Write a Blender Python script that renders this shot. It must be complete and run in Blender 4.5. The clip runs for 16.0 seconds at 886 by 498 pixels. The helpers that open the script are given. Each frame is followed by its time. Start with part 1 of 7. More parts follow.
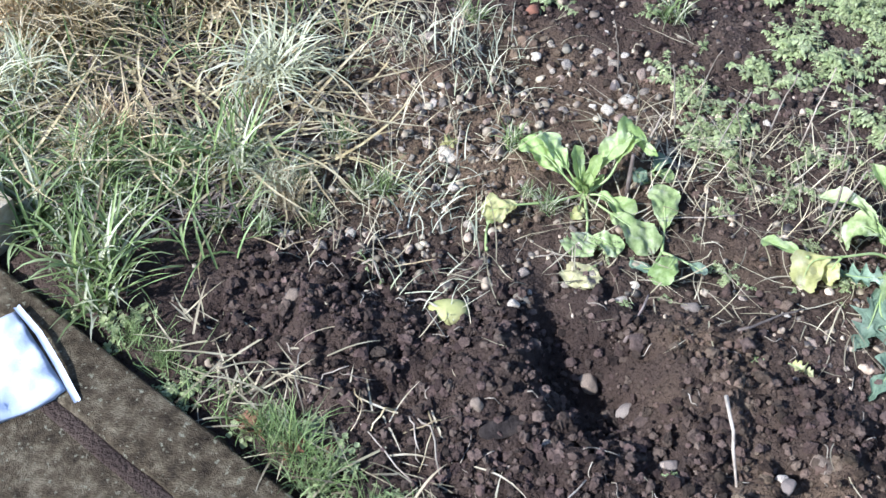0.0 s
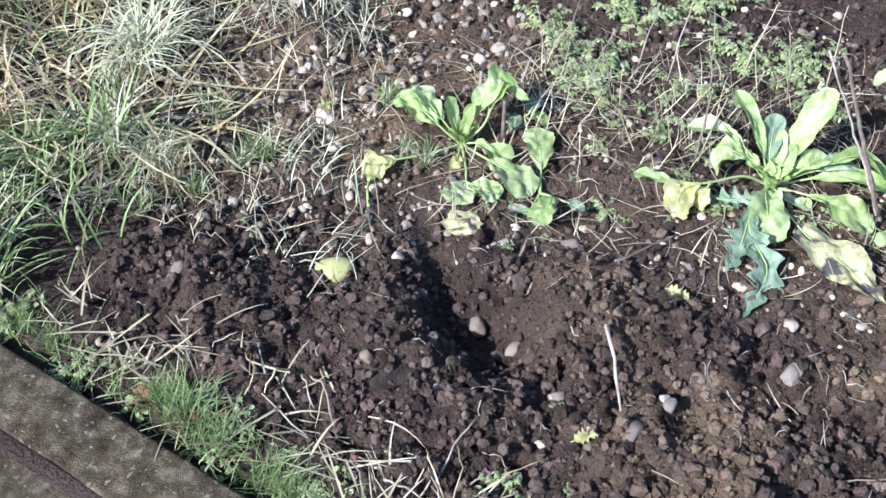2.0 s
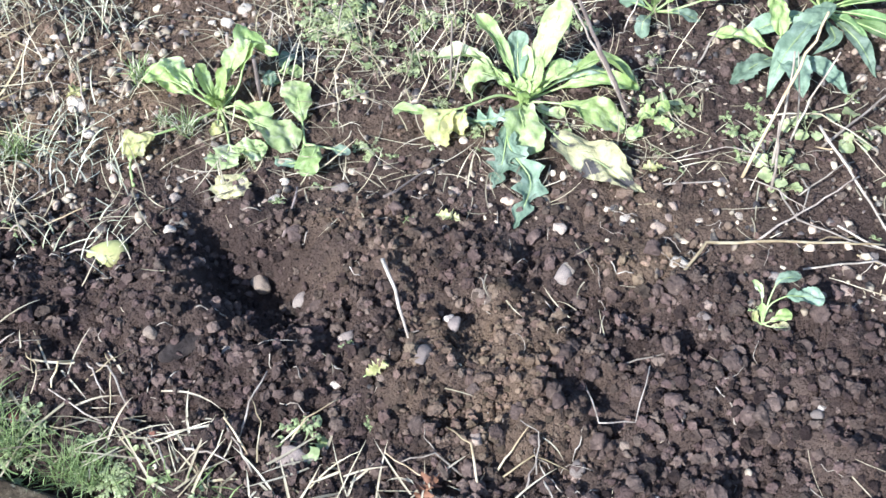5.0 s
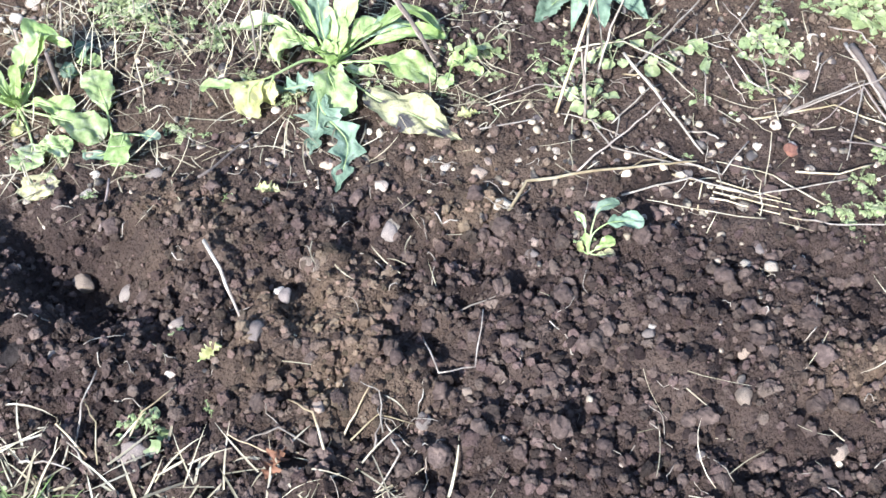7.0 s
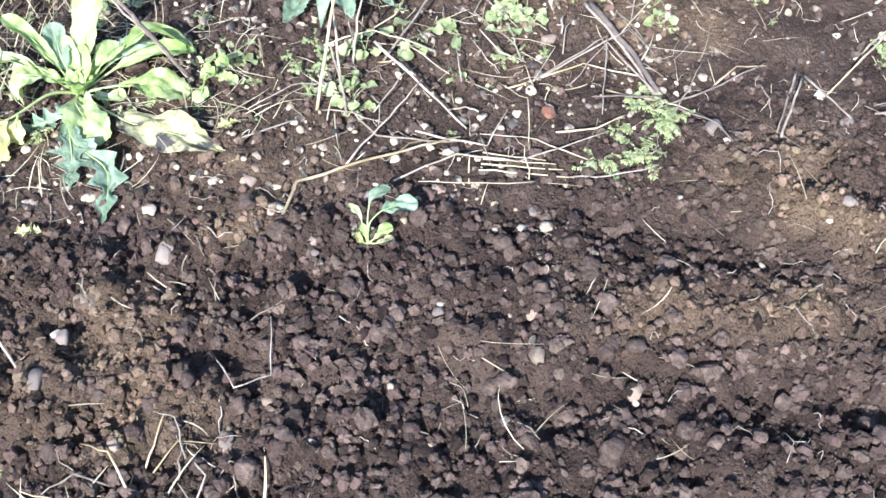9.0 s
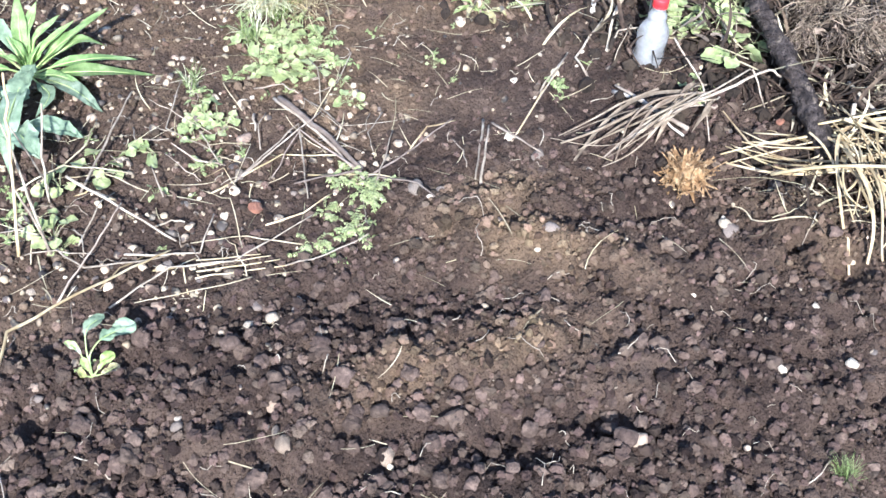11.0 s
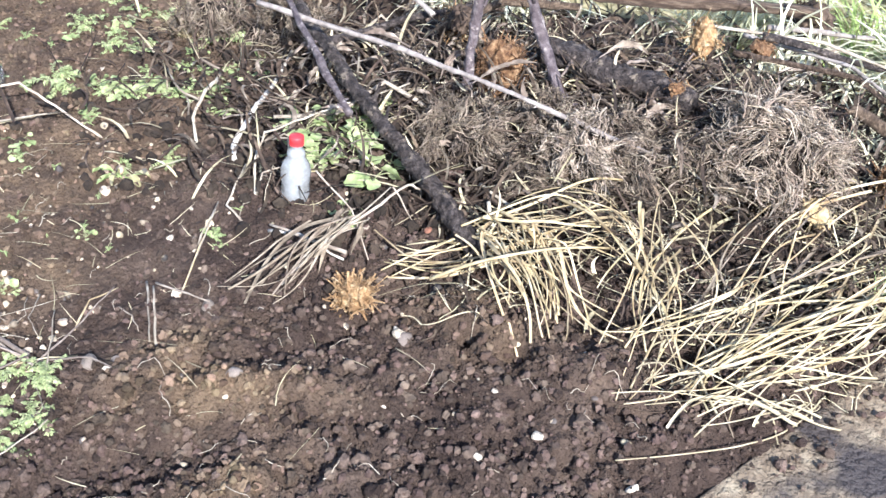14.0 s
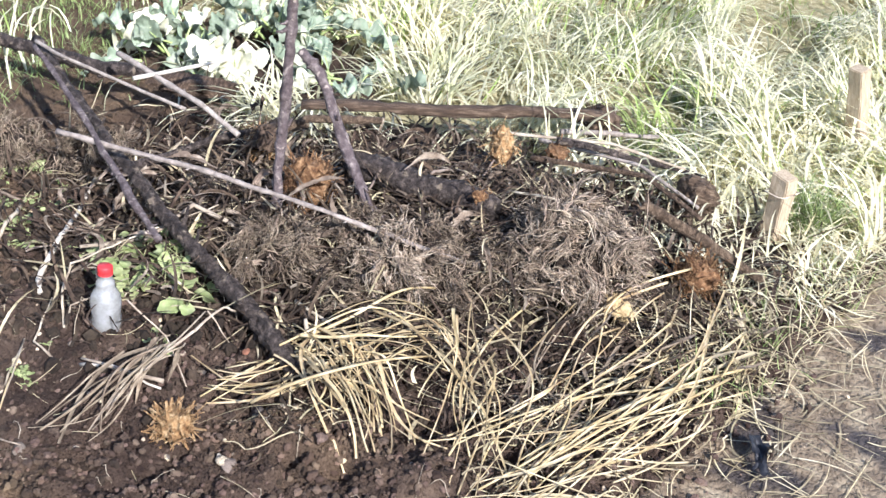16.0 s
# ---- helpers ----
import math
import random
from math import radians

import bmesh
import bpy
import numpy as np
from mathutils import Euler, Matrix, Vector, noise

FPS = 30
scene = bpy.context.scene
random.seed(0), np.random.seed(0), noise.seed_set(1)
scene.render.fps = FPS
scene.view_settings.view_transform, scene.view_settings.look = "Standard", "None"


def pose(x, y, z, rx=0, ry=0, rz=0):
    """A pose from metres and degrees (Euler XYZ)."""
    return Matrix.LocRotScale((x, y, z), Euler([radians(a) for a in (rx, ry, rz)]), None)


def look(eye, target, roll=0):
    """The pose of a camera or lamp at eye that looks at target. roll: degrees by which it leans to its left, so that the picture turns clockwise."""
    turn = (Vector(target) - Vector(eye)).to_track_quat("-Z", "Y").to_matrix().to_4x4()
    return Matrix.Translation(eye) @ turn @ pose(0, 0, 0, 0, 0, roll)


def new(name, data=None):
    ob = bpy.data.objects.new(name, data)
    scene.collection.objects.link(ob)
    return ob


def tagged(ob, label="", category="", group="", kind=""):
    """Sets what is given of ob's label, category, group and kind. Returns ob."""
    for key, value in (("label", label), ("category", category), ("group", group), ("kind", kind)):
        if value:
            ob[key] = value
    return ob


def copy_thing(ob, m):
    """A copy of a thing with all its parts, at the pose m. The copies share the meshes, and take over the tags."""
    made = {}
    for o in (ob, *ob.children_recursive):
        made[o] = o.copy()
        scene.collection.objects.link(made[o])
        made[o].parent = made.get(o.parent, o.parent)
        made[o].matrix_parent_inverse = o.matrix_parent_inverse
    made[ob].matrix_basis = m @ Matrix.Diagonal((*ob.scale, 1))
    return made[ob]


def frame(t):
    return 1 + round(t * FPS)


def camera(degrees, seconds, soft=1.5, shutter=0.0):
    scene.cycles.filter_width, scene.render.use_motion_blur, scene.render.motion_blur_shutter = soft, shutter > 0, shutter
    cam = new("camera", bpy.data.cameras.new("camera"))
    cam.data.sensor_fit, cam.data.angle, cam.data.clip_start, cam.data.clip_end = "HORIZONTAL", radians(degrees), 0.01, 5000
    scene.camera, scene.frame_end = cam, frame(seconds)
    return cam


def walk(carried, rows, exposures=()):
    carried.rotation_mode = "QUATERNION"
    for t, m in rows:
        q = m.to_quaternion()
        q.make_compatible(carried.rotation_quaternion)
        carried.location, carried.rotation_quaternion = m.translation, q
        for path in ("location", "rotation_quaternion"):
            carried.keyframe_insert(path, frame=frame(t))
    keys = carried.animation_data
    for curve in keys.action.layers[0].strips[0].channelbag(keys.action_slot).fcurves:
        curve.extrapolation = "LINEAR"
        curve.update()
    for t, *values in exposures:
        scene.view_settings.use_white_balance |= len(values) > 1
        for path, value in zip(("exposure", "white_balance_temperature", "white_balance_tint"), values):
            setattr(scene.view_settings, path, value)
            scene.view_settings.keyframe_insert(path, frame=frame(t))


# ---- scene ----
cam = camera(42.18, 16.0)
PATH = [
    (0, (0.1901, 0.3377, 1.4727), (0.0331, 1.6923, 0.0097), 4.64),
    (0.5, (0.2117, 0.3212, 1.4740), (0.0843, 1.6828, 0.0146), 3.96),
    (1, (0.2263, 0.3128, 1.4781), (0.1245, 1.6621, 0.0053), 3.62),
    (1.5, (0.2503, 0.3089, 1.4821), (0.1851, 1.6501, -0.0001), 3.21),
    (2, (0.2760, 0.3112, 1.4950), (0.2454, 1.6330, -0.0056), 3.31),
    (2.5, (0.3141, 0.2963, 1.4965), (0.3225, 1.6107, -0.0108), 2.54),
    (3, (0.3407, 0.2846, 1.4970), (0.3879, 1.5880, -0.0191), 2.04),
    (3.5, (0.3526, 0.2733, 1.4960), (0.4422, 1.5691, -0.0247), 2.31),
    (3.7, (0.3531, 0.2703, 1.4967), (0.4561, 1.5650, -0.0242), 2.32),
    (5.8, (0.4196, 0.2495, 1.4921), (0.7412, 1.4836, -0.0485), 1.63),
    (6, (0.4256, 0.2469, 1.4947), (0.7618, 1.4714, -0.0505), 1.37),
    (6.5, (0.4442, 0.2468, 1.4916), (0.8300, 1.4411, -0.0655), 1.94),
    (7, (0.4648, 0.2422, 1.4834), (0.9098, 1.4113, -0.0771), 2.42),
    (7.5, (0.4859, 0.2389, 1.4807), (0.9840, 1.3741, -0.0887), 2.68),
    (8, (0.4954, 0.2307, 1.4758), (1.0632, 1.3280, -0.0969), 3.26),
    (8.5, (0.5105, 0.2277, 1.4727), (1.1611, 1.2850, -0.0954), 3.38),
    (8.7, (0.5129, 0.2223, 1.4708), (1.1948, 1.2707, -0.0900), 3.75),
    (10.8, (0.5931, 0.0957, 1.4513), (1.6424, 1.0565, 0.0457), 0.83),
    (11, (0.5970, 0.0921, 1.4529), (1.6743, 1.0200, 0.0463), 1.15),
    (11.5, (0.5947, 0.0919, 1.4600), (1.7592, 0.9522, 0.0802), 2.22),
    (12, (0.5924, 0.0842, 1.4704), (1.8366, 0.8933, 0.1298), 3.07),
    (12.5, (0.5911, 0.0737, 1.4751), (1.8943, 0.8405, 0.1660), 3.25),
    (13, (0.5889, 0.0554, 1.4754), (1.9543, 0.7579, 0.1939), 2.54),
    (13.5, (0.5806, 0.0481, 1.4733), (2.0125, 0.6794, 0.2278), 2.11),
    (14, (0.5672, 0.0517, 1.4837), (2.0604, 0.6069, 0.2745), 2.73),
    (14.5, (0.5608, 0.0433, 1.4912), (2.1102, 0.5173, 0.3188), 3.01),
    (15, (0.5638, 0.0412, 1.5161), (2.1550, 0.4448, 0.3736), 3.52),
    (15.5, (0.5650, 0.0383, 1.5256), (2.2003, 0.3820, 0.4267), 3.74),
    (16, (0.5620, 0.0456, 1.5295), (2.2377, 0.3376, 0.4774), 4.72),
]
walk(cam, [(t, look(eye, target, roll)) for t, eye, target, roll in PATH], exposures=[(0, 0.85, 5080, 14), (3.5, 1.08, 5130, 14), (7, 1.30, 5230, 14), (11, 1.45, 5290, 14), (14, 1.43, 5420, 13), (16, 1.05, 5680, 15)])

# ---- light ----
SUN_AZ = math.atan2(-0.64, -0.77)      # the sun stands behind the path
SUN_EL = radians(36)
world = bpy.data.worlds.new("sky")
scene.world = world
world.use_nodes = True
wn = world.node_tree.nodes
sky = wn.new("ShaderNodeTexSky")
sky.sky_type = 'NISHITA'
sky.sun_disc = False
sky.sun_elevation = SUN_EL
sky.sun_rotation = math.pi / 2 - SUN_AZ
world.node_tree.links.new(sky.outputs[0], wn["Background"].inputs[0])
wn["Background"].inputs[1].default_value = 0.11
sun = new("sun", bpy.data.lights.new("sun", 'SUN'))
sun.data.energy = 4.6
sun.data.angle = radians(1.0)
sun.data.color = (1.0, 0.95, 0.87)
sun.matrix_world = look((10 * math.cos(SUN_AZ), 10 * math.sin(SUN_AZ), 10 * math.tan(SUN_EL)), (0, 0, 0))


# ---- materials ----
def mat(name, colours, scale=20.0, rough=0.8, bump=0.3, bump_scale=None, detail=6.0, metal=0.0,
        vary=0.0, island=0.0, spots=None, spec=0.3, coat=0.0, through_light=0.0, stretch=(1, 1, 1), sunlit_dry_tan=None, crumb=0.0):
    """A node material: a noise-driven ramp of colours, finer grain, relief, and a change of value from piece to piece."""
    m = bpy.data.materials.new(name)
    m.use_nodes = True
    n, ln = m.node_tree.nodes, m.node_tree.links.new
    b = n["Principled BSDF"]
    tc = n.new("ShaderNodeTexCoord")
    mp = n.new("ShaderNodeMapping")
    mp.inputs["Scale"].default_value = stretch
    ln(tc.outputs["Object"], mp.inputs[0])
    nz = n.new("ShaderNodeTexNoise")
    nz.inputs["Scale"].default_value = scale
    nz.inputs["Detail"].default_value = detail
    nz.inputs["Roughness"].default_value = 0.65
    ln(mp.outputs[0], nz.inputs["Vector"])
    rp = n.new("ShaderNodeValToRGB")
    els = rp.color_ramp.elements
    k = len(colours)
    while len(els) < k:
        els.new(0.5)
    for i, c in enumerate(colours):
        els[i].position = 0.3 + 0.4 * i / max(1, k - 1)
        els[i].color = (*c, 1)
    ln(nz.outputs["Fac"], rp.inputs[0])
    col = rp.outputs[0]
    if spots:
        colour, sc, lo = spots
        n2 = n.new("ShaderNodeTexNoise")
        n2.inputs["Scale"].default_value = sc
        n2.inputs["Detail"].default_value = 4
        ln(mp.outputs[0], n2.inputs["Vector"])
        r2 = n.new("ShaderNodeMapRange")
        r2.inputs[1].default_value, r2.inputs[2].default_value = lo, lo + 0.09
        ln(n2.outputs["Fac"], r2.inputs[0])
        mx = n.new("ShaderNodeMix")
        mx.data_type = 'RGBA'
        ln(r2.outputs[0], mx.inputs["Factor"])
        ln(col, mx.inputs[6])
        mx.inputs[7].default_value = (*colour, 1)
        col = mx.outputs[2]
    # mixes in a tan by attribute: painted sunlight on humps, pale dried ground
    if sunlit_dry_tan:
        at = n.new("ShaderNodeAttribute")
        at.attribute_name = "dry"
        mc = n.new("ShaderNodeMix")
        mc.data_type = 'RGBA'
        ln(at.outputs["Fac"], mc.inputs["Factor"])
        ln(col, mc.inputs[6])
        mc.inputs[7].default_value = (*sunlit_dry_tan, 1)
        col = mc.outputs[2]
    for amount, kind in ((vary, "o"), (island, "i")):
        if amount:
            src = n.new("ShaderNodeObjectInfo").outputs["Random"] if kind == "o" else n.new("ShaderNodeNewGeometry").outputs["Random Per Island"]
            hs = n.new("ShaderNodeHueSaturation")
            r = n.new("ShaderNodeMapRange")
            r.inputs[3].default_value, r.inputs[4].default_value = 1 - amount, 1 + amount
            ln(src, r.inputs[0])
            ln(r.outputs[0], hs.inputs["Value"])
            mul = n.new("ShaderNodeMath")
            mul.operation = 'MULTIPLY'
            mul.inputs[1].default_value = 7.31
            fr = n.new("ShaderNodeMath")
            fr.operation = 'FRACT'
            ln(src, mul.inputs[0])
            ln(mul.outputs[0], fr.inputs[0])
            r3 = n.new("ShaderNodeMapRange")
            r3.inputs[3].default_value, r3.inputs[4].default_value = 0.5 - 0.018 * amount, 0.5 + 0.018 * amount
            ln(fr.outputs[0], r3.inputs[0])
            ln(r3.outputs[0], hs.inputs["Hue"])
            ln(col, hs.inputs["Color"])
            col = hs.outputs[0]
    ln(col, b.inputs["Base Color"])
    b.inputs["Roughness"].default_value = rough
    b.inputs["Metallic"].default_value = metal
    b.inputs["Specular IOR Level"].default_value = spec
    b.inputs["Coat Weight"].default_value = coat
    if bump:
        n3 = n.new("ShaderNodeTexNoise")
        n3.inputs["Scale"].default_value = bump_scale or scale * 3
        n3.inputs["Detail"].default_value = 5
        n3.inputs["Roughness"].default_value = 0.7
        ln(mp.outputs[0], n3.inputs["Vector"])
        bp = n.new("ShaderNodeBump")
        bp.inputs["Strength"].default_value = bump
        bp.inputs["Distance"].default_value = 0.01
        ln(n3.outputs["Fac"], bp.inputs["Height"])
        if crumb:
            vo = n.new("ShaderNodeTexVoronoi")
            vo.inputs["Scale"].default_value = crumb
            vo.inputs["Detail"].default_value = 2
            ln(mp.outputs[0], vo.inputs["Vector"])
            b2 = n.new("ShaderNodeBump")
            b2.invert = True
            b2.inputs["Strength"].default_value = 1.0
            b2.inputs["Distance"].default_value = 0.008
            ln(vo.outputs["Distance"], b2.inputs["Height"])
            ln(b2.outputs[0], bp.inputs["Normal"])
        ln(bp.outputs[0], b.inputs["Normal"])
    if through_light:
        tr = n.new("ShaderNodeBsdfTranslucent")
        ln(col, tr.inputs[0])
        ms = n.new("ShaderNodeMixShader")
        ms.inputs[0].default_value = through_light
        ln(b.outputs[0], ms.inputs[1])
        ln(tr.outputs[0], ms.inputs[2])
        ln(ms.outputs[0], n["Material Output"].inputs[0])
    return m


# soil and clods carry a tan with the humps' sunlight in the colour
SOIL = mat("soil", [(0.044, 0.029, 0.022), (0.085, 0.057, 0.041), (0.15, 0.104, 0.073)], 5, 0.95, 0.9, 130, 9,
           spec=0.15, sunlit_dry_tan=(0.20, 0.135, 0.080), crumb=105)
CLOD = mat("clod", [(0.048, 0.032, 0.025), (0.098, 0.067, 0.050), (0.185, 0.132, 0.096)], 16, 0.95, 0.8, 220, 8, island=0.7, spec=0.15, sunlit_dry_tan=(0.21, 0.143, 0.085))
PEBBLE = mat("pebble", [(0.21, 0.16, 0.105), (0.36, 0.285, 0.195), (0.54, 0.45, 0.32)], 22, 0.6, 0.15, 120, vary=0.5, spec=0.4,
             spots=((0.075, 0.06, 0.048), 30, 0.50))
PEBBLES = mat("pebbles", [(0.23, 0.17, 0.105), (0.41, 0.32, 0.205), (0.60, 0.495, 0.34)], 22, 0.65, 0.15, 120, island=0.6, spec=0.4,
              spots=((0.075, 0.06, 0.048), 38, 0.48))
WHITE_STONE = mat("white_stone", [(0.42, 0.335, 0.235), (0.67, 0.58, 0.44)], 30, 0.75, 0.35, 150, vary=0.3, spots=((0.13, 0.10, 0.075), 38, 0.53))
GREY_STONE = mat("grey_stone", [(0.15, 0.118, 0.09), (0.30, 0.24, 0.185)], 30, 0.75, 0.3, 150, vary=0.3, spots=((0.10, 0.076, 0.058), 40, 0.55))
TAN_STONE = mat("tan_stone", [(0.24, 0.165, 0.11), (0.42, 0.315, 0.22)], 25, 0.75, 0.35, 150, vary=0.35, spots=((0.10, 0.076, 0.058), 38, 0.53))
BRICK = mat("brick_red", [(0.20, 0.085, 0.05), (0.34, 0.16, 0.095)], 40, 0.9, 0.5, 200, spots=((0.12, 0.085, 0.062), 40, 0.56))
CONCRETE = mat("concrete", [(0.034, 0.023, 0.013), (0.12, 0.089, 0.050), (0.30, 0.24, 0.145)], 38, 0.92, 1.0, 260, 15,
               spots=((0.34, 0.31, 0.20), 95, 0.61), spec=0.15)
MUD = mat("mud", [(0.11, 0.074, 0.046), (0.25, 0.185, 0.115), (0.44, 0.355, 0.23)], 16, 0.55, 1.0, 70, 15, spots=((0.065, 0.05, 0.042), 5, 0.50), spec=0.4, crumb=60)
THATCH = mat("dead_thatch", [(0.14, 0.115, 0.055), (0.36, 0.31, 0.165), (0.60, 0.53, 0.33)], 30, 0.9, 1.0, 120, 9, spots=((0.12, 0.15, 0.06), 5, 0.58), spec=0.15)
LEAF = mat("chard_leaf", [(0.23, 0.33, 0.08), (0.42, 0.52, 0.16), (0.66, 0.71, 0.37)], 34, 0.36, 0.45, 60, vary=0.25, spec=0.5, through_light=0.3)
LEAF_PALE = mat("chard_leaf_pale", [(0.27, 0.36, 0.11), (0.45, 0.53, 0.20), (0.70, 0.71, 0.42)], 36, 0.45, 0.45, 60, vary=0.2, through_light=0.25,
                spots=((0.62, 0.62, 0.40), 30, 0.58))
LEAF_YELLOW = mat("yellow_leaf", [(0.40, 0.38, 0.11), (0.55, 0.52, 0.20), (0.67, 0.63, 0.37)], 34, 0.5, 0.4, 60, vary=0.2, through_light=0.3,
                  spots=((0.26, 0.25, 0.09), 28, 0.56))
LEAF_ROT = mat("withered_leaf", [(0.26, 0.22, 0.11), (0.50, 0.45, 0.21), (0.68, 0.62, 0.32)], 30, 0.7, 0.8, 60, vary=0.2, through_light=0.1, spots=((0.075, 0.065, 0.055), 26, 0.53))
LEAF_BLUE = mat("blue_green_leaf", [(0.12, 0.175, 0.10), (0.23, 0.30, 0.18), (0.41, 0.48, 0.33)], 25, 0.55, 0.5, 80, vary=0.2, through_light=0.2)
DOCK = mat("dock_leaf", [(0.13, 0.22, 0.065), (0.25, 0.36, 0.12), (0.46, 0.55, 0.27)], 30, 0.42, 0.45, 60, vary=0.3, through_light=0.25)
STALK = mat("leaf_stalk", [(0.27, 0.36, 0.10), (0.44, 0.50, 0.21)], 30, 0.4, 0.2, 90, spec=0.5)
WEED = mat("weed_leaf", [(0.19, 0.23, 0.085), (0.34, 0.38, 0.155), (0.55, 0.57, 0.30)], 30, 0.55, 0.3, 90, island=0.4, through_light=0.25)
WEED_PALE = mat("weed_leaf_pale", [(0.20, 0.26, 0.09), (0.33, 0.385, 0.155), (0.50, 0.53, 0.28)], 30, 0.55, 0.3, 90, island=0.35, through_light=0.25)
WEED_STEM = mat("weed_stem", [(0.25, 0.28, 0.12), (0.40, 0.38, 0.20)], 30, 0.6, 0.2, 90, island=0.2)
GRASS = mat("grass_blade", [(0.125, 0.18, 0.052), (0.25, 0.315, 0.105), (0.46, 0.51, 0.25)], 9, 0.5, 0, island=0.45, through_light=0.3)
FAR_PALE = mat("bleached_tussock_blade", [(0.58, 0.53, 0.28), (0.78, 0.73, 0.48), (0.88, 0.84, 0.66)], 9, 0.5, 0, island=0.35, through_light=0.3)
FAR_GREEN = mat("tussock_blade", [(0.16, 0.23, 0.055), (0.33, 0.42, 0.12), (0.52, 0.57, 0.25)], 9, 0.5, 0, island=0.4, through_light=0.3)
GRASS_PALE = mat("pale_grass_blade", [(0.45, 0.46, 0.24), (0.62, 0.60, 0.38), (0.76, 0.72, 0.53)], 9, 0.5, 0, island=0.3, through_light=0.3)
STRAW = mat("straw", [(0.27, 0.21, 0.115), (0.47, 0.395, 0.235), (0.68, 0.60, 0.41)], 12, 0.5, 0.2, 90, island=0.45, through_light=0.15)
GOLD_STRAW = mat("golden_straw", [(0.25, 0.175, 0.08), (0.47, 0.37, 0.195), (0.71, 0.61, 0.39)], 14, 0.45, 0.2, 90, island=0.4, vary=0.35, through_light=0.15)
DRY_STALK = mat("dry_stalk", [(0.20, 0.15, 0.105), (0.35, 0.285, 0.205), (0.52, 0.45, 0.345)], 35, 0.7, 0.4, 160, vary=0.35)
TWIG = mat("twig", [(0.13, 0.095, 0.07), (0.22, 0.17, 0.13), (0.33, 0.27, 0.21)], 40, 0.8, 0.5, 150, vary=0.3)
PEELED = mat("peeled_root", [(0.42, 0.36, 0.28), (0.66, 0.60, 0.50)], 40, 0.6, 0.3, 120)
HANGING = mat("limp_dead_leaf", [(0.12, 0.085, 0.055), (0.24, 0.185, 0.125), (0.40, 0.325, 0.23)], 30, 0.8, 0.5, 90, vary=0.3, through_light=0.1)


# ---- building helpers ----
def lattice(ix, iy, seed):
    v = np.sin(ix * 127.1 + iy * 311.7 + seed * 74.7) * 43758.5453
    return v - np.floor(v)


def value_noise(x, y, seed=0):
    x, y = np.asarray(x, float), np.asarray(y, float)
    ix, iy = np.floor(x), np.floor(y)
    fx, fy = x - ix, y - iy
    fx, fy = fx * fx * (3 - 2 * fx), fy * fy * (3 - 2 * fy)
    a, b = lattice(ix, iy, seed), lattice(ix + 1, iy, seed)
    c, d = lattice(ix, iy + 1, seed), lattice(ix + 1, iy + 1, seed)
    return (a * (1 - fx) + b * fx) * (1 - fy) + (c * (1 - fx) + d * fx) * fy


def fbm(x, y, octaves=4, seed=0):
    out, amp, tot = 0.0, 1.0, 0.0
    for k in range(octaves):
        out = out + amp * value_noise(x * 2 ** k, y * 2 ** k, seed + k)
        tot += amp
        amp *= 0.55
    return out / tot


def hump(x, y, cx, cy, sx, sy, turn, high):
    c, s = math.cos(radians(turn)), math.sin(radians(turn))
    u, v = (x - cx) * c + (y - cy) * s, -(x - cx) * s + (y - cy) * c
    return high * np.exp(-(u / sx) ** 2 - (v / sy) ** 2)


def smooth(a, b, v):
    t = np.clip((v - a) / (b - a), 0, 1)
    return t * t * (3 - 2 * t)


EDGE = (-0.6, 1.44, -0.546)      # the path's edge: a point on it and its slope


def beyond_edge(x, y):
    """Metres from the path's edge, positive on the bed's side."""
    return (y - EDGE[1] - EDGE[2] * (x - EDGE[0])) * 0.878


def dug(x, y):
    """How freshly dug the soil is: 1 in the turned strip along the path, 0 in the weedy ground behind it."""
    d = beyond_edge(x, y) + 0.06 * (fbm(x * 5, y * 5, 3, 5) - 0.5)
    far = np.interp(x, (-0.6, -0.2, 0.3, 0.8, 1.3, 1.9, 2.6), (0.25, 0.40, 0.56, 0.72, 0.72, 1.0, 0.9))
    left = smooth(-0.42, -0.22, x + 0.1 * (fbm(x * 6, y * 6, 2, 9) - 0.5))
    return smooth(0.06, 0.14, d) * (1 - smooth(far - 0.08, far + 0.08, d)) * left * (1 - smooth(2.35, 2.6, x))


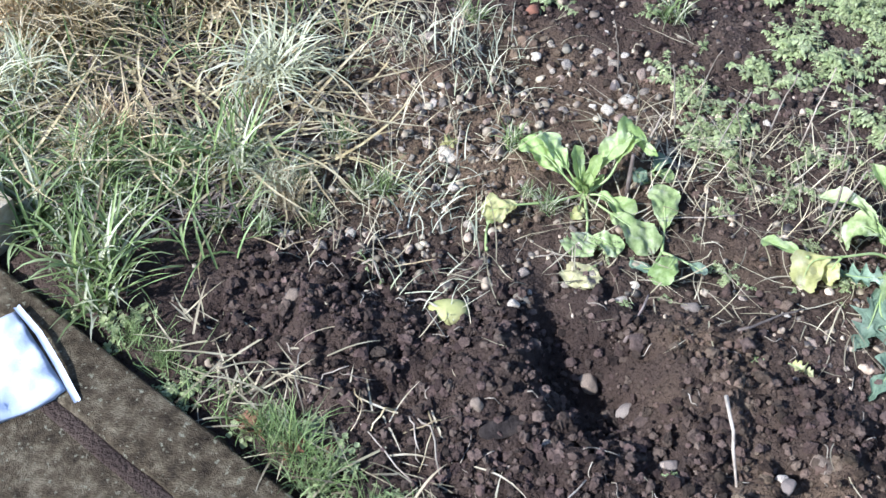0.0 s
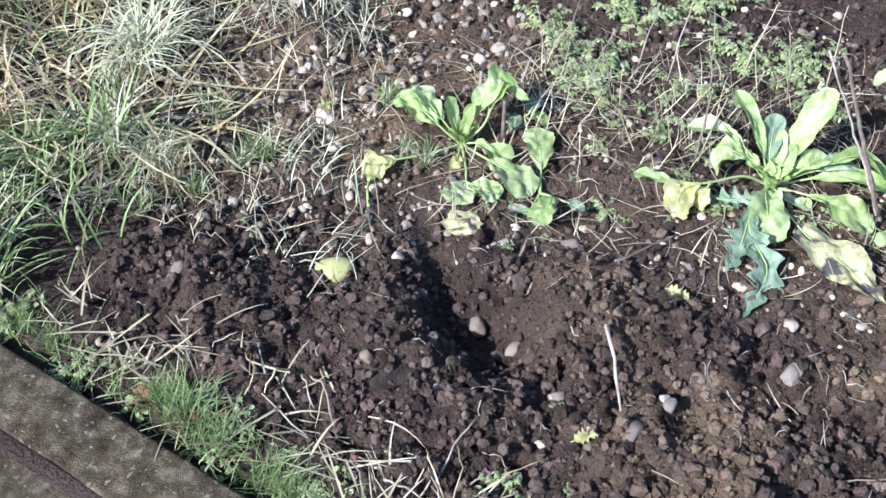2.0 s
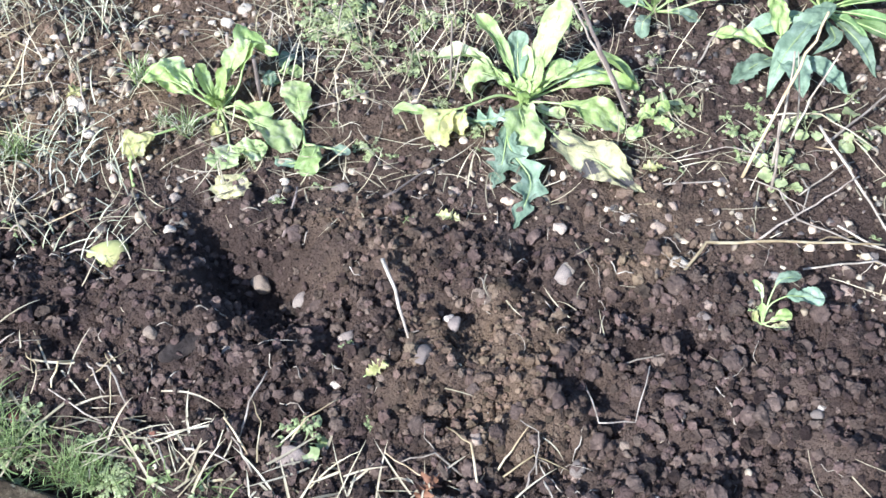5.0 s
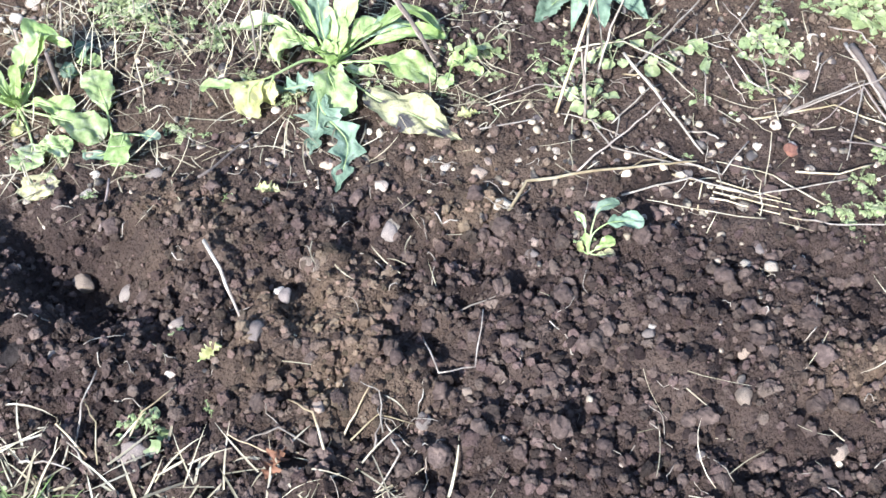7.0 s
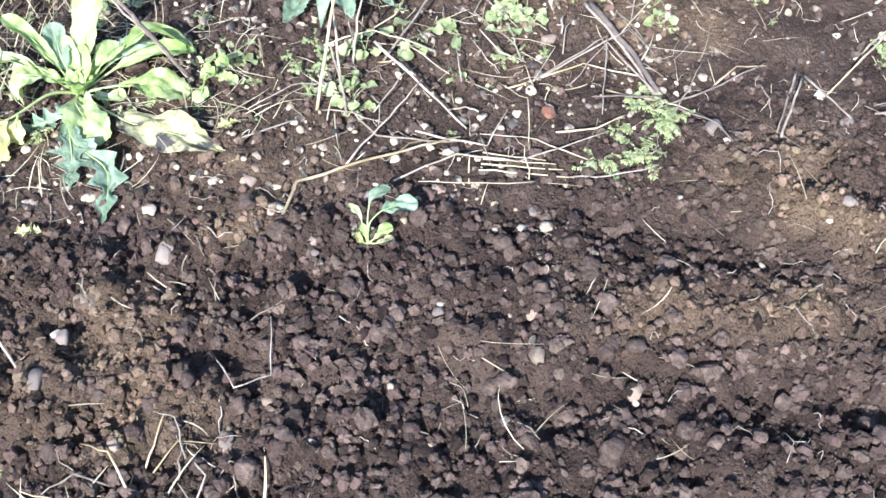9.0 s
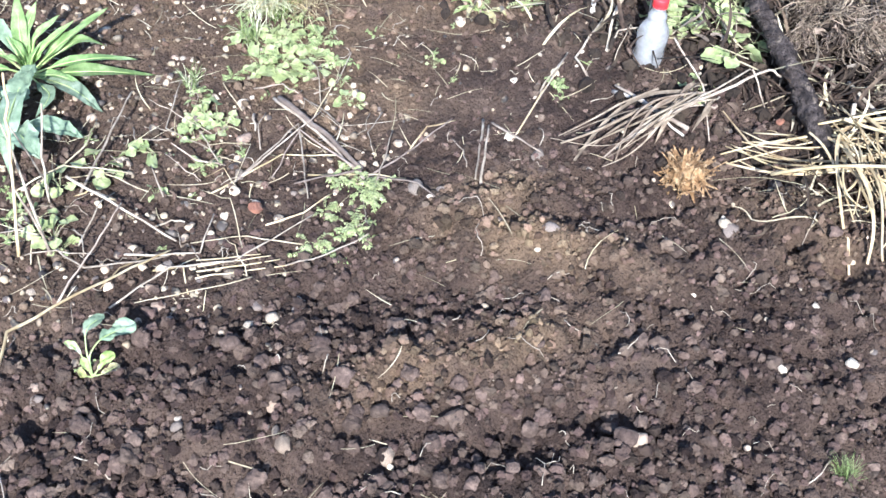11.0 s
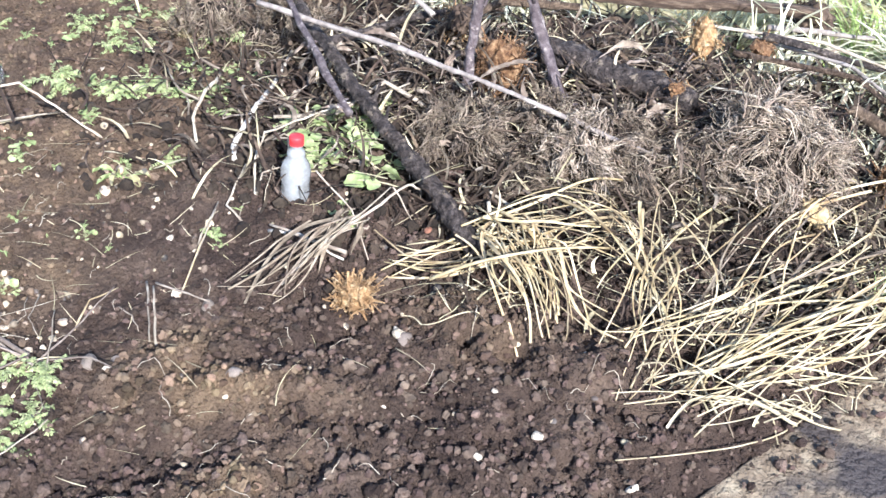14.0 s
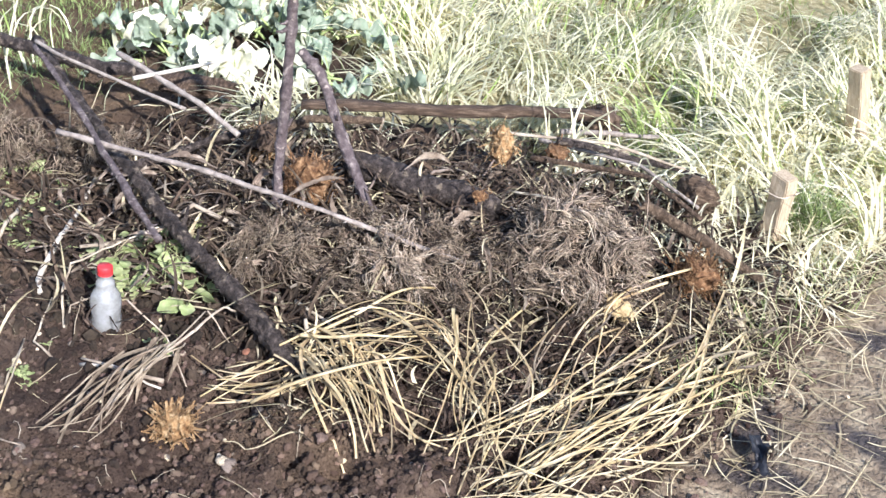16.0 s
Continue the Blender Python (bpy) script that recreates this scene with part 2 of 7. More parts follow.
def height(x, y):
    x, y = np.asarray(x, float), np.asarray(y, float)
    d = beyond_edge(x, y)
    h = 0.03 * (fbm(x * 1.7, y * 1.7, 3, 3) - 0.5)
    for f in ((0.248, 1.54, 0.042, 0.11, 8, -0.042), (0.345, 1.455, 0.10, 0.065, -25, -0.062), (0.16, 1.44, 0.075, 0.10, -20, 0.055), (0.48, 1.525, 0.085, 0.085, -30, 0.05), (0.31, 1.60, 0.05, 0.04, 0, 0.02),
              (-0.12, 1.49, 0.12, 0.07, -20, 0.045), (0.40, 1.27, 0.16, 0.06, -25, 0.025), (0.62, 1.24, 0.14, 0.05, -30, 0.025), (0.92, 1.315, 0.11, 0.045, -20, -0.03), (0.86, 1.41, 0.10, 0.05, -10, 0.012),
              (1.565, 0.825, 0.17, 0.085, -32, 0.04), (1.595, 0.925, 0.20, 0.06, -42, -0.006), (1.80, 0.91, 0.20, 0.075, -62, 0.045), (1.56, 1.06, 0.20, 0.05, -25, -0.02), (1.93, 0.90, 0.12, 0.04, -35, -0.015), (1.86, 1.02, 0.16, 0.06, -30, 0.02),
              (1.28, 0.99, 0.16, 0.10, -35, 0.03), (1.05, 0.98, 0.08, 0.14, 25, -0.025), (2.07, 0.32, 0.13, 0.16, 0, 0.065), (2.16, 0.55, 0.12, 0.12, 0, 0.05), (1.70, 0.63, 0.05, 0.035, 0, 0.03), (1.55, 0.53, 0.07, 0.04, 10, 0.03),
              (2.115, 0.56, 0.022, 0.032, 0, -0.07), (2.105, 0.475, 0.018, 0.036, 0, -0.06), (2.05, 0.27, 0.02, 0.06, 0, -0.05), (-0.08, 2.18, 0.16, 0.10, 0, 0.055), (0.10, 2.20, 0.10, 0.06, 0, -0.05),
              (0.50, 1.76, 0.12, 0.07, 0, -0.03), (2.45, 1.45, 0.14, 0.14, 0, -0.04), (2.9, 0.55, 0.40, 0.75, 10, 0.11), (1.5, 0.68, 0.2, 0.05, -30, -0.025), (-0.8, 2.1, 0.5, 0.4, 0, 0.05)):
        h = h + hump(x, y, *f)
    h = h + np.clip(hump(x, y, 2.98, 0.60, 0.33, 0.62, 8, 1.6), 0, 1) * 0.11 * (fbm(x * 9, y * 9, 2, 160) - 0.55)
    w = dug(x, y)
    n1, n2 = fbm(x * 17, y * 17, 3, 11), 1 - 2 * np.abs(fbm(x * 40, y * 40, 3, 21) - 0.5)
    h = h + w * (0.055 * (n1 - 0.5) + 0.034 * (n2 - 0.5) + 0.03 * (fbm(x * 7, y * 7, 3, 61) - 0.5)) + (1 - w) * (0.026 * (n1 - 0.5) + 0.022 * (n2 - 0.5)) * smooth(14, 4, np.hypot(x, y))
    under = smooth(0.015, -0.03, d) * smooth(-1.35, -1.25, d)
    return h * (1 - under) - 0.02 * smooth(0.08, 0.0, d) * (1 - under) - 0.07 * under


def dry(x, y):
    """Where soil is coloured tan: sunlight painted on the humps, and pale dried ground."""
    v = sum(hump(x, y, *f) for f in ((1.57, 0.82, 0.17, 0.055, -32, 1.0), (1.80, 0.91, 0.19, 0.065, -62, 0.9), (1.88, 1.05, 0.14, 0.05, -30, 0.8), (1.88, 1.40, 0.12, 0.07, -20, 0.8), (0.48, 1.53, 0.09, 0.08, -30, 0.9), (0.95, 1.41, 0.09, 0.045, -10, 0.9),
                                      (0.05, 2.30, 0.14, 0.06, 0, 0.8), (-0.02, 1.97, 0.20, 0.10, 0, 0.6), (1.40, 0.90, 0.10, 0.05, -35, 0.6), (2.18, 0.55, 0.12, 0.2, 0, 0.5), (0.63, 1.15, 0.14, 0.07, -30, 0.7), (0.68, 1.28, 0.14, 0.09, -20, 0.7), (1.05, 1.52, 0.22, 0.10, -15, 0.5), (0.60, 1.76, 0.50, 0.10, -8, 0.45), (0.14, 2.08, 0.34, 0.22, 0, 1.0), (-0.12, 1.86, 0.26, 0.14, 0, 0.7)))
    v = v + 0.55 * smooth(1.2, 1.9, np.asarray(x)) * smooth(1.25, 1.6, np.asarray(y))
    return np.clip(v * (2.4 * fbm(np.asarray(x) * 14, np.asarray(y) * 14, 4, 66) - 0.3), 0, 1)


def mark_sunlit_dry(ob):
    """Keeps the soil's tan mask, painted sun and dried ground, with each vertex."""
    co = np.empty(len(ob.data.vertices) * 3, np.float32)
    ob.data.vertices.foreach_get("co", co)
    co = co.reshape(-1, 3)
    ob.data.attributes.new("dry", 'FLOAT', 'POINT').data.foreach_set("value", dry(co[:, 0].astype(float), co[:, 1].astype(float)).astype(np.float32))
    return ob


def up(x, y):
    return float(height(x, y))


def mesh_ob(name, verts, faces, material, parent=None, flat=False, label=""):
    """One mesh object from vertices and a list of face arrays (each of one face size) or of single faces."""
    verts = np.asarray(verts, float).reshape(-1, 3)
    blocks = [np.asarray(faces)] if isinstance(faces, np.ndarray) else [np.asarray(f) if np.ndim(f) == 2 else np.asarray([f]) for f in faces]
    total = np.concatenate([np.full(len(b), b.shape[1]) for b in blocks])
    me = bpy.data.meshes.new(name)
    me.vertices.add(len(verts))
    me.vertices.foreach_set("co", verts.astype(np.float32).ravel())
    me.loops.add(int(total.sum()))
    me.loops.foreach_set("vertex_index", np.concatenate([b.ravel() for b in blocks]).astype(np.int32))
    me.polygons.add(len(total))
    me.polygons.foreach_set("loop_start", np.concatenate([[0], np.cumsum(total)[:-1]]).astype(np.int32))
    me.update(calc_edges=True)
    me.materials.append(material)
    me.polygons.foreach_set("use_smooth", np.full(len(total), not flat))
    ob = new(name, me)
    if parent is not None:
        ob.parent = parent
    if label:
        ob["label"] = label
    return ob


def part(name, bm, material, parent, label=""):
    me = bpy.data.meshes.new(name)
    bm.to_mesh(me)
    bm.free()
    me.materials.append(material)
    ob = new(name, me)
    ob.parent = parent
    if label:
        ob["label"] = label
    return ob


def thing(name, place, label, category, group="", kind=""):
    ob = new(name)
    ob.empty_display_size = 0.05
    ob.matrix_world = Matrix.Translation(place) if len(place) == 3 else place
    return tagged(ob, label, category, group, kind)


class Soup:
    """Vertices and faces gathered piece by piece for one mesh."""

    def __init__(self):
        self.v, self.f, self.n = [], [], 0

    def add(self, verts, faces):
        verts = np.asarray(verts, float)
        self.v.append(verts)
        self.f.append(np.asarray(faces) + self.n)
        self.n += len(verts)

    def ob(self, name, material, parent=None, flat=False, label=""):
        return mesh_ob(name, np.concatenate(self.v), self.f, material, parent, flat, label)


def frames_along(p):
    t = np.gradient(p, axis=0)
    t /= np.linalg.norm(t, axis=1)[:, None] + 1e-9
    ref = np.array([0, 0, 1.0]) if abs(t[:, 2]).mean() < 0.9 else np.array([1.0, 0, 0])
    s = np.cross(t, ref)
    s /= np.linalg.norm(s, axis=1)[:, None] + 1e-9
    return t, s, np.cross(s, t)


def tube(soup, p, r, sides=5, rough=0.0, rng=None):
    """A closed tube of changing radius along the points p."""
    p = np.asarray(p, float)
    n = len(p)
    r = np.broadcast_to(np.asarray(r, float), (n,))
    _, s, u = frames_along(p)
    a = np.arange(sides) * 2 * math.pi / sides
    k = np.ones((n, sides)) if not rough else 1 + rough * (rng.random((n, sides)) - 0.5)
    ring = p[:, None] + (s[:, None] * np.cos(a)[None, :, None] + u[:, None] * np.sin(a)[None, :, None]) * (r[:, None] * k)[..., None]
    v = np.concatenate([ring.reshape(-1, 3), p[:1], p[-1:]])
    i, j = np.meshgrid(np.arange(n - 1), np.arange(sides), indexing="ij")
    a0, a1 = i * sides + j, i * sides + (j + 1) % sides
    q = np.stack([a0, a1, a1 + sides, a0 + sides], -1).reshape(-1, 4)
    jj = np.arange(sides)
    c0 = np.stack([(jj + 1) % sides, jj, jj * 0 + n * sides, jj * 0 + n * sides], -1)[:, :3]
    c1 = np.stack([(n - 1) * sides + jj, (n - 1) * sides + (jj + 1) % sides, jj * 0 + n * sides + 1], -1)
    base = soup.n
    soup.v.append(v)
    soup.f += [q + base, c0 + base, c1 + base]
    soup.n += len(v)


def ribbon(soup, p, w, side=None, fold=0.25):
    """A folded blade along p, three points across."""
    p = np.asarray(p, float)
    n = len(p)
    w = np.broadcast_to(np.asarray(w, float), (n,))
    _, s, u = frames_along(p)
    if side is not None:
        s = np.broadcast_to(np.asarray(side, float), (n, 3))
        t = np.gradient(p, axis=0)
        u = np.cross(s, t)
        u /= np.linalg.norm(u, axis=1)[:, None] + 1e-9
    v = np.stack([p - s * w[:, None] / 2, p - u * (w * fold)[:, None], p + s * w[:, None] / 2], 1).reshape(-1, 3)
    i = np.arange(n - 1) * 3
    q = np.concatenate([np.stack([i, i + 1, i + 4, i + 3], -1), np.stack([i + 1, i + 2, i + 5, i + 4], -1)])
    soup.add(v, q)


def blades(s, x, y, z, L, W, az, el, droop, curl, n=6, folded=True):
    """Many grass blades at once: arrays of places, lengths, widths, headings, rise and droop in degrees."""
    u = np.linspace(0, 1, n)
    e = np.radians(el)[:, None] - np.radians(droop)[:, None] * u ** 1.2
    d = az[:, None] + curl[:, None] * u
    step = np.stack([np.cos(e) * np.cos(d), np.cos(e) * np.sin(d), np.sin(e)], -1) * (L / (n - 1))[:, None, None]
    p = np.concatenate([np.zeros((len(x), 1, 3)), np.cumsum(step[:, :-1], 1)], 1)
    p[..., 2] = np.maximum(p[..., 2], 0.002)
    side = np.stack([-np.sin(d), np.cos(d), 0 * d], -1)
    rise = np.stack([-np.sin(e) * np.cos(d), -np.sin(e) * np.sin(d), np.cos(e)], -1)
    w = (W[:, None] * np.interp(u, (0, 0.2, 0.6, 0.8, 1), (0.8, 1, 0.8, 0.5, 0.06)))[..., None]
    p = p + np.stack([x, y, z], -1)[:, None]
    rows = [p - side * w / 2, p - rise * w * 0.2, p + side * w / 2] if folded else [p - side * w / 2, p + side * w / 2]
    k = len(rows)
    v = np.stack(rows, 2).reshape(-1, 3)
    i = (np.arange(len(x))[:, None] * n + np.arange(n - 1)).ravel() * k
    q = np.concatenate([np.stack([i + c, i + c + 1, i + c + 1 + k, i + c + k], -1) for c in range(k - 1)])
    s.add(v, q)


def icosphere(level):
    bm = bmesh.new()
    bmesh.ops.create_icosphere(bm, subdivisions=level, radius=1)
    v = np.array([q.co[:] for q in bm.verts])
    f = np.array([[q.index for q in t.verts] for t in bm.faces])
    bm.free()
    return v, f


ICO1, ICO2, ICO3 = icosphere(1), icosphere(2), icosphere(3)


def lump(ico, rng, rough=0.25, squash=(1, 1, 0.7), corners=3):
    """A rounded or angular stone shape of about unit radius."""
    v = ico[0].copy()
    for _ in range(corners):
        d = rng.normal(size=3)
        d /= np.linalg.norm(d)
        cut = rng.uniform(0.55, 0.9)
        over = np.maximum(v @ d - cut, 0)
        v -= over[:, None] * d * 0.9
    v *= 1 + rough * (rng.random((len(v), 1)) - 0.5)
    return v * np.asarray(squash)


def turn_random(rng, flat=0.4):
    e = Euler((rng.normal() * flat, rng.normal() * flat, rng.uniform(0, 6.283)))
    return np.array(e.to_matrix())


# ---- ground ----
def spaced(lo, hi, step, reach):
    mid = np.arange(lo, hi + step / 2, step)
    out, s, v = [], step, 0.0
    while v < reach:
        s *= 1.18
        v += s
        out.append(v)
    out = np.array(out)
    return np.concatenate([lo - out[::-1], mid, mid[-1] + out])


gx, gy = spaced(-1.25, 3.55, 0.0115, 250), spaced(-0.75, 2.75, 0.0115, 250)
GX, GY = np.meshgrid(gx, gy)
gv = np.stack([GX, GY, height(GX, GY)], -1).reshape(-1, 3)
nx, ny = len(gx), len(gy)
gi, gj = np.meshgrid(np.arange(nx - 1), np.arange(ny - 1))
g0 = (gj * nx + gi).ravel()
ground = tagged(mesh_ob("ground", gv, np.stack([g0, g0 + 1, g0 + nx + 1, g0 + nx], -1), SOIL), "dark brown crumbly garden soil with dug humps and a hole", "soil", kind="structure")


def left_turf(x, y):
    return smooth(0.03, 0.08, beyond_edge(x, y)) * smooth(-0.34, -0.46, x - 0.5 * np.clip(y - 1.5, 0, 0.35) + 0.04 * np.sin(y * 19))


def far_turf(x, y):
    d = beyond_edge(x, y)
    back = smooth(3.42, 3.62, x + 0.12 * np.sin(y * 7) + 0.30 * smooth(0.2, -0.25, y))
    return smooth(0.05, 0.15, d) * back * (1 - 0.97 * smooth(1.62, 1.78, y) * smooth(4.5, 4.2, x)) * (1 - 0.95 * smooth(0.50, 0.34, np.hypot(x - 3.85, (y - 1.36) * 0.85)))


# ground vertices take the tan painted for sunlit humps and dried soil
mark_sunlit_dry(ground)
ground.data.materials.append(THATCH)
fx, fy = (GX[:-1, :-1] + GX[1:, 1:]).ravel() / 2, (GY[:-1, :-1] + GY[1:, 1:]).ravel() / 2
turf = np.maximum(far_turf(fx, fy), 0.8 * smooth(-0.45, -0.75, fx) * smooth(0.05, 0.1, beyond_edge(fx, fy))) + 0.6 * (fbm(fx * 30, fy * 30, 2, 70) - 0.5) > 0.5
turf |= beyond_edge(fx, fy) < -1.4
ground.data.polygons.foreach_set("material_index", turf.astype(np.int32))


# ---- the concrete path ----
AX = Vector((0.878, -0.479, 0))      # along the path
AY = Vector((0.479, 0.878, 0))       # across it, towards the bed
EDGE0 = Vector((EDGE[0], EDGE[1], 0))


def along(s, d, z=0.0):
    """A place s metres along the path's edge and d metres from it towards the bed."""
    return EDGE0 + AX * s + AY * d + Vector((0, 0, z))


def slab(name, s0, s1, d0, d1, z0, z1, material, parent, step=0.04, label=""):
    def ticks(a, b):
        return np.unique(np.concatenate([np.linspace(a, b, max(3, int((b - a) / step))), a + np.array((0.002, 0.005, 0.01)), b - np.array((0.002, 0.005, 0.01))]))
    S, D = np.meshgrid(ticks(s0, s1), ticks(d0, d1))
    nd, ns = S.shape
    edge = np.minimum(np.minimum(S - s0, s1 - S), np.minimum(D - d0, d1 - D))
    wob = 0.012 * (fbm(S * 9, D * 9, 3, 31) - 0.5)
    Z = z1 - 0.007 * np.exp(-edge / 0.003) + wob * 0.5
    D2 = D + np.where((D == d0) | (D == d1), 0.018 * (fbm(S * 14, D * 3, 3, 37) - 0.5), 0)
    top = np.stack([EDGE0.x + AX.x * S + AY.x * D2, EDGE0.y + AX.y * S + AY.y * D2, Z], -1).reshape(-1, 3)
    a, b = np.meshgrid(np.arange(ns - 1), np.arange(nd - 1))
    q = (b * ns + a).ravel()
    faces = [np.stack([q, q + 1, q + ns + 1, q + ns], -1)]
    rim = list(range(ns)) + [k * ns + ns - 1 for k in range(1, nd)] + [(nd - 1) * ns + k for k in range(ns - 2, -1, -1)] + [k * ns for k in range(nd - 2, 0, -1)]
    low = top[rim].copy()
    low[:, 2] = z0
    v = np.concatenate([top, low])
    m, o = len(rim), len(top)
    faces += [[rim[k], o + k, o + (k + 1) % m, rim[(k + 1) % m]] for k in range(m)]
    return mesh_ob(name, v, faces, material, parent, label=label)


path = thing("path", (0, 0, 0), "old stained concrete garden path with a raised edging strip", "path", kind="structure")
slab("kerb", -2.5, 2.55, -0.112, 0.0, -0.08, 0.02, CONCRETE, path, 0.025)
slab("joint_soil", -2.5, 2.5, -0.142, -0.108, -0.08, 0.0165, SOIL, path, 0.02, "dark soil filling the joint beside the edging")
slab("slab", -2.5, -0.35, -1.25, -0.1145, -0.08, 0.014, CONCRETE, path, 0.03)
slab("slab", -0.342, 2.55, -1.25, -0.1145, -0.08, 0.014, CONCRETE, path, 0.03)
slab("slab", 2.558, 7.0, -1.25, 0.03, -0.08, 0.0, MUD, path, 0.03, "wet muddy concrete")


# ---- clods and stones ----
rng = np.random.default_rng(7)


def scatter(count, x0, x1, y0, y1, weight):
    x, y = rng.uniform(x0, x1, count * 12), rng.uniform(y0, y1, count * 12)
    keep = rng.random(count * 12) < weight(x, y)
    return x[keep][:count], y[keep][:count]


def heap_of(name, ico, count, sizes, weight, material, flat, sink, label, category, squash=(1, 1, 0.75), rough=0.3, corners=3, bias=2.2):
    x, y = scatter(count, -0.9, 3.3, -1.0, 2.7, weight)
    z = np.where(beyond_edge(x, y) < 0.0, 0.004, height(x, y))
    s = Soup()
    kinds = [lump(ico, rng, rough, squash, corners) for _ in range(24)]
    r = sizes[0] * (sizes[1] / sizes[0]) ** (rng.random(len(x)) ** bias)
    for k in range(len(x)):
        v = kinds[k % 24] @ turn_random(rng, 0.6).T * r[k] * rng.uniform(0.8, 1.2, 3)
        s.add(v + (x[k], y[k], z[k] + r[k] * sink), ico[1])
    return tagged(mark_sunlit_dry(s.ob(name, material, flat=flat)), label, category, kind="stuff")


heap_of("soil_crumbs", ICO1, 36000, (0.0022, 0.0105), lambda x, y: (0.42 + dug(x, y) * (0.4 + 0.6 * fbm(x * 4, y * 4, 2, 8))) * smooth(0.03, 0.06, beyond_edge(x, y)) * smooth(-0.5, -0.2, x), CLOD, True, 0.35, "loose dark brown soil crumbs on the dug bed", "soil", rough=0.6, corners=4, bias=1.9)
heap_of("soil_clods", ICO2, 4200, (0.0055, 0.0135), lambda x, y: dug(x, y) * (1 - 0.75 * smooth(1.65, 1.9, x)) * (0.35 + 0.65 * smooth(0.35, 0.6, fbm(x * 4, y * 4, 2, 8))), CLOD, True, 0.3, "larger dark brown clods of turned soil", "soil", rough=0.75, corners=5, bias=1.8)
heap_of("path_crumbs", ICO1, 2600, (0.003, 0.013), lambda x, y: smooth(-0.14, 0.02, beyond_edge(x, y)) ** 1.5 * smooth(0.08, 0.05, beyond_edge(x, y)) * smooth(1.5, 1.7, x) * smooth(2.9, 2.6, x), CLOD, True, 0.35, "soil crumbs spilled over the muddy path edge", "soil", rough=0.5, corners=4, bias=1.8)
heap_of("path_grit", ICO1, 800, (0.001, 0.005), lambda x, y: smooth(0.0, -0.02, beyond_edge(x, y)) * smooth(-0.7, -0.5, beyond_edge(x, y)) * (smooth(0.4, 0.1, x) + smooth(2.2, 2.4, x)), PEBBLES, False, 1.0, "pale grit and tiny stones lying on the path", "grit", corners=4, bias=2.5)
heap_of("small_pebbles", ICO2, 2600, (0.004, 0.013), lambda x, y: smooth(0.03, 0.06, beyond_edge(x, y)) * (0.12 + 0.5 * smooth(0.45, 0.6, fbm(x * 3, y * 3, 2, 14)) + hump(x, y, 1.42, 1.42, 0.30, 0.20, -25, 0.8) + hump(x, y, -0.02, 1.96, 0.32, 0.26, 0, 1.3) + hump(x, y, -0.10, 1.68, 0.22, 0.10, -10, 1.2) + hump(x, y, 0.95, 1.55, 0.3, 0.1, -15, 0.5) + hump(x, y, 0.6, 1.75, 0.4, 0.1, -8, 0.4) + hump(x, y, 1.8, 1.95, 0.3, 0.15, 0, 0.4)) * (1 - 0.88 * dug(x, y)) * smooth(-0.5, -0.2, x) * (1 - smooth(2.4, 2.6, x)), PEBBLES, False, 0.12,
        "small tan and grey pebbles strewn over the soil", "pebbles", rough=0.10, corners=10)
heap_of("gravel", ICO2, 800, (0.004, 0.011), lambda x, y: hump(x, y, -0.03, 1.93, 0.24, 0.22, 0, 0.8) + hump(x, y, -0.10, 1.66, 0.20, 0.09, -10, 0.9) + hump(x, y, 0.25, 1.78, 0.14, 0.06, 0, 0.5), PEBBLES, False, 0.2, "cream and tan gravel lying thick on the soil", "gravel", rough=0.12, corners=10, bias=1.5)
heap_of("weathered_clods", ICO1, 2600, (0.005, 0.016), lambda x, y: (1 - dug(x, y)) * smooth(0.05, 0.1, beyond_edge(x, y)) * smooth(-0.2, 0.0, x) * (0.1 + smooth(0.42, 0.6, fbm(x * 5, y * 5, 2, 18))) * (1 - smooth(2.5, 2.8, x)), CLOD, True, 0.2, "weathered brown clods on the weedy soil", "soil", rough=0.4, corners=5, bias=1.8)

CLOD_BIG = mat("moist_clod", [(0.055, 0.038, 0.029), (0.10, 0.070, 0.053), (0.175, 0.125, 0.092)], 1.6, 0.95, 0.5, 7, 9, vary=0.3, spec=0.15)
clod_meshes = []
for k in range(14):
    v = lump(ICO3, rng, 0.0, (1, rng.uniform(0.75, 1.0), rng.uniform(0.6, 0.85)), 7)
    for f, amp in ((2.3, 0.16), (4.7, 0.11), (9.0, 0.07)):
        v *= 1 + amp * (np.sin(v @ rng.normal(size=3) * f + rng.uniform(0, 6.28)) * np.sin(v @ rng.normal(size=3) * f + rng.uniform(0, 6.28)))[:, None]
    v *= 1 + 0.07 * (rng.random((len(v), 1)) - 0.5)
    me = bpy.data.meshes.new("clod")
    me.from_pydata(v.tolist(), [], ICO3[1].tolist())
    me.materials.append(CLOD_BIG)
    clod_meshes.append(me)
for count, zone, lo, hi in ((190, lambda x, y: hump(x, y, 1.12, 0.93, 0.42, 0.26, -35, 1.0) * dug(x, y), 0.010, 0.021), (100, lambda x, y: dug(x, y) * 0.5 * (1 - hump(x, y, 1.12, 0.93, 0.42, 0.26, -35, 1.0)) * smooth(-0.2, 0.0, x), 0.008, 0.016)):
    sx, sy = scatter(count, -0.2, 2.4, 0.2, 1.7, zone)
    for k in range(len(sx)):
        r = lo + (hi - lo) * rng.random() ** 1.6
        piece = new("clod", clod_meshes[int(rng.integers(14))])
        piece.parent = ground
        piece.matrix_world = pose(sx[k], sy[k], up(sx[k], sy[k]) + r * 0.25, rng.normal() * 30, rng.normal() * 30, rng.uniform(0, 360)) @ Matrix.Scale(r, 4)

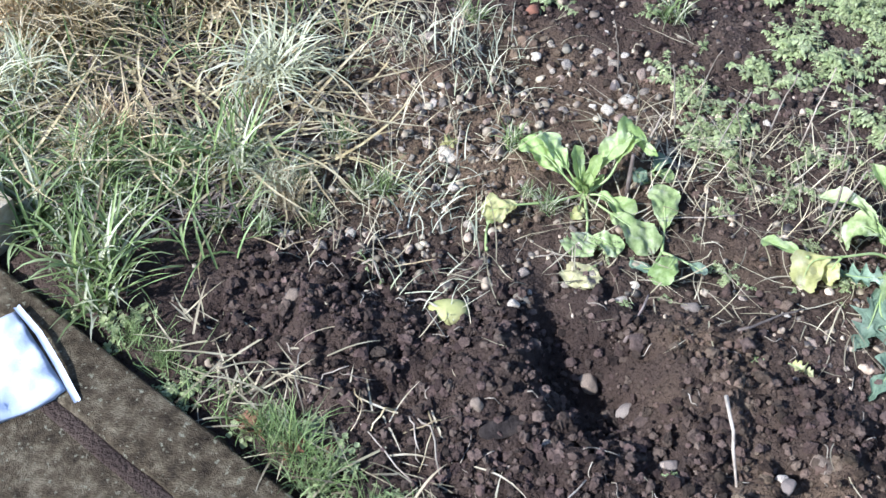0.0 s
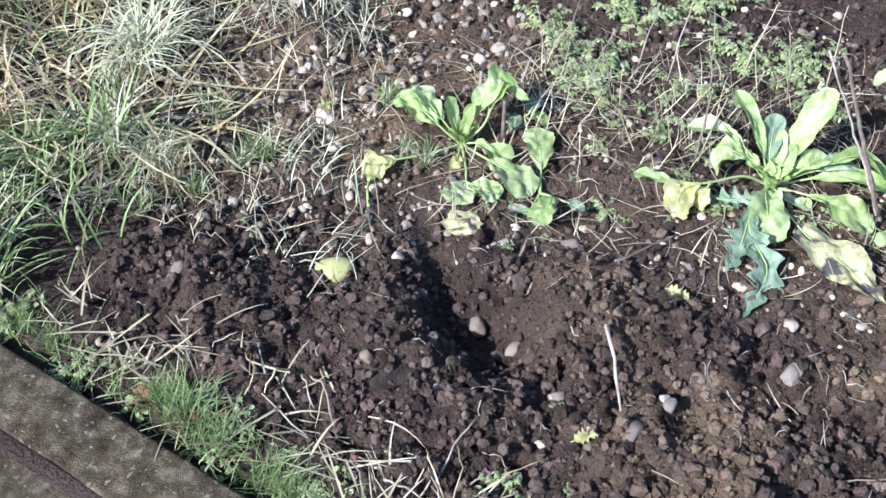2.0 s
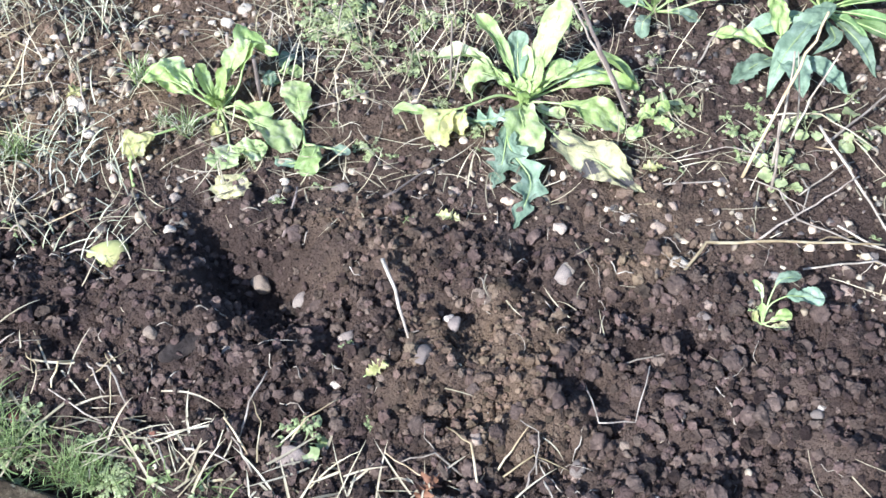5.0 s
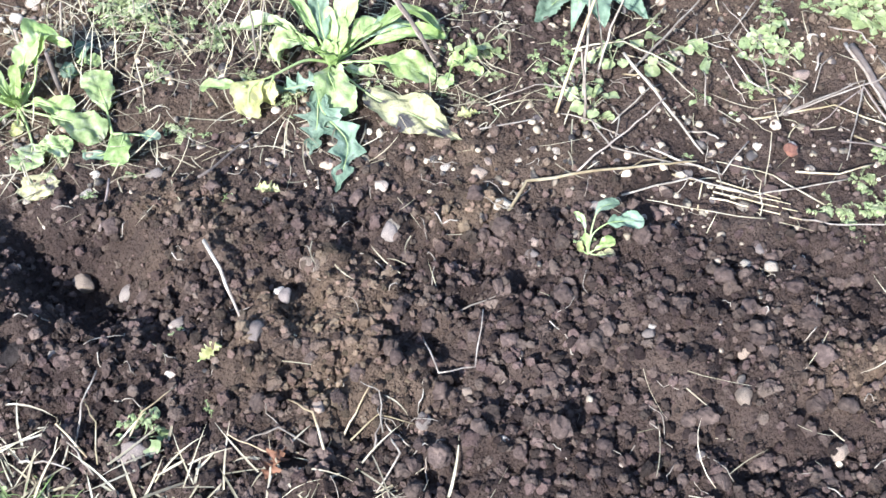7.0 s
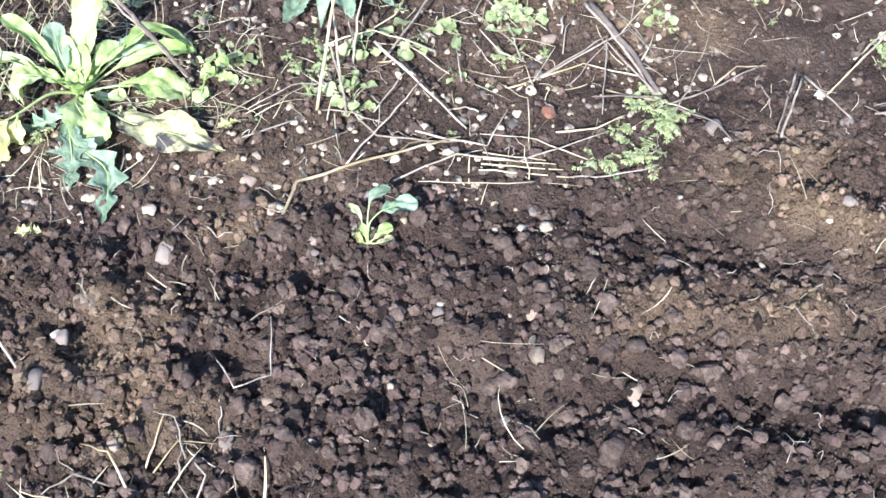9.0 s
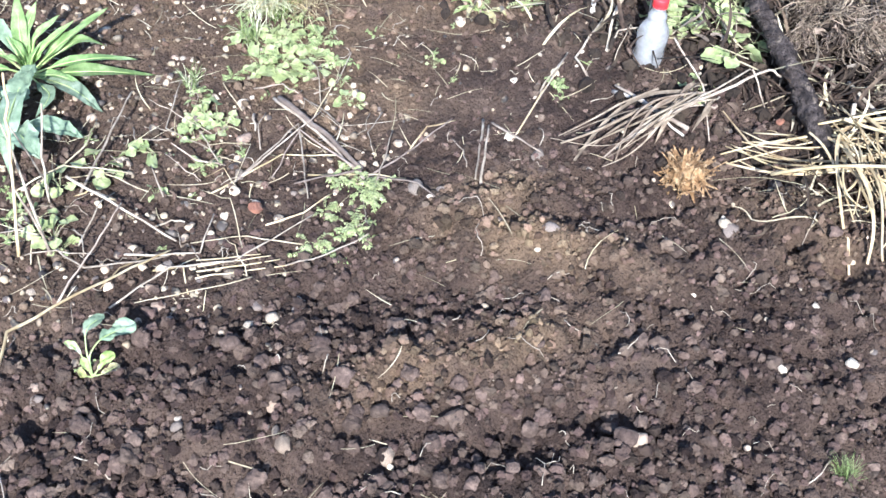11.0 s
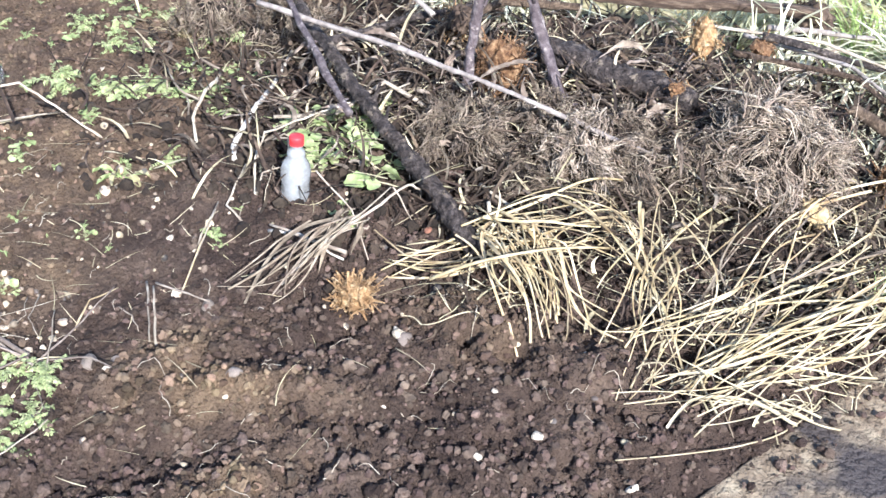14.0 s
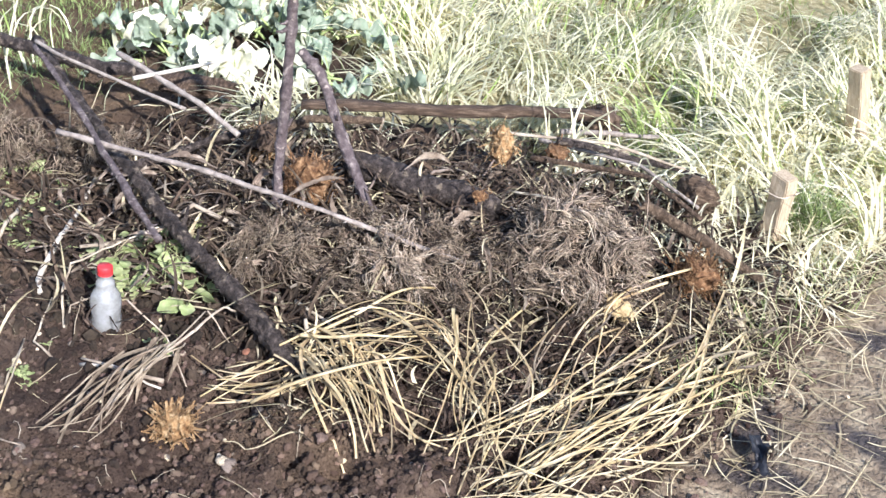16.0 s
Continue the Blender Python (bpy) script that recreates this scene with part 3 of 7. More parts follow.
STONES = {"white": ("pale cream rounded stone resting on the soil", WHITE_STONE), "tan": ("tan brown rounded stone resting on the soil", TAN_STONE),
          "grey": ("grey smooth pebble half sunk in the soil", GREY_STONE), "mixed": ("mottled buff stone with soil on it", PEBBLE)}
stone_meshes = {}
for kind in STONES:
    for k in range(5):
        v = lump(ICO3, rng, 0.03, (1, rng.uniform(0.65, 0.9), rng.uniform(0.5, 0.7)), 18 if kind != "grey" else 10)
        v *= 1 + 0.06 * np.sin(v * 3.1 + k)
        me = bpy.data.meshes.new("stone")
        me.from_pydata(v.tolist(), [], ICO3[1].tolist())
        me.materials.append(STONES[kind][1])
        me.polygons.foreach_set("use_smooth", np.ones(len(me.polygons), bool))
        stone_meshes[kind, k] = me


def stone(x, y, r, kind, group="stones on the bed", sink=0.02, turn=None, name="stone"):
    ob = new(name, stone_meshes[kind, int(rng.integers(5))])
    a = rng.uniform(0, 360) if turn is None else turn
    ob.matrix_world = pose(x, y, up(x, y) + r * sink, rng.normal() * 14, rng.normal() * 14, a) @ Matrix.Scale(r, 4)
    return tagged(ob, STONES[kind][0], "stone", group)


for x, y, r in ((1.011, 1.402, 0.021), (1.639, 1.193, 0.019), (2.028, 1.158, 0.016), (1.846, 0.447, 0.011), (1.932, 0.368, 0.015), (0.0, 1.943, 0.030),
                (1.354, 1.168, 0.014), (2.003, 0.473, 0.010), (2.054, 0.981, 0.010), (2.143, 0.351, 0.012), (1.894, 0.187, 0.014), (1.143, 1.092, 0.009),
                (0.951, 1.522, 0.013), (2.347, 1.218, 0.010), (0.869, 1.704, 0.014), (0.417, 1.241, 0.012), (0.610, 1.333, 0.017), (1.768, 1.846, 0.012)):
    stone(x, y, r, "white")
for x, y, r in ((0.999, 1.499, 0.024), (0.668, 1.374, 0.027), (-0.043, 2.33, 0.030), (-0.182, 1.500, 0.020), (0.312, 1.500, 0.026), (1.027, 1.511, 0.012),
                (1.042, 1.535, 0.013), (0.611, 1.100, 0.014), (1.280, 1.317, 0.018), (1.293, 1.355, 0.017), (1.212, 0.929, 0.022), (1.316, 0.815, 0.023),
                (1.578, 0.540, 0.024), (1.670, 1.544, 0.024), (0.831, 1.081, 0.016), (0.750, 1.035, 0.015), (1.032, 1.313, 0.016), (0.143, 1.359, 0.015)):
    stone(x, y, r, "tan")
for x, y, r in ((0.554, 1.259, 0.022), (0.378, 1.458, 0.020), (0.466, 1.655, 0.021), (0.448, 1.332, 0.018), (0.342, 1.124, 0.029), (0.806, 1.391, 0.021),
                (0.854, 1.056, 0.017), (1.772, 1.175, 0.020), (1.804, 1.140, 0.015), (2.010, 1.072, 0.019), (1.389, 1.195, 0.016), (1.022, 1.296, 0.016), (2.086, 0.686, 0.022),
                (1.132, 1.081, 0.013), (1.272, 1.277, 0.016), (0.614, 1.32, 0.016), (0.753, 1.05, 0.017), (1.825, 0.901, 0.019)):
    stone(x, y, r, "grey")
for x, y, r in ((-0.091, 2.203, 0.026), (-0.091, 1.373, 0.017), (-0.112, 2.075, 0.021), (-0.032, 2.063, 0.020), (0.828, 1.508, 0.018), (0.439, 1.34, 0.012), (0.817, 1.40, 0.016),
                (1.387, 1.145, 0.016), (2.091, 0.70, 0.018), (1.588, 1.459, 0.016), (1.409, 1.278, 0.015), (1.706, 1.991, 0.017), (0.897, 1.084, 0.018), (0.555, 1.702, 0.012)):
    stone(x, y, r, "mixed")
sx, sy = scatter(125, -0.32, 0.38, 1.58, 2.32, lambda x, y: 0.15 + 0.85 * smooth(0.42, 0.6, fbm(x * 6, y * 6, 2, 15)))
for k in range(len(sx)):
    stone(sx[k], sy[k], 0.008 + 0.012 * rng.random() ** 2, ("white", "tan", "mixed", "mixed")[int(rng.integers(4))], "pebbles in the soil", 0.0, name="pebble")
sx, sy = scatter(115, -0.3, 2.5, 0.6, 2.65, lambda x, y: smooth(0.05, 0.1, beyond_edge(x, y)) * (0.08 + 0.3 * smooth(0.45, 0.62, fbm(x * 3, y * 3, 2, 14)) + hump(x, y, 1.42, 1.42, 0.30, 0.20, -25, 0.7) + hump(x, y, 0.04, 2.04, 0.30, 0.24, 0, 0.9) + hump(x, y, 0.95, 1.55, 0.3, 0.1, -15, 0.3)) * (1 - 0.6 * dug(x, y)))
for k in range(len(sx)):
    stone(sx[k], sy[k], 0.008 + 0.011 * rng.random() ** 2, ("white", "tan", "mixed", "mixed", "grey")[int(rng.integers(5))], "pebbles in the soil", -0.02, name="pebble")

brick_bit = mesh_ob("brick_fragment", lump(ICO2, rng, 0.10, (1, 0.72, 0.5), 20) * 0.022, ICO2[1], BRICK, flat=True)
brick_bit.matrix_world = pose(1.542, 1.361, up(1.542, 1.361) + 0.012, 5, 8, 40)
tagged(brick_bit, "orange red broken brick fragment on the soil", "brick")
for x, y, r in ((0.145, 1.193, 0.013), (-0.06, 1.25, 0.014), (0.10, 2.42, 0.022), (2.38, 0.76, 0.012)):
    b = mesh_ob("brick_fragment", lump(ICO2, rng, 0.12, (1, 0.8, 0.6), 16) * r, ICO2[1], BRICK, flat=True)
    b.matrix_world = pose(x, y, up(x, y) + r * 0.4, 5, 8, rng.uniform(0, 360))
    tagged(b, "small dull red brick fragment among the stems", "brick")

SLATE = mat("slate", [(0.022, 0.017, 0.014), (0.045, 0.035, 0.028), (0.085, 0.066, 0.052)], 50, 0.95, 0.5, 160, spec=0.1)
shard = mesh_ob("slate_shard", lump(ICO3, rng, 0.04, (0.045, 0.017, 0.005), 3), ICO3[1], SLATE)
shard.matrix_world = pose(0.19, 1.34, up(0.19, 1.34) + 0.006, 16, 4, 32)
tagged(shard, "dark flat slate shard tilted in the soil", "stone")
POTATO = mat("potato_skin", [(0.30, 0.30, 0.09), (0.44, 0.42, 0.15), (0.55, 0.50, 0.22)], 22, 0.5, 0.2, 90, spots=((0.16, 0.14, 0.05), 60, 0.62))
v = ICO3[0] * (0.036, 0.024, 0.022)
v[:, 1] += 0.10 * v[:, 0] ** 2 / 0.032
v *= 1 + 0.05 * np.sin(ICO3[0] * 4)
potato = mesh_ob("potato", v, ICO3[1], POTATO)
potato.matrix_world = pose(0.068, 1.556, up(0.068, 1.556) + 0.022, 0, 0, 12)
tagged(potato, "greenish yellow potato lying on the dug soil", "potato")


# ---- leaves ----
PROFILES = {"ovate": lambda u: np.sin(math.pi * u ** 0.75) ** 0.75 * (1 - 0.15 * u), "lance": lambda u: np.sin(math.pi * u ** 0.9) ** 0.9, "round": lambda u: 1.32 * u ** 0.7 * np.sqrt(1 - u ** 3.2),
            "spoon": lambda u: np.sin(math.pi * np.clip(u, 0, 1) ** 1.35) ** 0.6 * 0.95 + 0.20 * (1 - u),
            "lobed": lambda u: np.sin(math.pi * u ** 0.9) ** 0.7 * (0.34 + 0.66 * np.abs(np.sin(u * 17)) ** 1.5)}


def leaf(plant, az, el, droop, stalk, length, width, material, shape="ovate", cup=0.25, wave=0.12, twist=0.0, base=(0, 0, 0), stalk_r=0.0026, stalk_mat=None, sag=0.0, crumple=0.085):
    """One leaf of a plant: a stalk that bends on into a blade with a sunken midrib, a wavy rim and a fold."""
    nu, nv = (29, 15) if length > 0.085 else (17, 9)
    total = stalk + length
    n = 24
    s = np.linspace(0, 1, n)
    ang = radians(el) - radians(droop) * s ** 1.3 - radians(sag) * np.clip(s - 0.6, 0, 1)
    seg = total / (n - 1)
    px = np.concatenate([[0], np.cumsum(np.cos(ang[:-1]) * seg)])
    pz = np.concatenate([[0], np.cumsum(np.sin(ang[:-1]) * seg)])
    u = np.linspace(0, 1, nu)
    su = (stalk + u * length) / total
    cx, cz, ca = np.interp(su, s, px), np.interp(su, s, pz), np.interp(su, s, ang)
    w = width / 2 * np.maximum(PROFILES[shape](np.clip(u, 0.001, 0.999)), 0.02) * (1 + (0.3 if shape == "lobed" else 0.06) * rng.normal(size=nu))
    vv = np.linspace(-1, 1, nv)
    ph = rng.uniform(0, 6.28)
    U, V = np.meshgrid(u, vv, indexing="ij")
    lift = cup * w[:, None] * np.abs(V) ** 1.6 + wave * width * 0.5 * np.abs(V) ** 2 * np.sin(U * 11 + ph + V * 1.5) * np.sin(math.pi * U) - 0.02 * width * np.exp(-(V / 0.12) ** 2)
    lift += 0.07 * width * np.sin(U * 26 + np.abs(V) * 5) * (1 - np.abs(V)) * np.abs(V) * 2
    for f in (7, 12, 19):
        p1, p2 = rng.uniform(0, 6.28, 2)
        lift += crumple * width * (7 / f) * np.sin(U * f + p1 + 2 * V) * np.sin(V * f * 0.42 + p2 + 3 * U) * np.sin(math.pi * np.clip(U, 0.02, 1)) ** 0.5
    tw = radians(twist) * U
    across = w[:, None] * V * (1 + 0.07 * np.sin(U * 19 + ph) * np.abs(V))
    yl = across * np.cos(tw) - lift * np.sin(tw)
    zl = across * np.sin(tw) + lift * np.cos(tw)
    X = cx[:, None] - np.sin(ca)[:, None] * zl
    Z = cz[:, None] + np.cos(ca)[:, None] * zl
    c, sn = math.cos(radians(az)), math.sin(radians(az))
    b = np.asarray(base, float)
    v = np.stack([X * c - yl * sn, X * sn + yl * c, Z], -1).reshape(-1, 3) + b
    org = plant.matrix_world.translation
    floor = height(v[:, 0] + org.x, v[:, 1] + org.y) - org.z + 0.004 + 0.004 * rng.random()
    v[:, 2] = np.maximum(v[:, 2], floor)
    a, d = np.meshgrid(np.arange(nu - 1), np.arange(nv - 1), indexing="ij")
    q = (a * nv + d).ravel()
    blade = mesh_ob("leaf", v, np.stack([q, q + nv, q + nv + 1, q + 1], -1), material, plant)
    rib = Soup()
    k = np.linspace(0, 0.92, 14)
    q0 = (stalk + 0.6 * length) / total * k
    p = np.stack([np.interp(q0, s, px) * c, np.interp(q0, s, px) * sn, np.interp(q0, s, pz) - 0.001], -1) + b
    fl = height(p[:, 0] + org.x, p[:, 1] + org.y) - org.z + 0.003
    p[:, 2] = np.maximum(p[:, 2], fl)
    tube(rib, p, np.linspace(stalk_r * 1.3, stalk_r * 0.3, 14), 6)
    rib.ob("leaf_stalk", stalk_mat or STALK, blade)
    return blade


def spine_leaf(plant, points, width, material, start=0.3, shape="round", cup=0.25, wave=0.18, twist=0.0, crumple=0.07, stalk_r=0.0026):
    """One leaf along a bent spine: a bare stalk as far as start, then a blade with a pale midrib, a wavy rim and a fold."""
    pts = np.array(points, float)
    run = np.concatenate([[0], np.cumsum(np.linalg.norm(np.diff(pts, axis=0), axis=1))])
    total = run[-1]
    n = 64
    line = np.stack([np.interp(np.linspace(0, total, n), run, pts[:, k]) for k in range(3)], -1)
    for _ in range(40):
        line[1:-1] = 0.25 * line[:-2] + 0.5 * line[1:-1] + 0.25 * line[2:]
    grid = np.linspace(0, 1, n)
    nu, nv = (25, 13) if width > 0.04 else (17, 9)
    u = np.linspace(0, 1, nu)
    C = np.stack([np.interp(start + (1 - start) * u, grid, line[:, k]) for k in range(3)], -1)
    tan = np.gradient(C, axis=0)
    tan /= np.linalg.norm(tan, axis=1)[:, None] + 1e-9
    way = C[-1] - C[0]
    flat = way[:2] if np.hypot(*way[:2]) > 0.01 else np.array((0.0, 1.0))
    flat = flat / np.hypot(*flat)
    side = np.array((-flat[1], flat[0], 0.0))
    nor = np.cross(tan, side)
    nor /= np.linalg.norm(nor, axis=1)[:, None] + 1e-9
    length = total * (1 - start)
    w = width / 2 * np.maximum(PROFILES[shape](np.clip(u, 0.001, 0.999)), 0.02) * (1 + (0.25 if shape == "lobed" else 0.05) * rng.normal(size=nu))
    vv = np.linspace(-1, 1, nv)
    ph = rng.uniform(0, 6.28)
    U, V = np.meshgrid(u, vv, indexing="ij")
    lift = cup * w[:, None] * np.abs(V) ** 1.5 + wave * width * 0.5 * V ** 2 * np.sin(U * 10 + ph + V * 1.5) * np.sin(math.pi * U) - 0.03 * width * np.exp(-(V / 0.12) ** 2)
    lift += 0.05 * width * np.sin(U * 28 - np.abs(V) * 6) * (1 - np.abs(V)) * np.abs(V) * 2
    for f in (7, 12, 19):
        p1, p2 = rng.uniform(0, 6.28, 2)
        lift += crumple * width * (7 / f) * np.sin(U * f + p1 + 2 * V) * np.sin(V * f * 0.42 + p2 + 3 * U) * np.sin(math.pi * np.clip(U, 0.02, 1)) ** 0.5
    tw = radians(twist) * U
    across = w[:, None] * V * (1 + 0.06 * np.sin(U * 17 + ph) * np.abs(V))
    yl, zl = across * np.cos(tw) - lift * np.sin(tw), across * np.sin(tw) + lift * np.cos(tw)
    v = (C[:, None] + side * yl[..., None] + nor[:, None] * zl[..., None]).reshape(-1, 3)
    org = plant.matrix_world.translation
    v[:, 2] = np.maximum(v[:, 2], height(v[:, 0] + org.x, v[:, 1] + org.y) - org.z + 0.004 + 0.004 * rng.random())
    i, j = np.meshgrid(np.arange(nu - 1), np.arange(nv - 1), indexing="ij")
    q = (i * nv + j).ravel()
    blade = mesh_ob("leaf", v, np.stack([q, q + nv, q + nv + 1, q + 1], -1), material, plant)
    rib = Soup()
    k = np.linspace(0, 1, 18)
    spot = np.stack([np.interp(k * (start + 0.8 * (1 - start)), grid, line[:, c]) for c in range(3)], -1)
    spot[:, 2] = np.maximum(spot[:, 2], height(spot[:, 0] + org.x, spot[:, 1] + org.y) - org.z + 0.0045)
    tube(rib, spot, np.interp(k, (0, start, 1), (stalk_r * 1.25, stalk_r * 0.8, stalk_r * 0.2)), 6)
    rib.ob("leaf_stalk", STALK, blade)
    return blade


def plant_at(name, x, y, label, category, group="", dz=0.0):
    return thing(name, (x, y, up(x, y) + dz), label, category, group)


chard = plant_at("chard_plant", 0.262, 1.889, "small bright green chard plant with flopped mottled leaves", "plant", "chard plants")
for points, width, look_of, more in (
        (((-0.000, 0.002, 0.004), (-0.035, 0.011, 0.028), (-0.073, 0.035, 0.050), (-0.129, 0.071, 0.052)), 0.058, LEAF, dict(start=0.32)),
        (((-0.000, 0.002, 0.004), (-0.033, 0.013, 0.045), (-0.066, 0.038, 0.070), (-0.091, 0.091, 0.062)), 0.050, LEAF_PALE, dict(start=0.35, twist=30)),
        (((-0.000, 0.002, 0.004), (-0.015, 0.013, 0.050), (-0.031, 0.030, 0.095)), 0.030, LEAF, dict(start=0.15)),
        (((-0.000, 0.002, 0.004), (0.008, 0.014, 0.045), (0.017, 0.026, 0.085)), 0.026, LEAF, dict(start=0.15)),
        (((-0.000, 0.002, 0.004), (0.042, 0.010, 0.045), (0.055, 0.044, 0.085), (0.067, 0.089, 0.100), (0.106, 0.059, 0.075)), 0.072, LEAF, dict(start=0.42, cup=0.5)),
        (((-0.000, 0.002, 0.004), (0.015, 0.018, 0.050), (0.036, 0.046, 0.085), (0.064, 0.091, 0.090)), 0.050, LEAF_PALE, dict(start=0.35, twist=-20)),
        (((-0.000, 0.002, 0.004), (0.032, -0.009, 0.022), (0.061, -0.037, 0.025), (0.097, -0.041, 0.006)), 0.046, LEAF, dict(start=0.25, cup=0.4)),):
    spine_leaf(chard, points, width * 1.2, look_of, **more)
for points, width, look_of, more in (
        (((0.150, -0.115, 0.006), (0.150, -0.086, 0.012), (0.151, -0.052, 0.020), (0.141, 0.035, 0.030)), 0.056, LEAF_PALE, dict(start=0.33, cup=0.1)),
        (((-0.000, 0.002, 0.004), (0.011, -0.054, 0.010), (0.016, -0.111, 0.012), (-0.006, -0.166, 0.012)), 0.060, LEAF_PALE, dict(start=0.62, cup=0.3)),
        (((0.018, -0.108, 0.012), (0.046, -0.127, 0.025), (0.077, -0.141, 0.012)), 0.050, LEAF_PALE, dict(start=0.1)),
        (((-0.000, 0.002, 0.004), (0.060, -0.063, 0.025), (0.099, -0.093, 0.028), (0.136, -0.123, 0.008)), 0.066, LEAF_PALE, dict(start=0.40, cup=0.15)),
        (((0.038, -0.172, 0.006), (0.014, -0.210, 0.012), (0.010, -0.238, 0.004)), 0.075, LEAF_ROT, dict(start=0.1, cup=0.1)),
        (((0.150, -0.115, 0.006), (0.172, -0.135, 0.022), (0.159, -0.167, 0.022), (0.140, -0.194, 0.006)), 0.044, LEAF, dict(start=0.30, cup=0.15)),
        (((0.150, -0.115, 0.006), (0.132, -0.166, 0.012), (0.093, -0.165, 0.012)), 0.022, LEAF_BLUE, dict(start=0.45)),):
    spine_leaf(chard, points, width * 1.2, look_of, **more)
for points, width, look_of, more in (
        (((0.150, -0.115, 0.006), (0.187, -0.133, 0.012), (0.230, -0.152, 0.010)), 0.024, LEAF_BLUE, dict(start=0.55)),
        (((-0.000, 0.002, 0.004), (-0.056, -0.049, 0.020), (-0.126, -0.082, 0.030), (-0.176, -0.103, 0.018)), 0.062, LEAF_YELLOW, dict(start=0.68, cup=0.1)),
        (((-0.154, -0.186, 0.006), (-0.163, -0.133, 0.012), (-0.148, -0.067, 0.018)), 0.030, LEAF_PALE, dict(start=0.5, cup=0.1)),
        (((0.122, 0.076, 0.004), (0.137, 0.067, 0.030), (0.160, 0.060, 0.020)), 0.030, LEAF_PALE, dict(start=0.2)),
        (((0.118, 0.076, 0.004), (0.129, 0.082, 0.035), (0.145, 0.113, 0.030)), 0.034, LEAF_BLUE, dict(start=0.25)),
        (((0.123, 0.066, 0.004), (0.106, 0.041, 0.020), (0.089, 0.072, 0.020)), 0.034, LEAF_BLUE, dict(start=0.25)),
        (((-0.000, 0.002, 0.004), (-0.005, -0.047, 0.012), (-0.008, -0.079, 0.004)), 0.026, LEAF_YELLOW, dict(start=0.4)),):
    spine_leaf(chard, points, width * 1.2, look_of, **more)
big = plant_at("chard_plant", 0.832, 1.828, "large chard rosette with yellowing and withered outer leaves", "plant", "chard plants")
for points, width, look_of, more in (
        (((-0.000, 0.004, 0.004), (0.032, 0.040, 0.055), (0.058, 0.070, 0.110), (0.097, 0.117, 0.150)), 0.056, LEAF_PALE, dict(start=0.16, cup=0.3)),
        (((-0.000, 0.004, 0.004), (0.036, 0.013, 0.035), (0.066, 0.026, 0.050), (0.105, 0.048, 0.045)), 0.046, LEAF_PALE, dict(start=0.2, cup=0.4)),
        (((-0.000, 0.004, 0.004), (0.009, 0.029, 0.050), (0.012, 0.065, 0.090)), 0.026, LEAF, dict(start=0.12)),
        (((-0.000, 0.004, 0.004), (0.025, 0.020, 0.045), (0.035, 0.046, 0.075)), 0.026, LEAF_PALE, dict(start=0.12)),
        (((-0.000, 0.004, 0.004), (-0.023, 0.034, 0.065), (-0.046, 0.067, 0.110), (-0.074, 0.129, 0.120)), 0.036, LEAF, dict(start=0.25, cup=0.5)),
        (((-0.000, 0.004, 0.004), (-0.009, 0.039, 0.065), (-0.001, 0.091, 0.105)), 0.044, LEAF_BLUE, dict(start=0.3)),
        (((-0.000, 0.004, 0.004), (-0.041, 0.044, 0.050), (-0.090, 0.069, 0.075), (-0.152, 0.097, 0.050)), 0.040, LEAF_PALE, dict(start=0.42, cup=0.7)),):
    spine_leaf(big, points, width * 1.1, look_of, **more)
for points, width, look_of, more in (
        (((-0.000, 0.004, 0.004), (-0.044, 0.031, 0.045), (-0.086, 0.040, 0.060), (-0.098, 0.024, 0.012)), 0.066, LEAF_PALE, dict(start=0.38, cup=0.3)),
        (((-0.000, 0.004, 0.004), (-0.032, 0.019, 0.040), (-0.054, 0.048, 0.050)), 0.030, LEAF, dict(start=0.3)),
        (((-0.000, 0.004, 0.004), (0.096, 0.022, 0.050), (0.157, 0.054, 0.060), (0.224, 0.018, 0.012)), 0.042, LEAF, dict(start=0.35, cup=0.5)),
        (((-0.000, 0.004, 0.004), (0.087, 0.007, 0.035), (0.144, 0.008, 0.035), (0.228, 0.010, 0.008)), 0.056, LEAF, dict(start=0.3, cup=0.4)),
        (((-0.000, 0.004, 0.004), (0.072, 0.016, 0.040), (0.127, 0.041, 0.045), (0.175, 0.037, 0.020)), 0.046, LEAF_BLUE, dict(start=0.35)),
        (((-0.000, 0.004, 0.004), (0.057, -0.031, 0.025), (0.107, -0.061, 0.032), (0.171, -0.097, 0.008)), 0.074, LEAF, dict(start=0.36, cup=0.2)),
        (((-0.000, 0.004, 0.004), (-0.027, -0.068, 0.050), (-0.023, -0.105, 0.040), (-0.021, -0.150, 0.016)), 0.078, LEAF_PALE, dict(start=0.2, cup=0.25)),):
    spine_leaf(big, points, width * 1.1, look_of, **more)
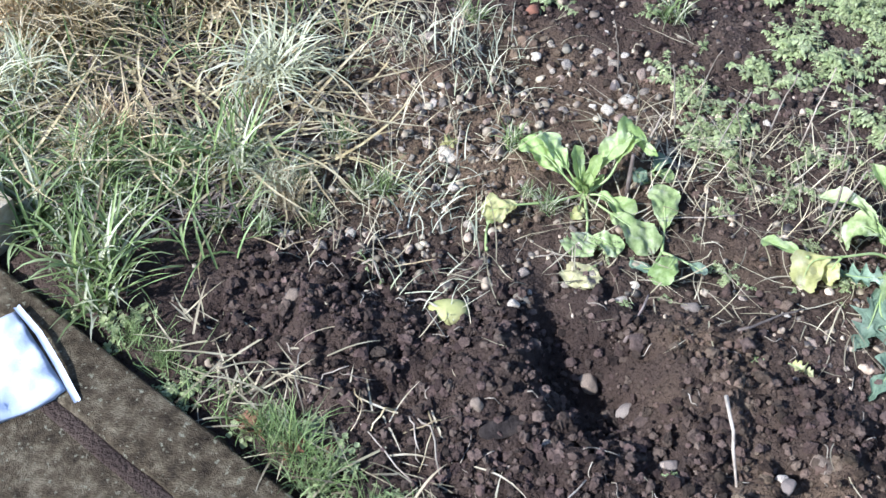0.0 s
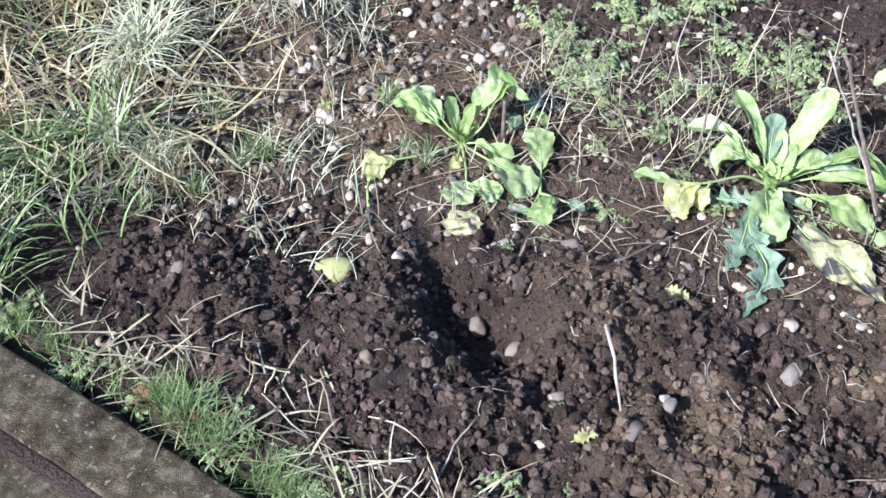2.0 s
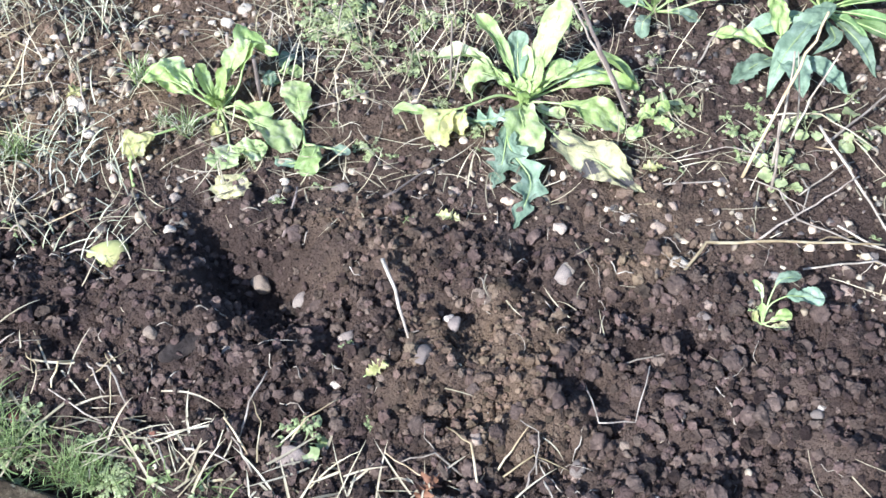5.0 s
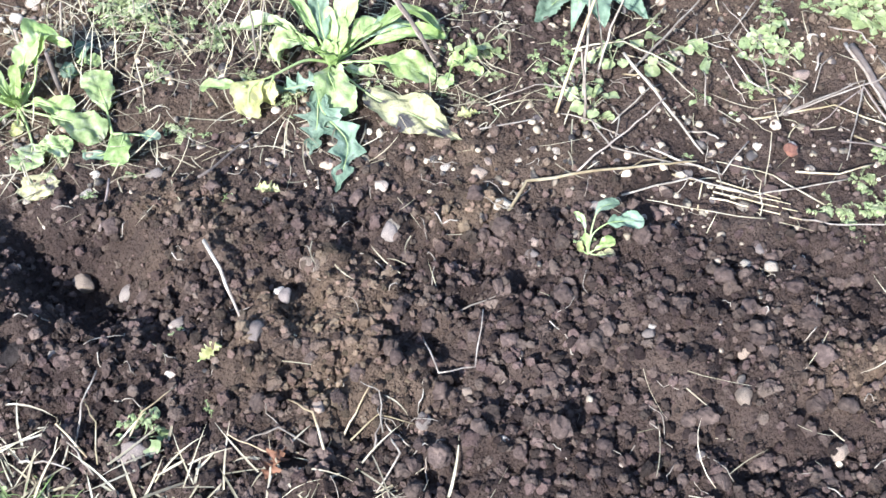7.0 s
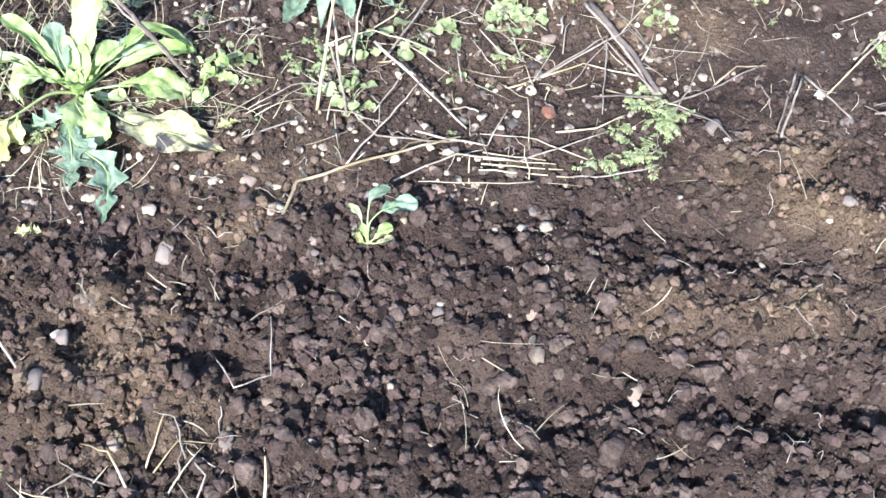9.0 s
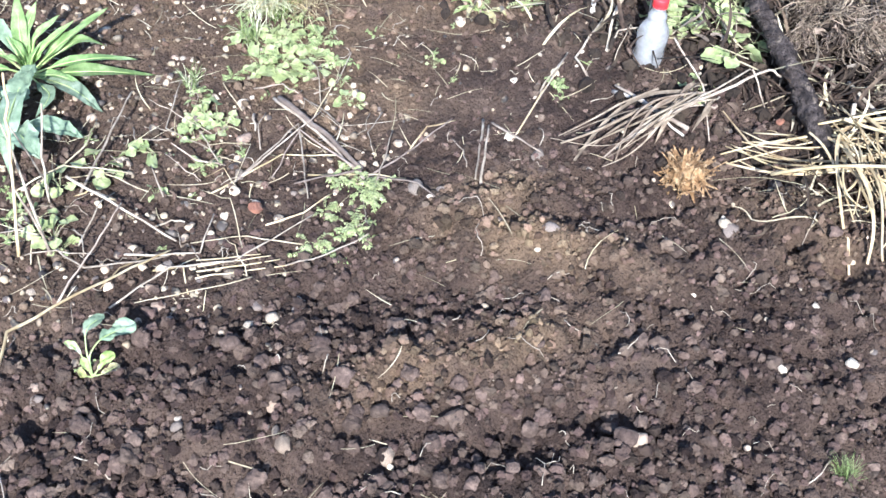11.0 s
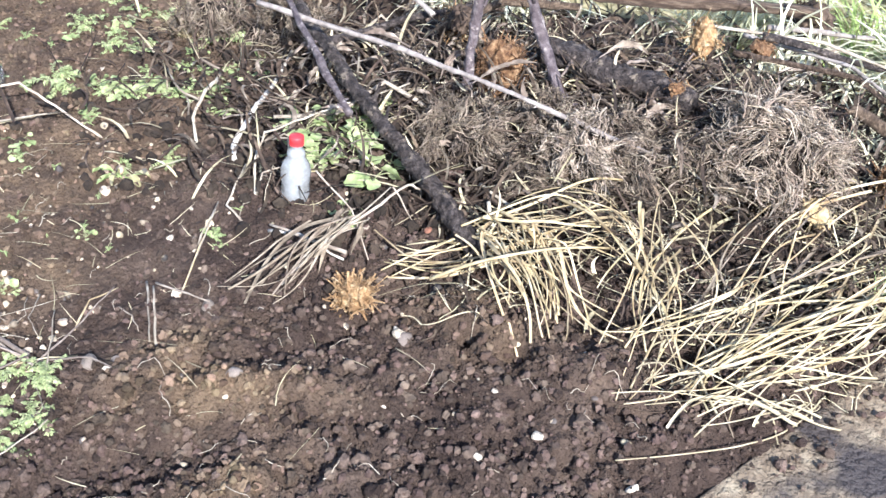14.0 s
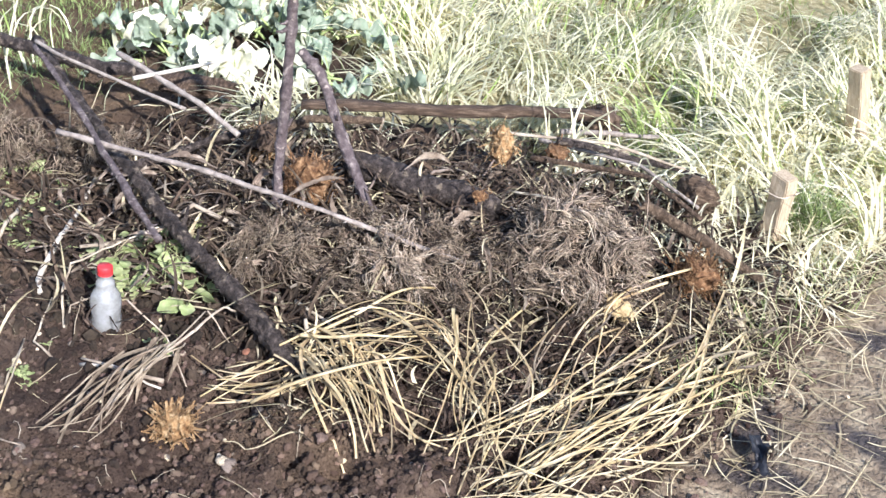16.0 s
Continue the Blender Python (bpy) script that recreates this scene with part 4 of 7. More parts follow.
for points, width, look_of, more in (
        (((-0.000, 0.004, 0.004), (0.027, -0.045, 0.022), (0.067, -0.054, 0.012)), 0.036, LEAF_PALE, dict(start=0.35)),
        (((-0.000, 0.004, 0.004), (-0.049, -0.001, 0.035), (-0.122, -0.041, 0.045), (-0.173, -0.048, 0.040), (-0.180, -0.095, 0.006)), 0.070, LEAF_YELLOW, dict(start=0.62, cup=0.4, wave=0.3)),
        (((-0.120, -0.041, 0.045), (-0.134, -0.064, 0.040), (-0.144, -0.071, 0.010)), 0.044, LEAF_YELLOW, dict(start=0.15, wave=0.3)),
        (((-0.173, -0.048, 0.040), (-0.212, -0.031, 0.038), (-0.250, -0.002, 0.020)), 0.036, LEAF, dict(start=0.12, cup=0.3)),
        (((-0.000, 0.004, 0.004), (0.015, -0.077, 0.025), (0.047, -0.139, 0.022), (0.099, -0.199, 0.030), (0.163, -0.265, 0.006)), 0.084, LEAF_ROT, dict(start=0.36, cup=0.1, wave=0.3, shape="ovate")),
        (((-0.000, 0.004, 0.004), (-0.058, -0.100, 0.045), (-0.063, -0.148, 0.030), (-0.023, -0.214, 0.022), (-0.083, -0.316, 0.006)), 0.058, LEAF_BLUE, dict(start=0.3, shape="lobed")),
        (((-0.000, 0.004, 0.004), (-0.059, -0.116, 0.040), (-0.074, -0.171, 0.025), (-0.103, -0.221, 0.010)), 0.044, LEAF_BLUE, dict(start=0.45, shape="lobed")),):
    spine_leaf(big, points, width * 1.1, look_of, **more)
for points, width, look_of, more in (
        (((-0.000, 0.004, 0.004), (-0.045, -0.059, 0.030), (-0.092, -0.066, 0.030), (-0.129, -0.041, 0.010)), 0.040, LEAF_BLUE, dict(start=0.3, shape="lobed")),
        (((0.210, -0.074, 0.004), (0.212, -0.078, 0.030), (0.227, -0.086, 0.025)), 0.034, LEAF, dict(start=0.3)),
        (((0.231, -0.073, 0.004), (0.239, -0.079, 0.040), (0.257, -0.084, 0.035)), 0.036, LEAF, dict(start=0.3)),
        (((0.210, -0.074, 0.004), (0.186, -0.118, 0.020), (0.169, -0.135, 0.015)), 0.030, LEAF_PALE, dict(start=0.3)),
        (((0.233, -0.087, 0.004), (0.245, -0.101, 0.020), (0.255, -0.116, 0.010)), 0.028, LEAF, dict(start=0.3)),):
    spine_leaf(big, points, width * 1.1, look_of, **more)
for host, size in ((chard, 0.7), (big, 0.9)):
    for k in range(6):
        leaf(host, k * 137.5 + 40, rng.uniform(62, 86), rng.uniform(10, 45), 0.008, size * rng.uniform(0.05, 0.075), size * rng.uniform(0.020, 0.032), LEAF if k % 3 else LEAF_PALE, "spoon", 0.4, 0.14, rng.normal() * 15, base=(rng.normal() * 0.006, rng.normal() * 0.006, 0.0), stalk_r=0.0018)

lanceplant = plant_at("dock_plant", 1.506, 2.031, "leafy green rosette with narrow lance leaves", "plant")
for points, width, look_of, more in (
        (((0.003, 0.003, 0.004), (0.058, -0.043, 0.070), (0.176, -0.072, 0.120)), 0.040, DOCK, dict(shape="lance", start=0.15)),
        (((0.003, 0.003, 0.004), (0.040, -0.042, 0.050), (0.101, -0.065, 0.080), (0.135, -0.101, 0.060)), 0.038, DOCK, dict(shape="lance", start=0.2)),
        (((0.003, 0.003, 0.004), (0.045, -0.075, 0.050), (0.098, -0.122, 0.060), (0.171, -0.151, 0.030)), 0.036, DOCK, dict(shape="lance", start=0.2)),
        (((0.003, 0.003, 0.004), (0.039, -0.102, 0.045), (0.092, -0.167, 0.050), (0.173, -0.204, 0.015)), 0.042, DOCK, dict(shape="lance", start=0.2)),
        (((0.003, 0.003, 0.004), (0.014, -0.136, 0.040), (0.013, -0.204, 0.040), (0.026, -0.224, 0.008)), 0.044, LEAF_BLUE, dict(shape="lance", start=0.2)),
        (((0.003, 0.003, 0.004), (-0.027, -0.135, 0.040), (-0.086, -0.161, 0.030)), 0.036, LEAF_BLUE, dict(shape="lance", start=0.25)),
        (((0.003, 0.003, 0.004), (-0.101, -0.130, 0.070), (-0.164, -0.186, 0.060), (-0.209, -0.252, 0.012)), 0.060, LEAF_BLUE, dict(shape="lance", start=0.25)),):
    spine_leaf(lanceplant, points, width * 0.82, look_of, **more)
for points, width, look_of, more in (
        (((0.003, 0.003, 0.004), (-0.111, -0.067, 0.050), (-0.172, -0.072, 0.030), (-0.221, -0.080, 0.006)), 0.056, LEAF_BLUE, dict(shape="lance", start=0.25)),
        (((0.003, 0.003, 0.004), (-0.049, 0.008, 0.050), (-0.103, 0.055, 0.040), (-0.148, 0.105, 0.010)), 0.044, DOCK, dict(shape="lance", start=0.2)),
        (((0.003, 0.003, 0.004), (-0.028, 0.038, 0.060), (-0.041, 0.119, 0.070), (-0.055, 0.204, 0.030)), 0.040, DOCK, dict(shape="lance", start=0.2)),
        (((0.003, 0.003, 0.004), (-0.001, 0.033, 0.070), (0.001, 0.087, 0.100), (0.002, 0.161, 0.080)), 0.040, LEAF_BLUE, dict(shape="lance", start=0.2)),
        (((0.003, 0.003, 0.004), (0.015, 0.018, 0.090), (0.058, 0.069, 0.150)), 0.038, DOCK, dict(shape="lance", start=0.2)),
        (((0.003, 0.003, 0.004), (0.029, 0.019, 0.090), (0.075, 0.027, 0.140)), 0.036, DOCK, dict(shape="lance", start=0.2)),
        (((0.003, 0.003, 0.004), (0.036, 0.003, 0.080), (0.100, -0.007, 0.110)), 0.034, DOCK, dict(shape="lance", start=0.2)),):
    spine_leaf(lanceplant, points, width * 0.82, look_of, **more)
for points, width, look_of, more in (
        (((0.003, 0.003, 0.004), (0.028, -0.026, 0.070), (0.115, -0.032, 0.100)), 0.034, DOCK, dict(shape="lance", start=0.2)),
        (((0.003, 0.003, 0.004), (-0.001, -0.005, 0.060), (-0.008, 0.021, 0.100)), 0.028, DOCK, dict(shape="lance", start=0.15)),
        (((0.003, 0.003, 0.004), (0.009, -0.019, 0.055), (0.043, -0.019, 0.080)), 0.026, DOCK, dict(shape="lance", start=0.15)),
        (((0.003, 0.003, 0.004), (-0.014, 0.000, 0.050), (-0.033, 0.029, 0.060)), 0.028, DOCK, dict(shape="lance", start=0.15)),
        (((0.003, 0.003, 0.004), (0.014, -0.100, 0.050), (0.035, -0.145, 0.040)), 0.036, DOCK, dict(shape="lance", start=0.2)),):
    spine_leaf(lanceplant, points, width * 0.82, look_of, **more)
bluish = plant_at("dock_plant", 1.37, 1.90, "blue-green young plant with drooping oval leaves", "plant")
for az, el, L in ((-100, 40, 0.15), (-60, 30, 0.13), (160, 35, 0.12), (90, 60, 0.11), (30, 45, 0.13), (-150, 25, 0.12)):
    leaf(bluish, az, el, 60, 0.04, L, L * 0.42, LEAF_BLUE if az < 60 else LEAF, "ovate", 0.2, 0.15, stalk_r=0.002)
third = plant_at("chard_plant", 1.159, 2.069, "young chard plant with upright pale leaves", "plant", "chard plants")
for points, width, look_of, more in (
        (((-0.000, 0.002, 0.004), (-0.036, 0.002, 0.045), (-0.069, 0.015, 0.075), (-0.101, 0.029, 0.050)), 0.060, LEAF_PALE, dict(start=0.25, cup=0.5)),
        (((-0.000, 0.002, 0.004), (-0.008, 0.006, 0.030), (-0.015, 0.016, 0.055)), 0.030, LEAF, dict(start=0.15)),
        (((-0.000, 0.002, 0.004), (0.000, 0.001, 0.060), (-0.007, 0.004, 0.120)), 0.038, LEAF, dict(start=0.15)),
        (((-0.000, 0.002, 0.004), (-0.007, 0.006, 0.070), (-0.025, 0.018, 0.130)), 0.036, LEAF_BLUE, dict(start=0.15)),
        (((-0.000, 0.002, 0.004), (0.034, -0.002, 0.040), (0.088, 0.026, 0.060)), 0.040, LEAF, dict(start=0.25)),
        (((-0.000, 0.002, 0.004), (-0.039, -0.001, 0.030), (-0.072, 0.025, 0.020)), 0.040, LEAF_BLUE, dict(start=0.3)),
        (((-0.000, 0.002, 0.004), (-0.047, -0.058, 0.030), (-0.052, -0.081, 0.006)), 0.036, LEAF_BLUE, dict(start=0.3)),):
    spine_leaf(third, points, width, look_of, **more)
for points, width, look_of, more in (
        (((-0.000, 0.002, 0.004), (0.035, -0.048, 0.035), (0.085, -0.041, 0.006)), 0.040, LEAF_BLUE, dict(start=0.3)),
        (((-0.000, 0.002, 0.004), (0.017, -0.033, 0.030), (0.099, -0.036, 0.060), (0.172, -0.004, 0.040)), 0.052, LEAF, dict(start=0.5)),):
    spine_leaf(third, points, width, look_of, **more)
seedling = plant_at("seedling", 1.105, 1.257, "small blue-green seedling with a few toothed leaves", "plant")
for points, width, look_of, more in (
        (((0.000, 0.001, 0.003), (0.011, 0.020, 0.030), (0.039, 0.023, 0.045), (0.101, 0.013, 0.040)), 0.042, LEAF_BLUE, dict(start=0.5, cup=0.15, wave=0.3)),
        (((0.000, 0.001, 0.003), (0.014, 0.027, 0.035), (0.031, 0.048, 0.055), (0.071, 0.052, 0.055)), 0.026, LEAF_BLUE, dict(start=0.55)),
        (((0.000, 0.001, 0.003), (0.011, -0.004, 0.018), (0.045, 0.001, 0.025)), 0.026, LEAF, dict(start=0.3)),
        (((0.000, 0.001, 0.003), (-0.013, 0.004, 0.015), (-0.012, 0.017, 0.020)), 0.016, LEAF_YELLOW, dict(start=0.3)),
        (((0.000, 0.001, 0.003), (-0.001, 0.008, 0.020), (0.002, 0.024, 0.030)), 0.014, LEAF, dict(start=0.3)),
        (((0.000, 0.001, 0.003), (0.009, 0.043, 0.030), (0.005, 0.072, 0.030)), 0.016, LEAF_PALE, dict(start=0.5)),
        (((0.000, 0.001, 0.003), (0.016, -0.014, 0.012), (0.043, -0.012, 0.006)), 0.022, LEAF_ROT, dict(start=0.3)),):
    spine_leaf(seedling, points, width, look_of, stalk_r=0.0015, **more)


# ---- weeds ----
def small_leaf(s, p, az, el, L, W):
    c, sn = math.cos(az), math.sin(az)
    u = np.linspace(0, 1, 3)
    e = el - 0.8 * u
    pts = np.stack([np.cos(e) * c * L * u, np.cos(e) * sn * L * u, np.sin(e) * L * u], -1) + p
    ribbon(s, pts, W * np.array([0.35, 1.0, 0.15]), side=(-sn, c, 0.0), fold=0.18)


def round_leaf(s, p, az, tilt, r, lobes=5):
    """A round notched leaf with a dished blade."""
    a = np.linspace(0.25, 2 * math.pi - 0.25, 15)
    rr = r * (1 + 0.07 * np.cos(a * lobes) + 0.03 * rng.normal(size=15))
    rim = np.stack([-np.cos(a) * rr + r * 0.5, np.sin(a) * rr, 0.22 * r * np.cos(a * 2.5) + 0.1 * r], -1)
    mid = np.stack([-np.cos(a) * rr * 0.5 + r * 0.4, np.sin(a) * rr * 0.5, 0.04 * r * np.cos(a * 5)], -1)
    v = np.concatenate([[[0, 0, 0]], mid, rim])
    m = np.array(Euler((rng.normal() * 0.3, tilt, az)).to_matrix())
    n = 15
    k = np.arange(n - 1)
    s.add(v @ m.T + p, np.stack([k * 0, 1 + k, 2 + k], -1))
    s.f.append(np.stack([1 + k, 1 + n + k, 2 + n + k, 2 + k], -1) + s.n - len(v))


def make_creeper(name, label, leaf_size, reach, stems, material, erect=0.5, group="weeds among the stones"):
    plant = thing(name, (0, 0, 0), label, "weed", group)
    st, fo = Soup(), Soup()
    for _ in range(stems):
        az, el = rng.uniform(0, 6.28), rng.uniform(0.15, 0.5 + erect)
        n, L = 9, reach * rng.uniform(0.5, 1.1)
        d = az + np.cumsum(rng.normal(size=n) * 0.22)
        e = el - np.linspace(0, 0.9, n) + rng.normal(size=n) * 0.1
        p = np.cumsum(np.stack([np.cos(e) * np.cos(d), np.cos(e) * np.sin(d), np.sin(e)], -1) * L / n, 0)
        p[:, 2] = np.maximum(p[:, 2], 0.004)
        tube(st, np.concatenate([[[0, 0, 0]], p]), np.linspace(0.0012, 0.0006, n + 1), 4)
        for k in range(1, n):
            for sgn in (-1, 1):
                if rng.random() < 0.9:
                    small_leaf(fo, p[k], d[k] + sgn * rng.uniform(0.6, 1.4), rng.uniform(0.0, 0.7), leaf_size * rng.uniform(0.6, 1.2), leaf_size * rng.uniform(0.4, 0.65))
        for _k in range(4):
            small_leaf(fo, p[-1], rng.uniform(0, 6.28), rng.uniform(0.2, 1.0), leaf_size * 0.8, leaf_size * 0.45)
    tagged(st.ob("stem_tangle", WEED_STEM, plant), kind="stuff")
    tagged(fo.ob("foliage", material, plant), kind="stuff")
    return plant


def make_mallow(name, label, size, leaves, material, group="round-leaved weeds"):
    plant = thing(name, (0, 0, 0), label, "weed", group)
    for _ in range(leaves):
        st, fo = Soup(), Soup()
        az, L = rng.uniform(0, 6.28), size * rng.uniform(0.5, 1.1) * 2.2
        u = np.linspace(0, 1, 7)
        e = rng.uniform(0.35, 1.1)
        p = np.stack([np.cos(az) * L * u * math.cos(e), np.sin(az) * L * u * math.cos(e), L * math.sin(e) * (u - 0.45 * u ** 2)], -1)
        tube(st, p, 0.0012, 4)
        round_leaf(fo, p[-1], az, rng.uniform(-0.1, 0.5), size * rng.uniform(0.35, 0.7))
        st.ob("leaf_stalk", WEED_STEM, fo.ob("leaf", material, plant))
    return plant


chick = [make_creeper("chickweed", "low green chickweed clump with small leaves", 0.017, 0.11, 15, WEED, 0.5) for _ in range(4)]
ferny = [make_creeper("groundsel", "pale green groundsel with narrow leaves", 0.020, 0.10, 9, WEED_PALE, 0.8) for _ in range(3)]
mallow = [make_mallow("mallow_weed", "round-leaved green mallow seedling on the soil", 0.034, 6, WEED_PALE) for _ in range(2)] + [make_mallow("mallow_weed", "round-leaved green mallow seedling on the soil", 0.034, 8, WEED) for _ in range(2)]
used = set()


def put(kinds, x, y, scale=1.0):
    k = kinds[int(rng.integers(len(kinds)))]
    m = pose(x, y, up(x, y) + 0.002, 0, 0, rng.uniform(0, 360)) @ Matrix.Scale(scale, 4)
    if k.name in used:
        return copy_thing(k, m)
    used.add(k.name)
    k.matrix_basis = m
    return k


for x, y in ((-0.08, 1.62), (0.36, 1.17), (0.44, 1.30), (1.05, 1.66), (0.57, 1.55), (1.67, 1.63), (1.91, 1.49), (2.12, 1.44), (2.21, 1.18), (2.31, 1.18), (1.49, 1.48)):
    put(ferny, x, y, rng.uniform(0.3, 0.5))
for x, y in ((0.36, 1.15), (1.08, 1.77), (1.11, 1.80), (1.34, 1.68), (1.45, 1.54), (1.95, 1.73), (1.95, 1.64), (2.00, 1.72),
             (1.25, 1.64), (1.25, 1.55),  (1.69, 1.70), (2.34, 1.78), (2.36, 0.95)):
    put(mallow, x, y, rng.uniform(0.55, 0.95))
for x, y, s in ((1.93, 1.68, 1.1), (2.02, 1.76, 1.1), (2.2, 1.85, 0.8), (2.3, 1.65, 0.6), (2.1, 1.6, 0.6), (1.70, 1.24, 1.0), (1.62, 1.20, 0.9), (1.56, 1.17, 0.8), (1.70, 1.29, 0.8), (1.11, 1.28, 0.6), (0.46, 1.17, 0.4), (2.37, 1.51, 0.9), (2.51, 1.71, 0.9), (1.95, 1.80, 1.1), (2.0, 1.70, 1.0), (3.03, 1.63, 1.2), (2.97, 1.9, 1.2), (2.7, 1.64, 1.0), (2.52, 1.72, 0.8), (2.39, 1.53, 0.7), (2.84, 1.41, 1.0)):
    put(ferny, x, y, s)
wx, wy = scatter(64, 0.30, 1.25, 1.97, 2.75, lambda x, y: smooth(1.90, 2.02, y - 0.1 * (x - 0.4)) * (0.02 + smooth(0.5, 0.6, fbm(x * 4, y * 4, 2, 40))))
for k in range(len(wx)):
    put(chick if rng.random() < 0.55 else ferny, wx[k], wy[k], rng.uniform(0.6, 1.0))
wx, wy = scatter(26, -0.35, 0.5, 2.28, 2.9, lambda x, y: 0.8 + 0 * x)
for k in range(len(wx)):
    put(chick if rng.random() < 0.6 else ferny, wx[k], wy[k], rng.uniform(0.7, 1.1))
wx, wy = scatter(34, 1.2, 3.2, 1.4, 2.9, lambda x, y: smooth(0.45, 0.6, fbm(x * 4, y * 4, 2, 60)) * (0.35 + 0.65 * smooth(2.4, 2.9, x)))
for k in range(len(wx)):
    put(ferny if rng.random() < 0.6 else chick, wx[k], wy[k], rng.uniform(0.3, 0.8))
for x, y, s in ((2.60, 1.15, 1.3), (2.68, 1.10, 1.2), (2.61, 1.00, 1.3), (2.64, 1.26, 1.1), (2.54, 1.04, 1.2), (2.50, 1.12, 1.0), (2.56, 0.93, 1.0), (2.70, 1.02, 1.1),
                (2.610, 1.169, 1.5), (2.602, 1.096, 1.5), (2.517, 1.002, 1.4), (2.484, 0.936, 1.6), (2.514, 1.082, 1.3), (2.610, 1.015, 1.2), (2.513, 1.148, 1.1)):
    put(mallow, x, y, s).location.z += 0.02
wx, wy = scatter(34, 2.55, 3.25, 1.4, 2.2, lambda x, y: smooth(1.05, 1.25, y - 0.45 * (x - 2.6)) * 0.8)
for k in range(len(wx)):
    put(ferny if rng.random() < 0.7 else mallow, wx[k], wy[k], rng.uniform(0.5, 1.1))
wx, wy = scatter(30, -0.55, 0.45, 1.0, 1.5, lambda x, y: smooth(0.0, 0.02, beyond_edge(x, y)) * smooth(0.14, 0.08, beyond_edge(x, y)))
for k in range(len(wx)):
    put(chick + mallow, wx[k], wy[k], rng.uniform(0.3, 0.55))


wx, wy = scatter(18, 0.42, 0.74, 1.84, 2.06, lambda x, y: 0.3 + 0.7 * smooth(0.4, 0.55, fbm(x * 7, y * 7, 2, 45)))
for k in range(len(wx)):
    put(ferny, wx[k], wy[k], rng.uniform(0.45, 0.8))
for x, y, s in ((1.524, 1.63, 1.1), (1.418, 1.67, 1.2), (1.68, 1.63, 1.0), (1.253, 1.578, 1.0)):
    put(mallow, x, y, s)
for x, y, s in ((1.21, 1.696, 1.0), (1.271, 1.752, 0.9), (1.20, 1.64, 0.8), (1.26, 1.70, 0.9), (1.612, 1.655, 0.6), (1.60, 1.62, 0.6), (1.798, 1.625, 0.6)):
    put(ferny, x, y, s)

for kinds, spots in ((mallow, ((1.904, 1.819, 1.0), (1.899, 1.743, 1.2), (1.946, 1.724, 1.0), (1.867, 1.654, 1.2), (1.963, 1.675, 0.9), (1.912, 1.601, 0.9), (1.858, 1.703, 0.9), (1.669, 1.649, 0.9), (1.629, 1.669, 0.9), (1.675, 1.608, 0.8), (1.602, 1.606, 0.8), (2.137, 2.238, 1.2), (2.142, 2.163, 1.1), (2.048, 2.079, 1.0), (2.098, 1.42, 0.5), (1.896, 1.455, 0.4))),
                     (ferny, ((1.952, 1.849, 1.0), (1.897, 1.708, 1.0), (1.903, 1.65, 0.9), (1.707, 1.722, 0.8), (1.789, 1.713, 0.8), (2.285, 1.735, 0.6), (2.652, 1.559, 0.8), (2.189, 1.154, 0.5), (2.507, 1.712, 0.6))),
                     (chick, ((1.728, 1.282, 0.75), (1.718, 1.222, 0.6), (1.633, 1.19, 0.6), (1.556, 1.228, 0.45), (1.631, 1.27, 0.4), (1.565, 1.533, 0.4), (2.67, 1.642, 0.6)))):
    for x, y, s in spots:
        put(kinds, x, y, s)


# low weeds and litter round the chard and along the old bed
wx, wy = scatter(46, 0.30, 1.25, 1.62, 2.05, lambda x, y: smooth(0.40, 0.55, fbm(x * 5, y * 5, 2, 44)) * smooth(1.60, 1.75, y + 0.1 * x))
for k in range(len(wx)):
    put((ferny, ferny, mallow, chick)[k % 4], wx[k], wy[k], rng.uniform(0.22, 0.45))
for kinds, x, y, s in ((mallow, 1.94, 1.70, 1.1), (mallow, 1.93, 1.62, 1.0), (mallow, 1.89, 1.47, 0.7), (mallow, 1.92, 1.52, 0.6), (ferny, 1.93, 1.76, 1.4), (ferny, 1.87, 1.68, 1.3), (ferny, 2.00, 1.66, 1.3), (ferny, 1.97, 1.57, 1.1), (ferny, 1.84, 1.60, 1.0), (mallow, 1.84, 1.66, 1.0), (ferny, 1.70, 1.21, 0.8), (mallow, 1.72, 1.30, 0.6), (ferny, 2.49, 1.69, 0.7), (mallow, 2.68, 1.64, 0.9),
                       (ferny, 2.67, 1.56, 0.9), (ferny, 2.72, 1.50, 0.8), (ferny, 2.94, 1.47, 1.0), (ferny, 2.80, 1.55, 0.9), (mallow, 2.28, 1.73, 0.6), (ferny, 2.25, 1.70, 0.6), (ferny, 2.08, 1.35, 0.35), (mallow, 2.22, 1.18, 0.35), (ferny, 2.86, 1.36, 0.8), (ferny, 2.62, 1.75, 0.8), (ferny, 2.75, 1.70, 1.0), (ferny, 2.90, 1.65, 1.1), (chick, 2.84, 1.78, 0.9), (chick, 2.98, 1.60, 0.9), (chick, 2.60, 1.88, 0.8)):
    put(kinds, x, y, s)
wx, wy = scatter(24, 0.46, 0.98, 2.04, 2.34, lambda x, y: 0.2 + 0.8 * smooth(0.4, 0.55, fbm(x * 6, y * 6, 2, 48)))
for k in range(len(wx)):
    put(ferny if k % 2 else chick, wx[k], wy[k], rng.uniform(0.55, 0.95))
wx, wy = scatter(22, 2.58, 3.06, 1.40, 1.92, lambda x, y: 0.1 + 0.9 * smooth(0.42, 0.55, fbm(x * 6, y * 6, 2, 49)))
for k in range(len(wx)):
    put(mallow, wx[k], wy[k], rng.uniform(0.5, 0.9))
withered = plant_at("withered_weed", 2.34, 1.50, "curled yellow withered weed hanging over the soil", "weed")
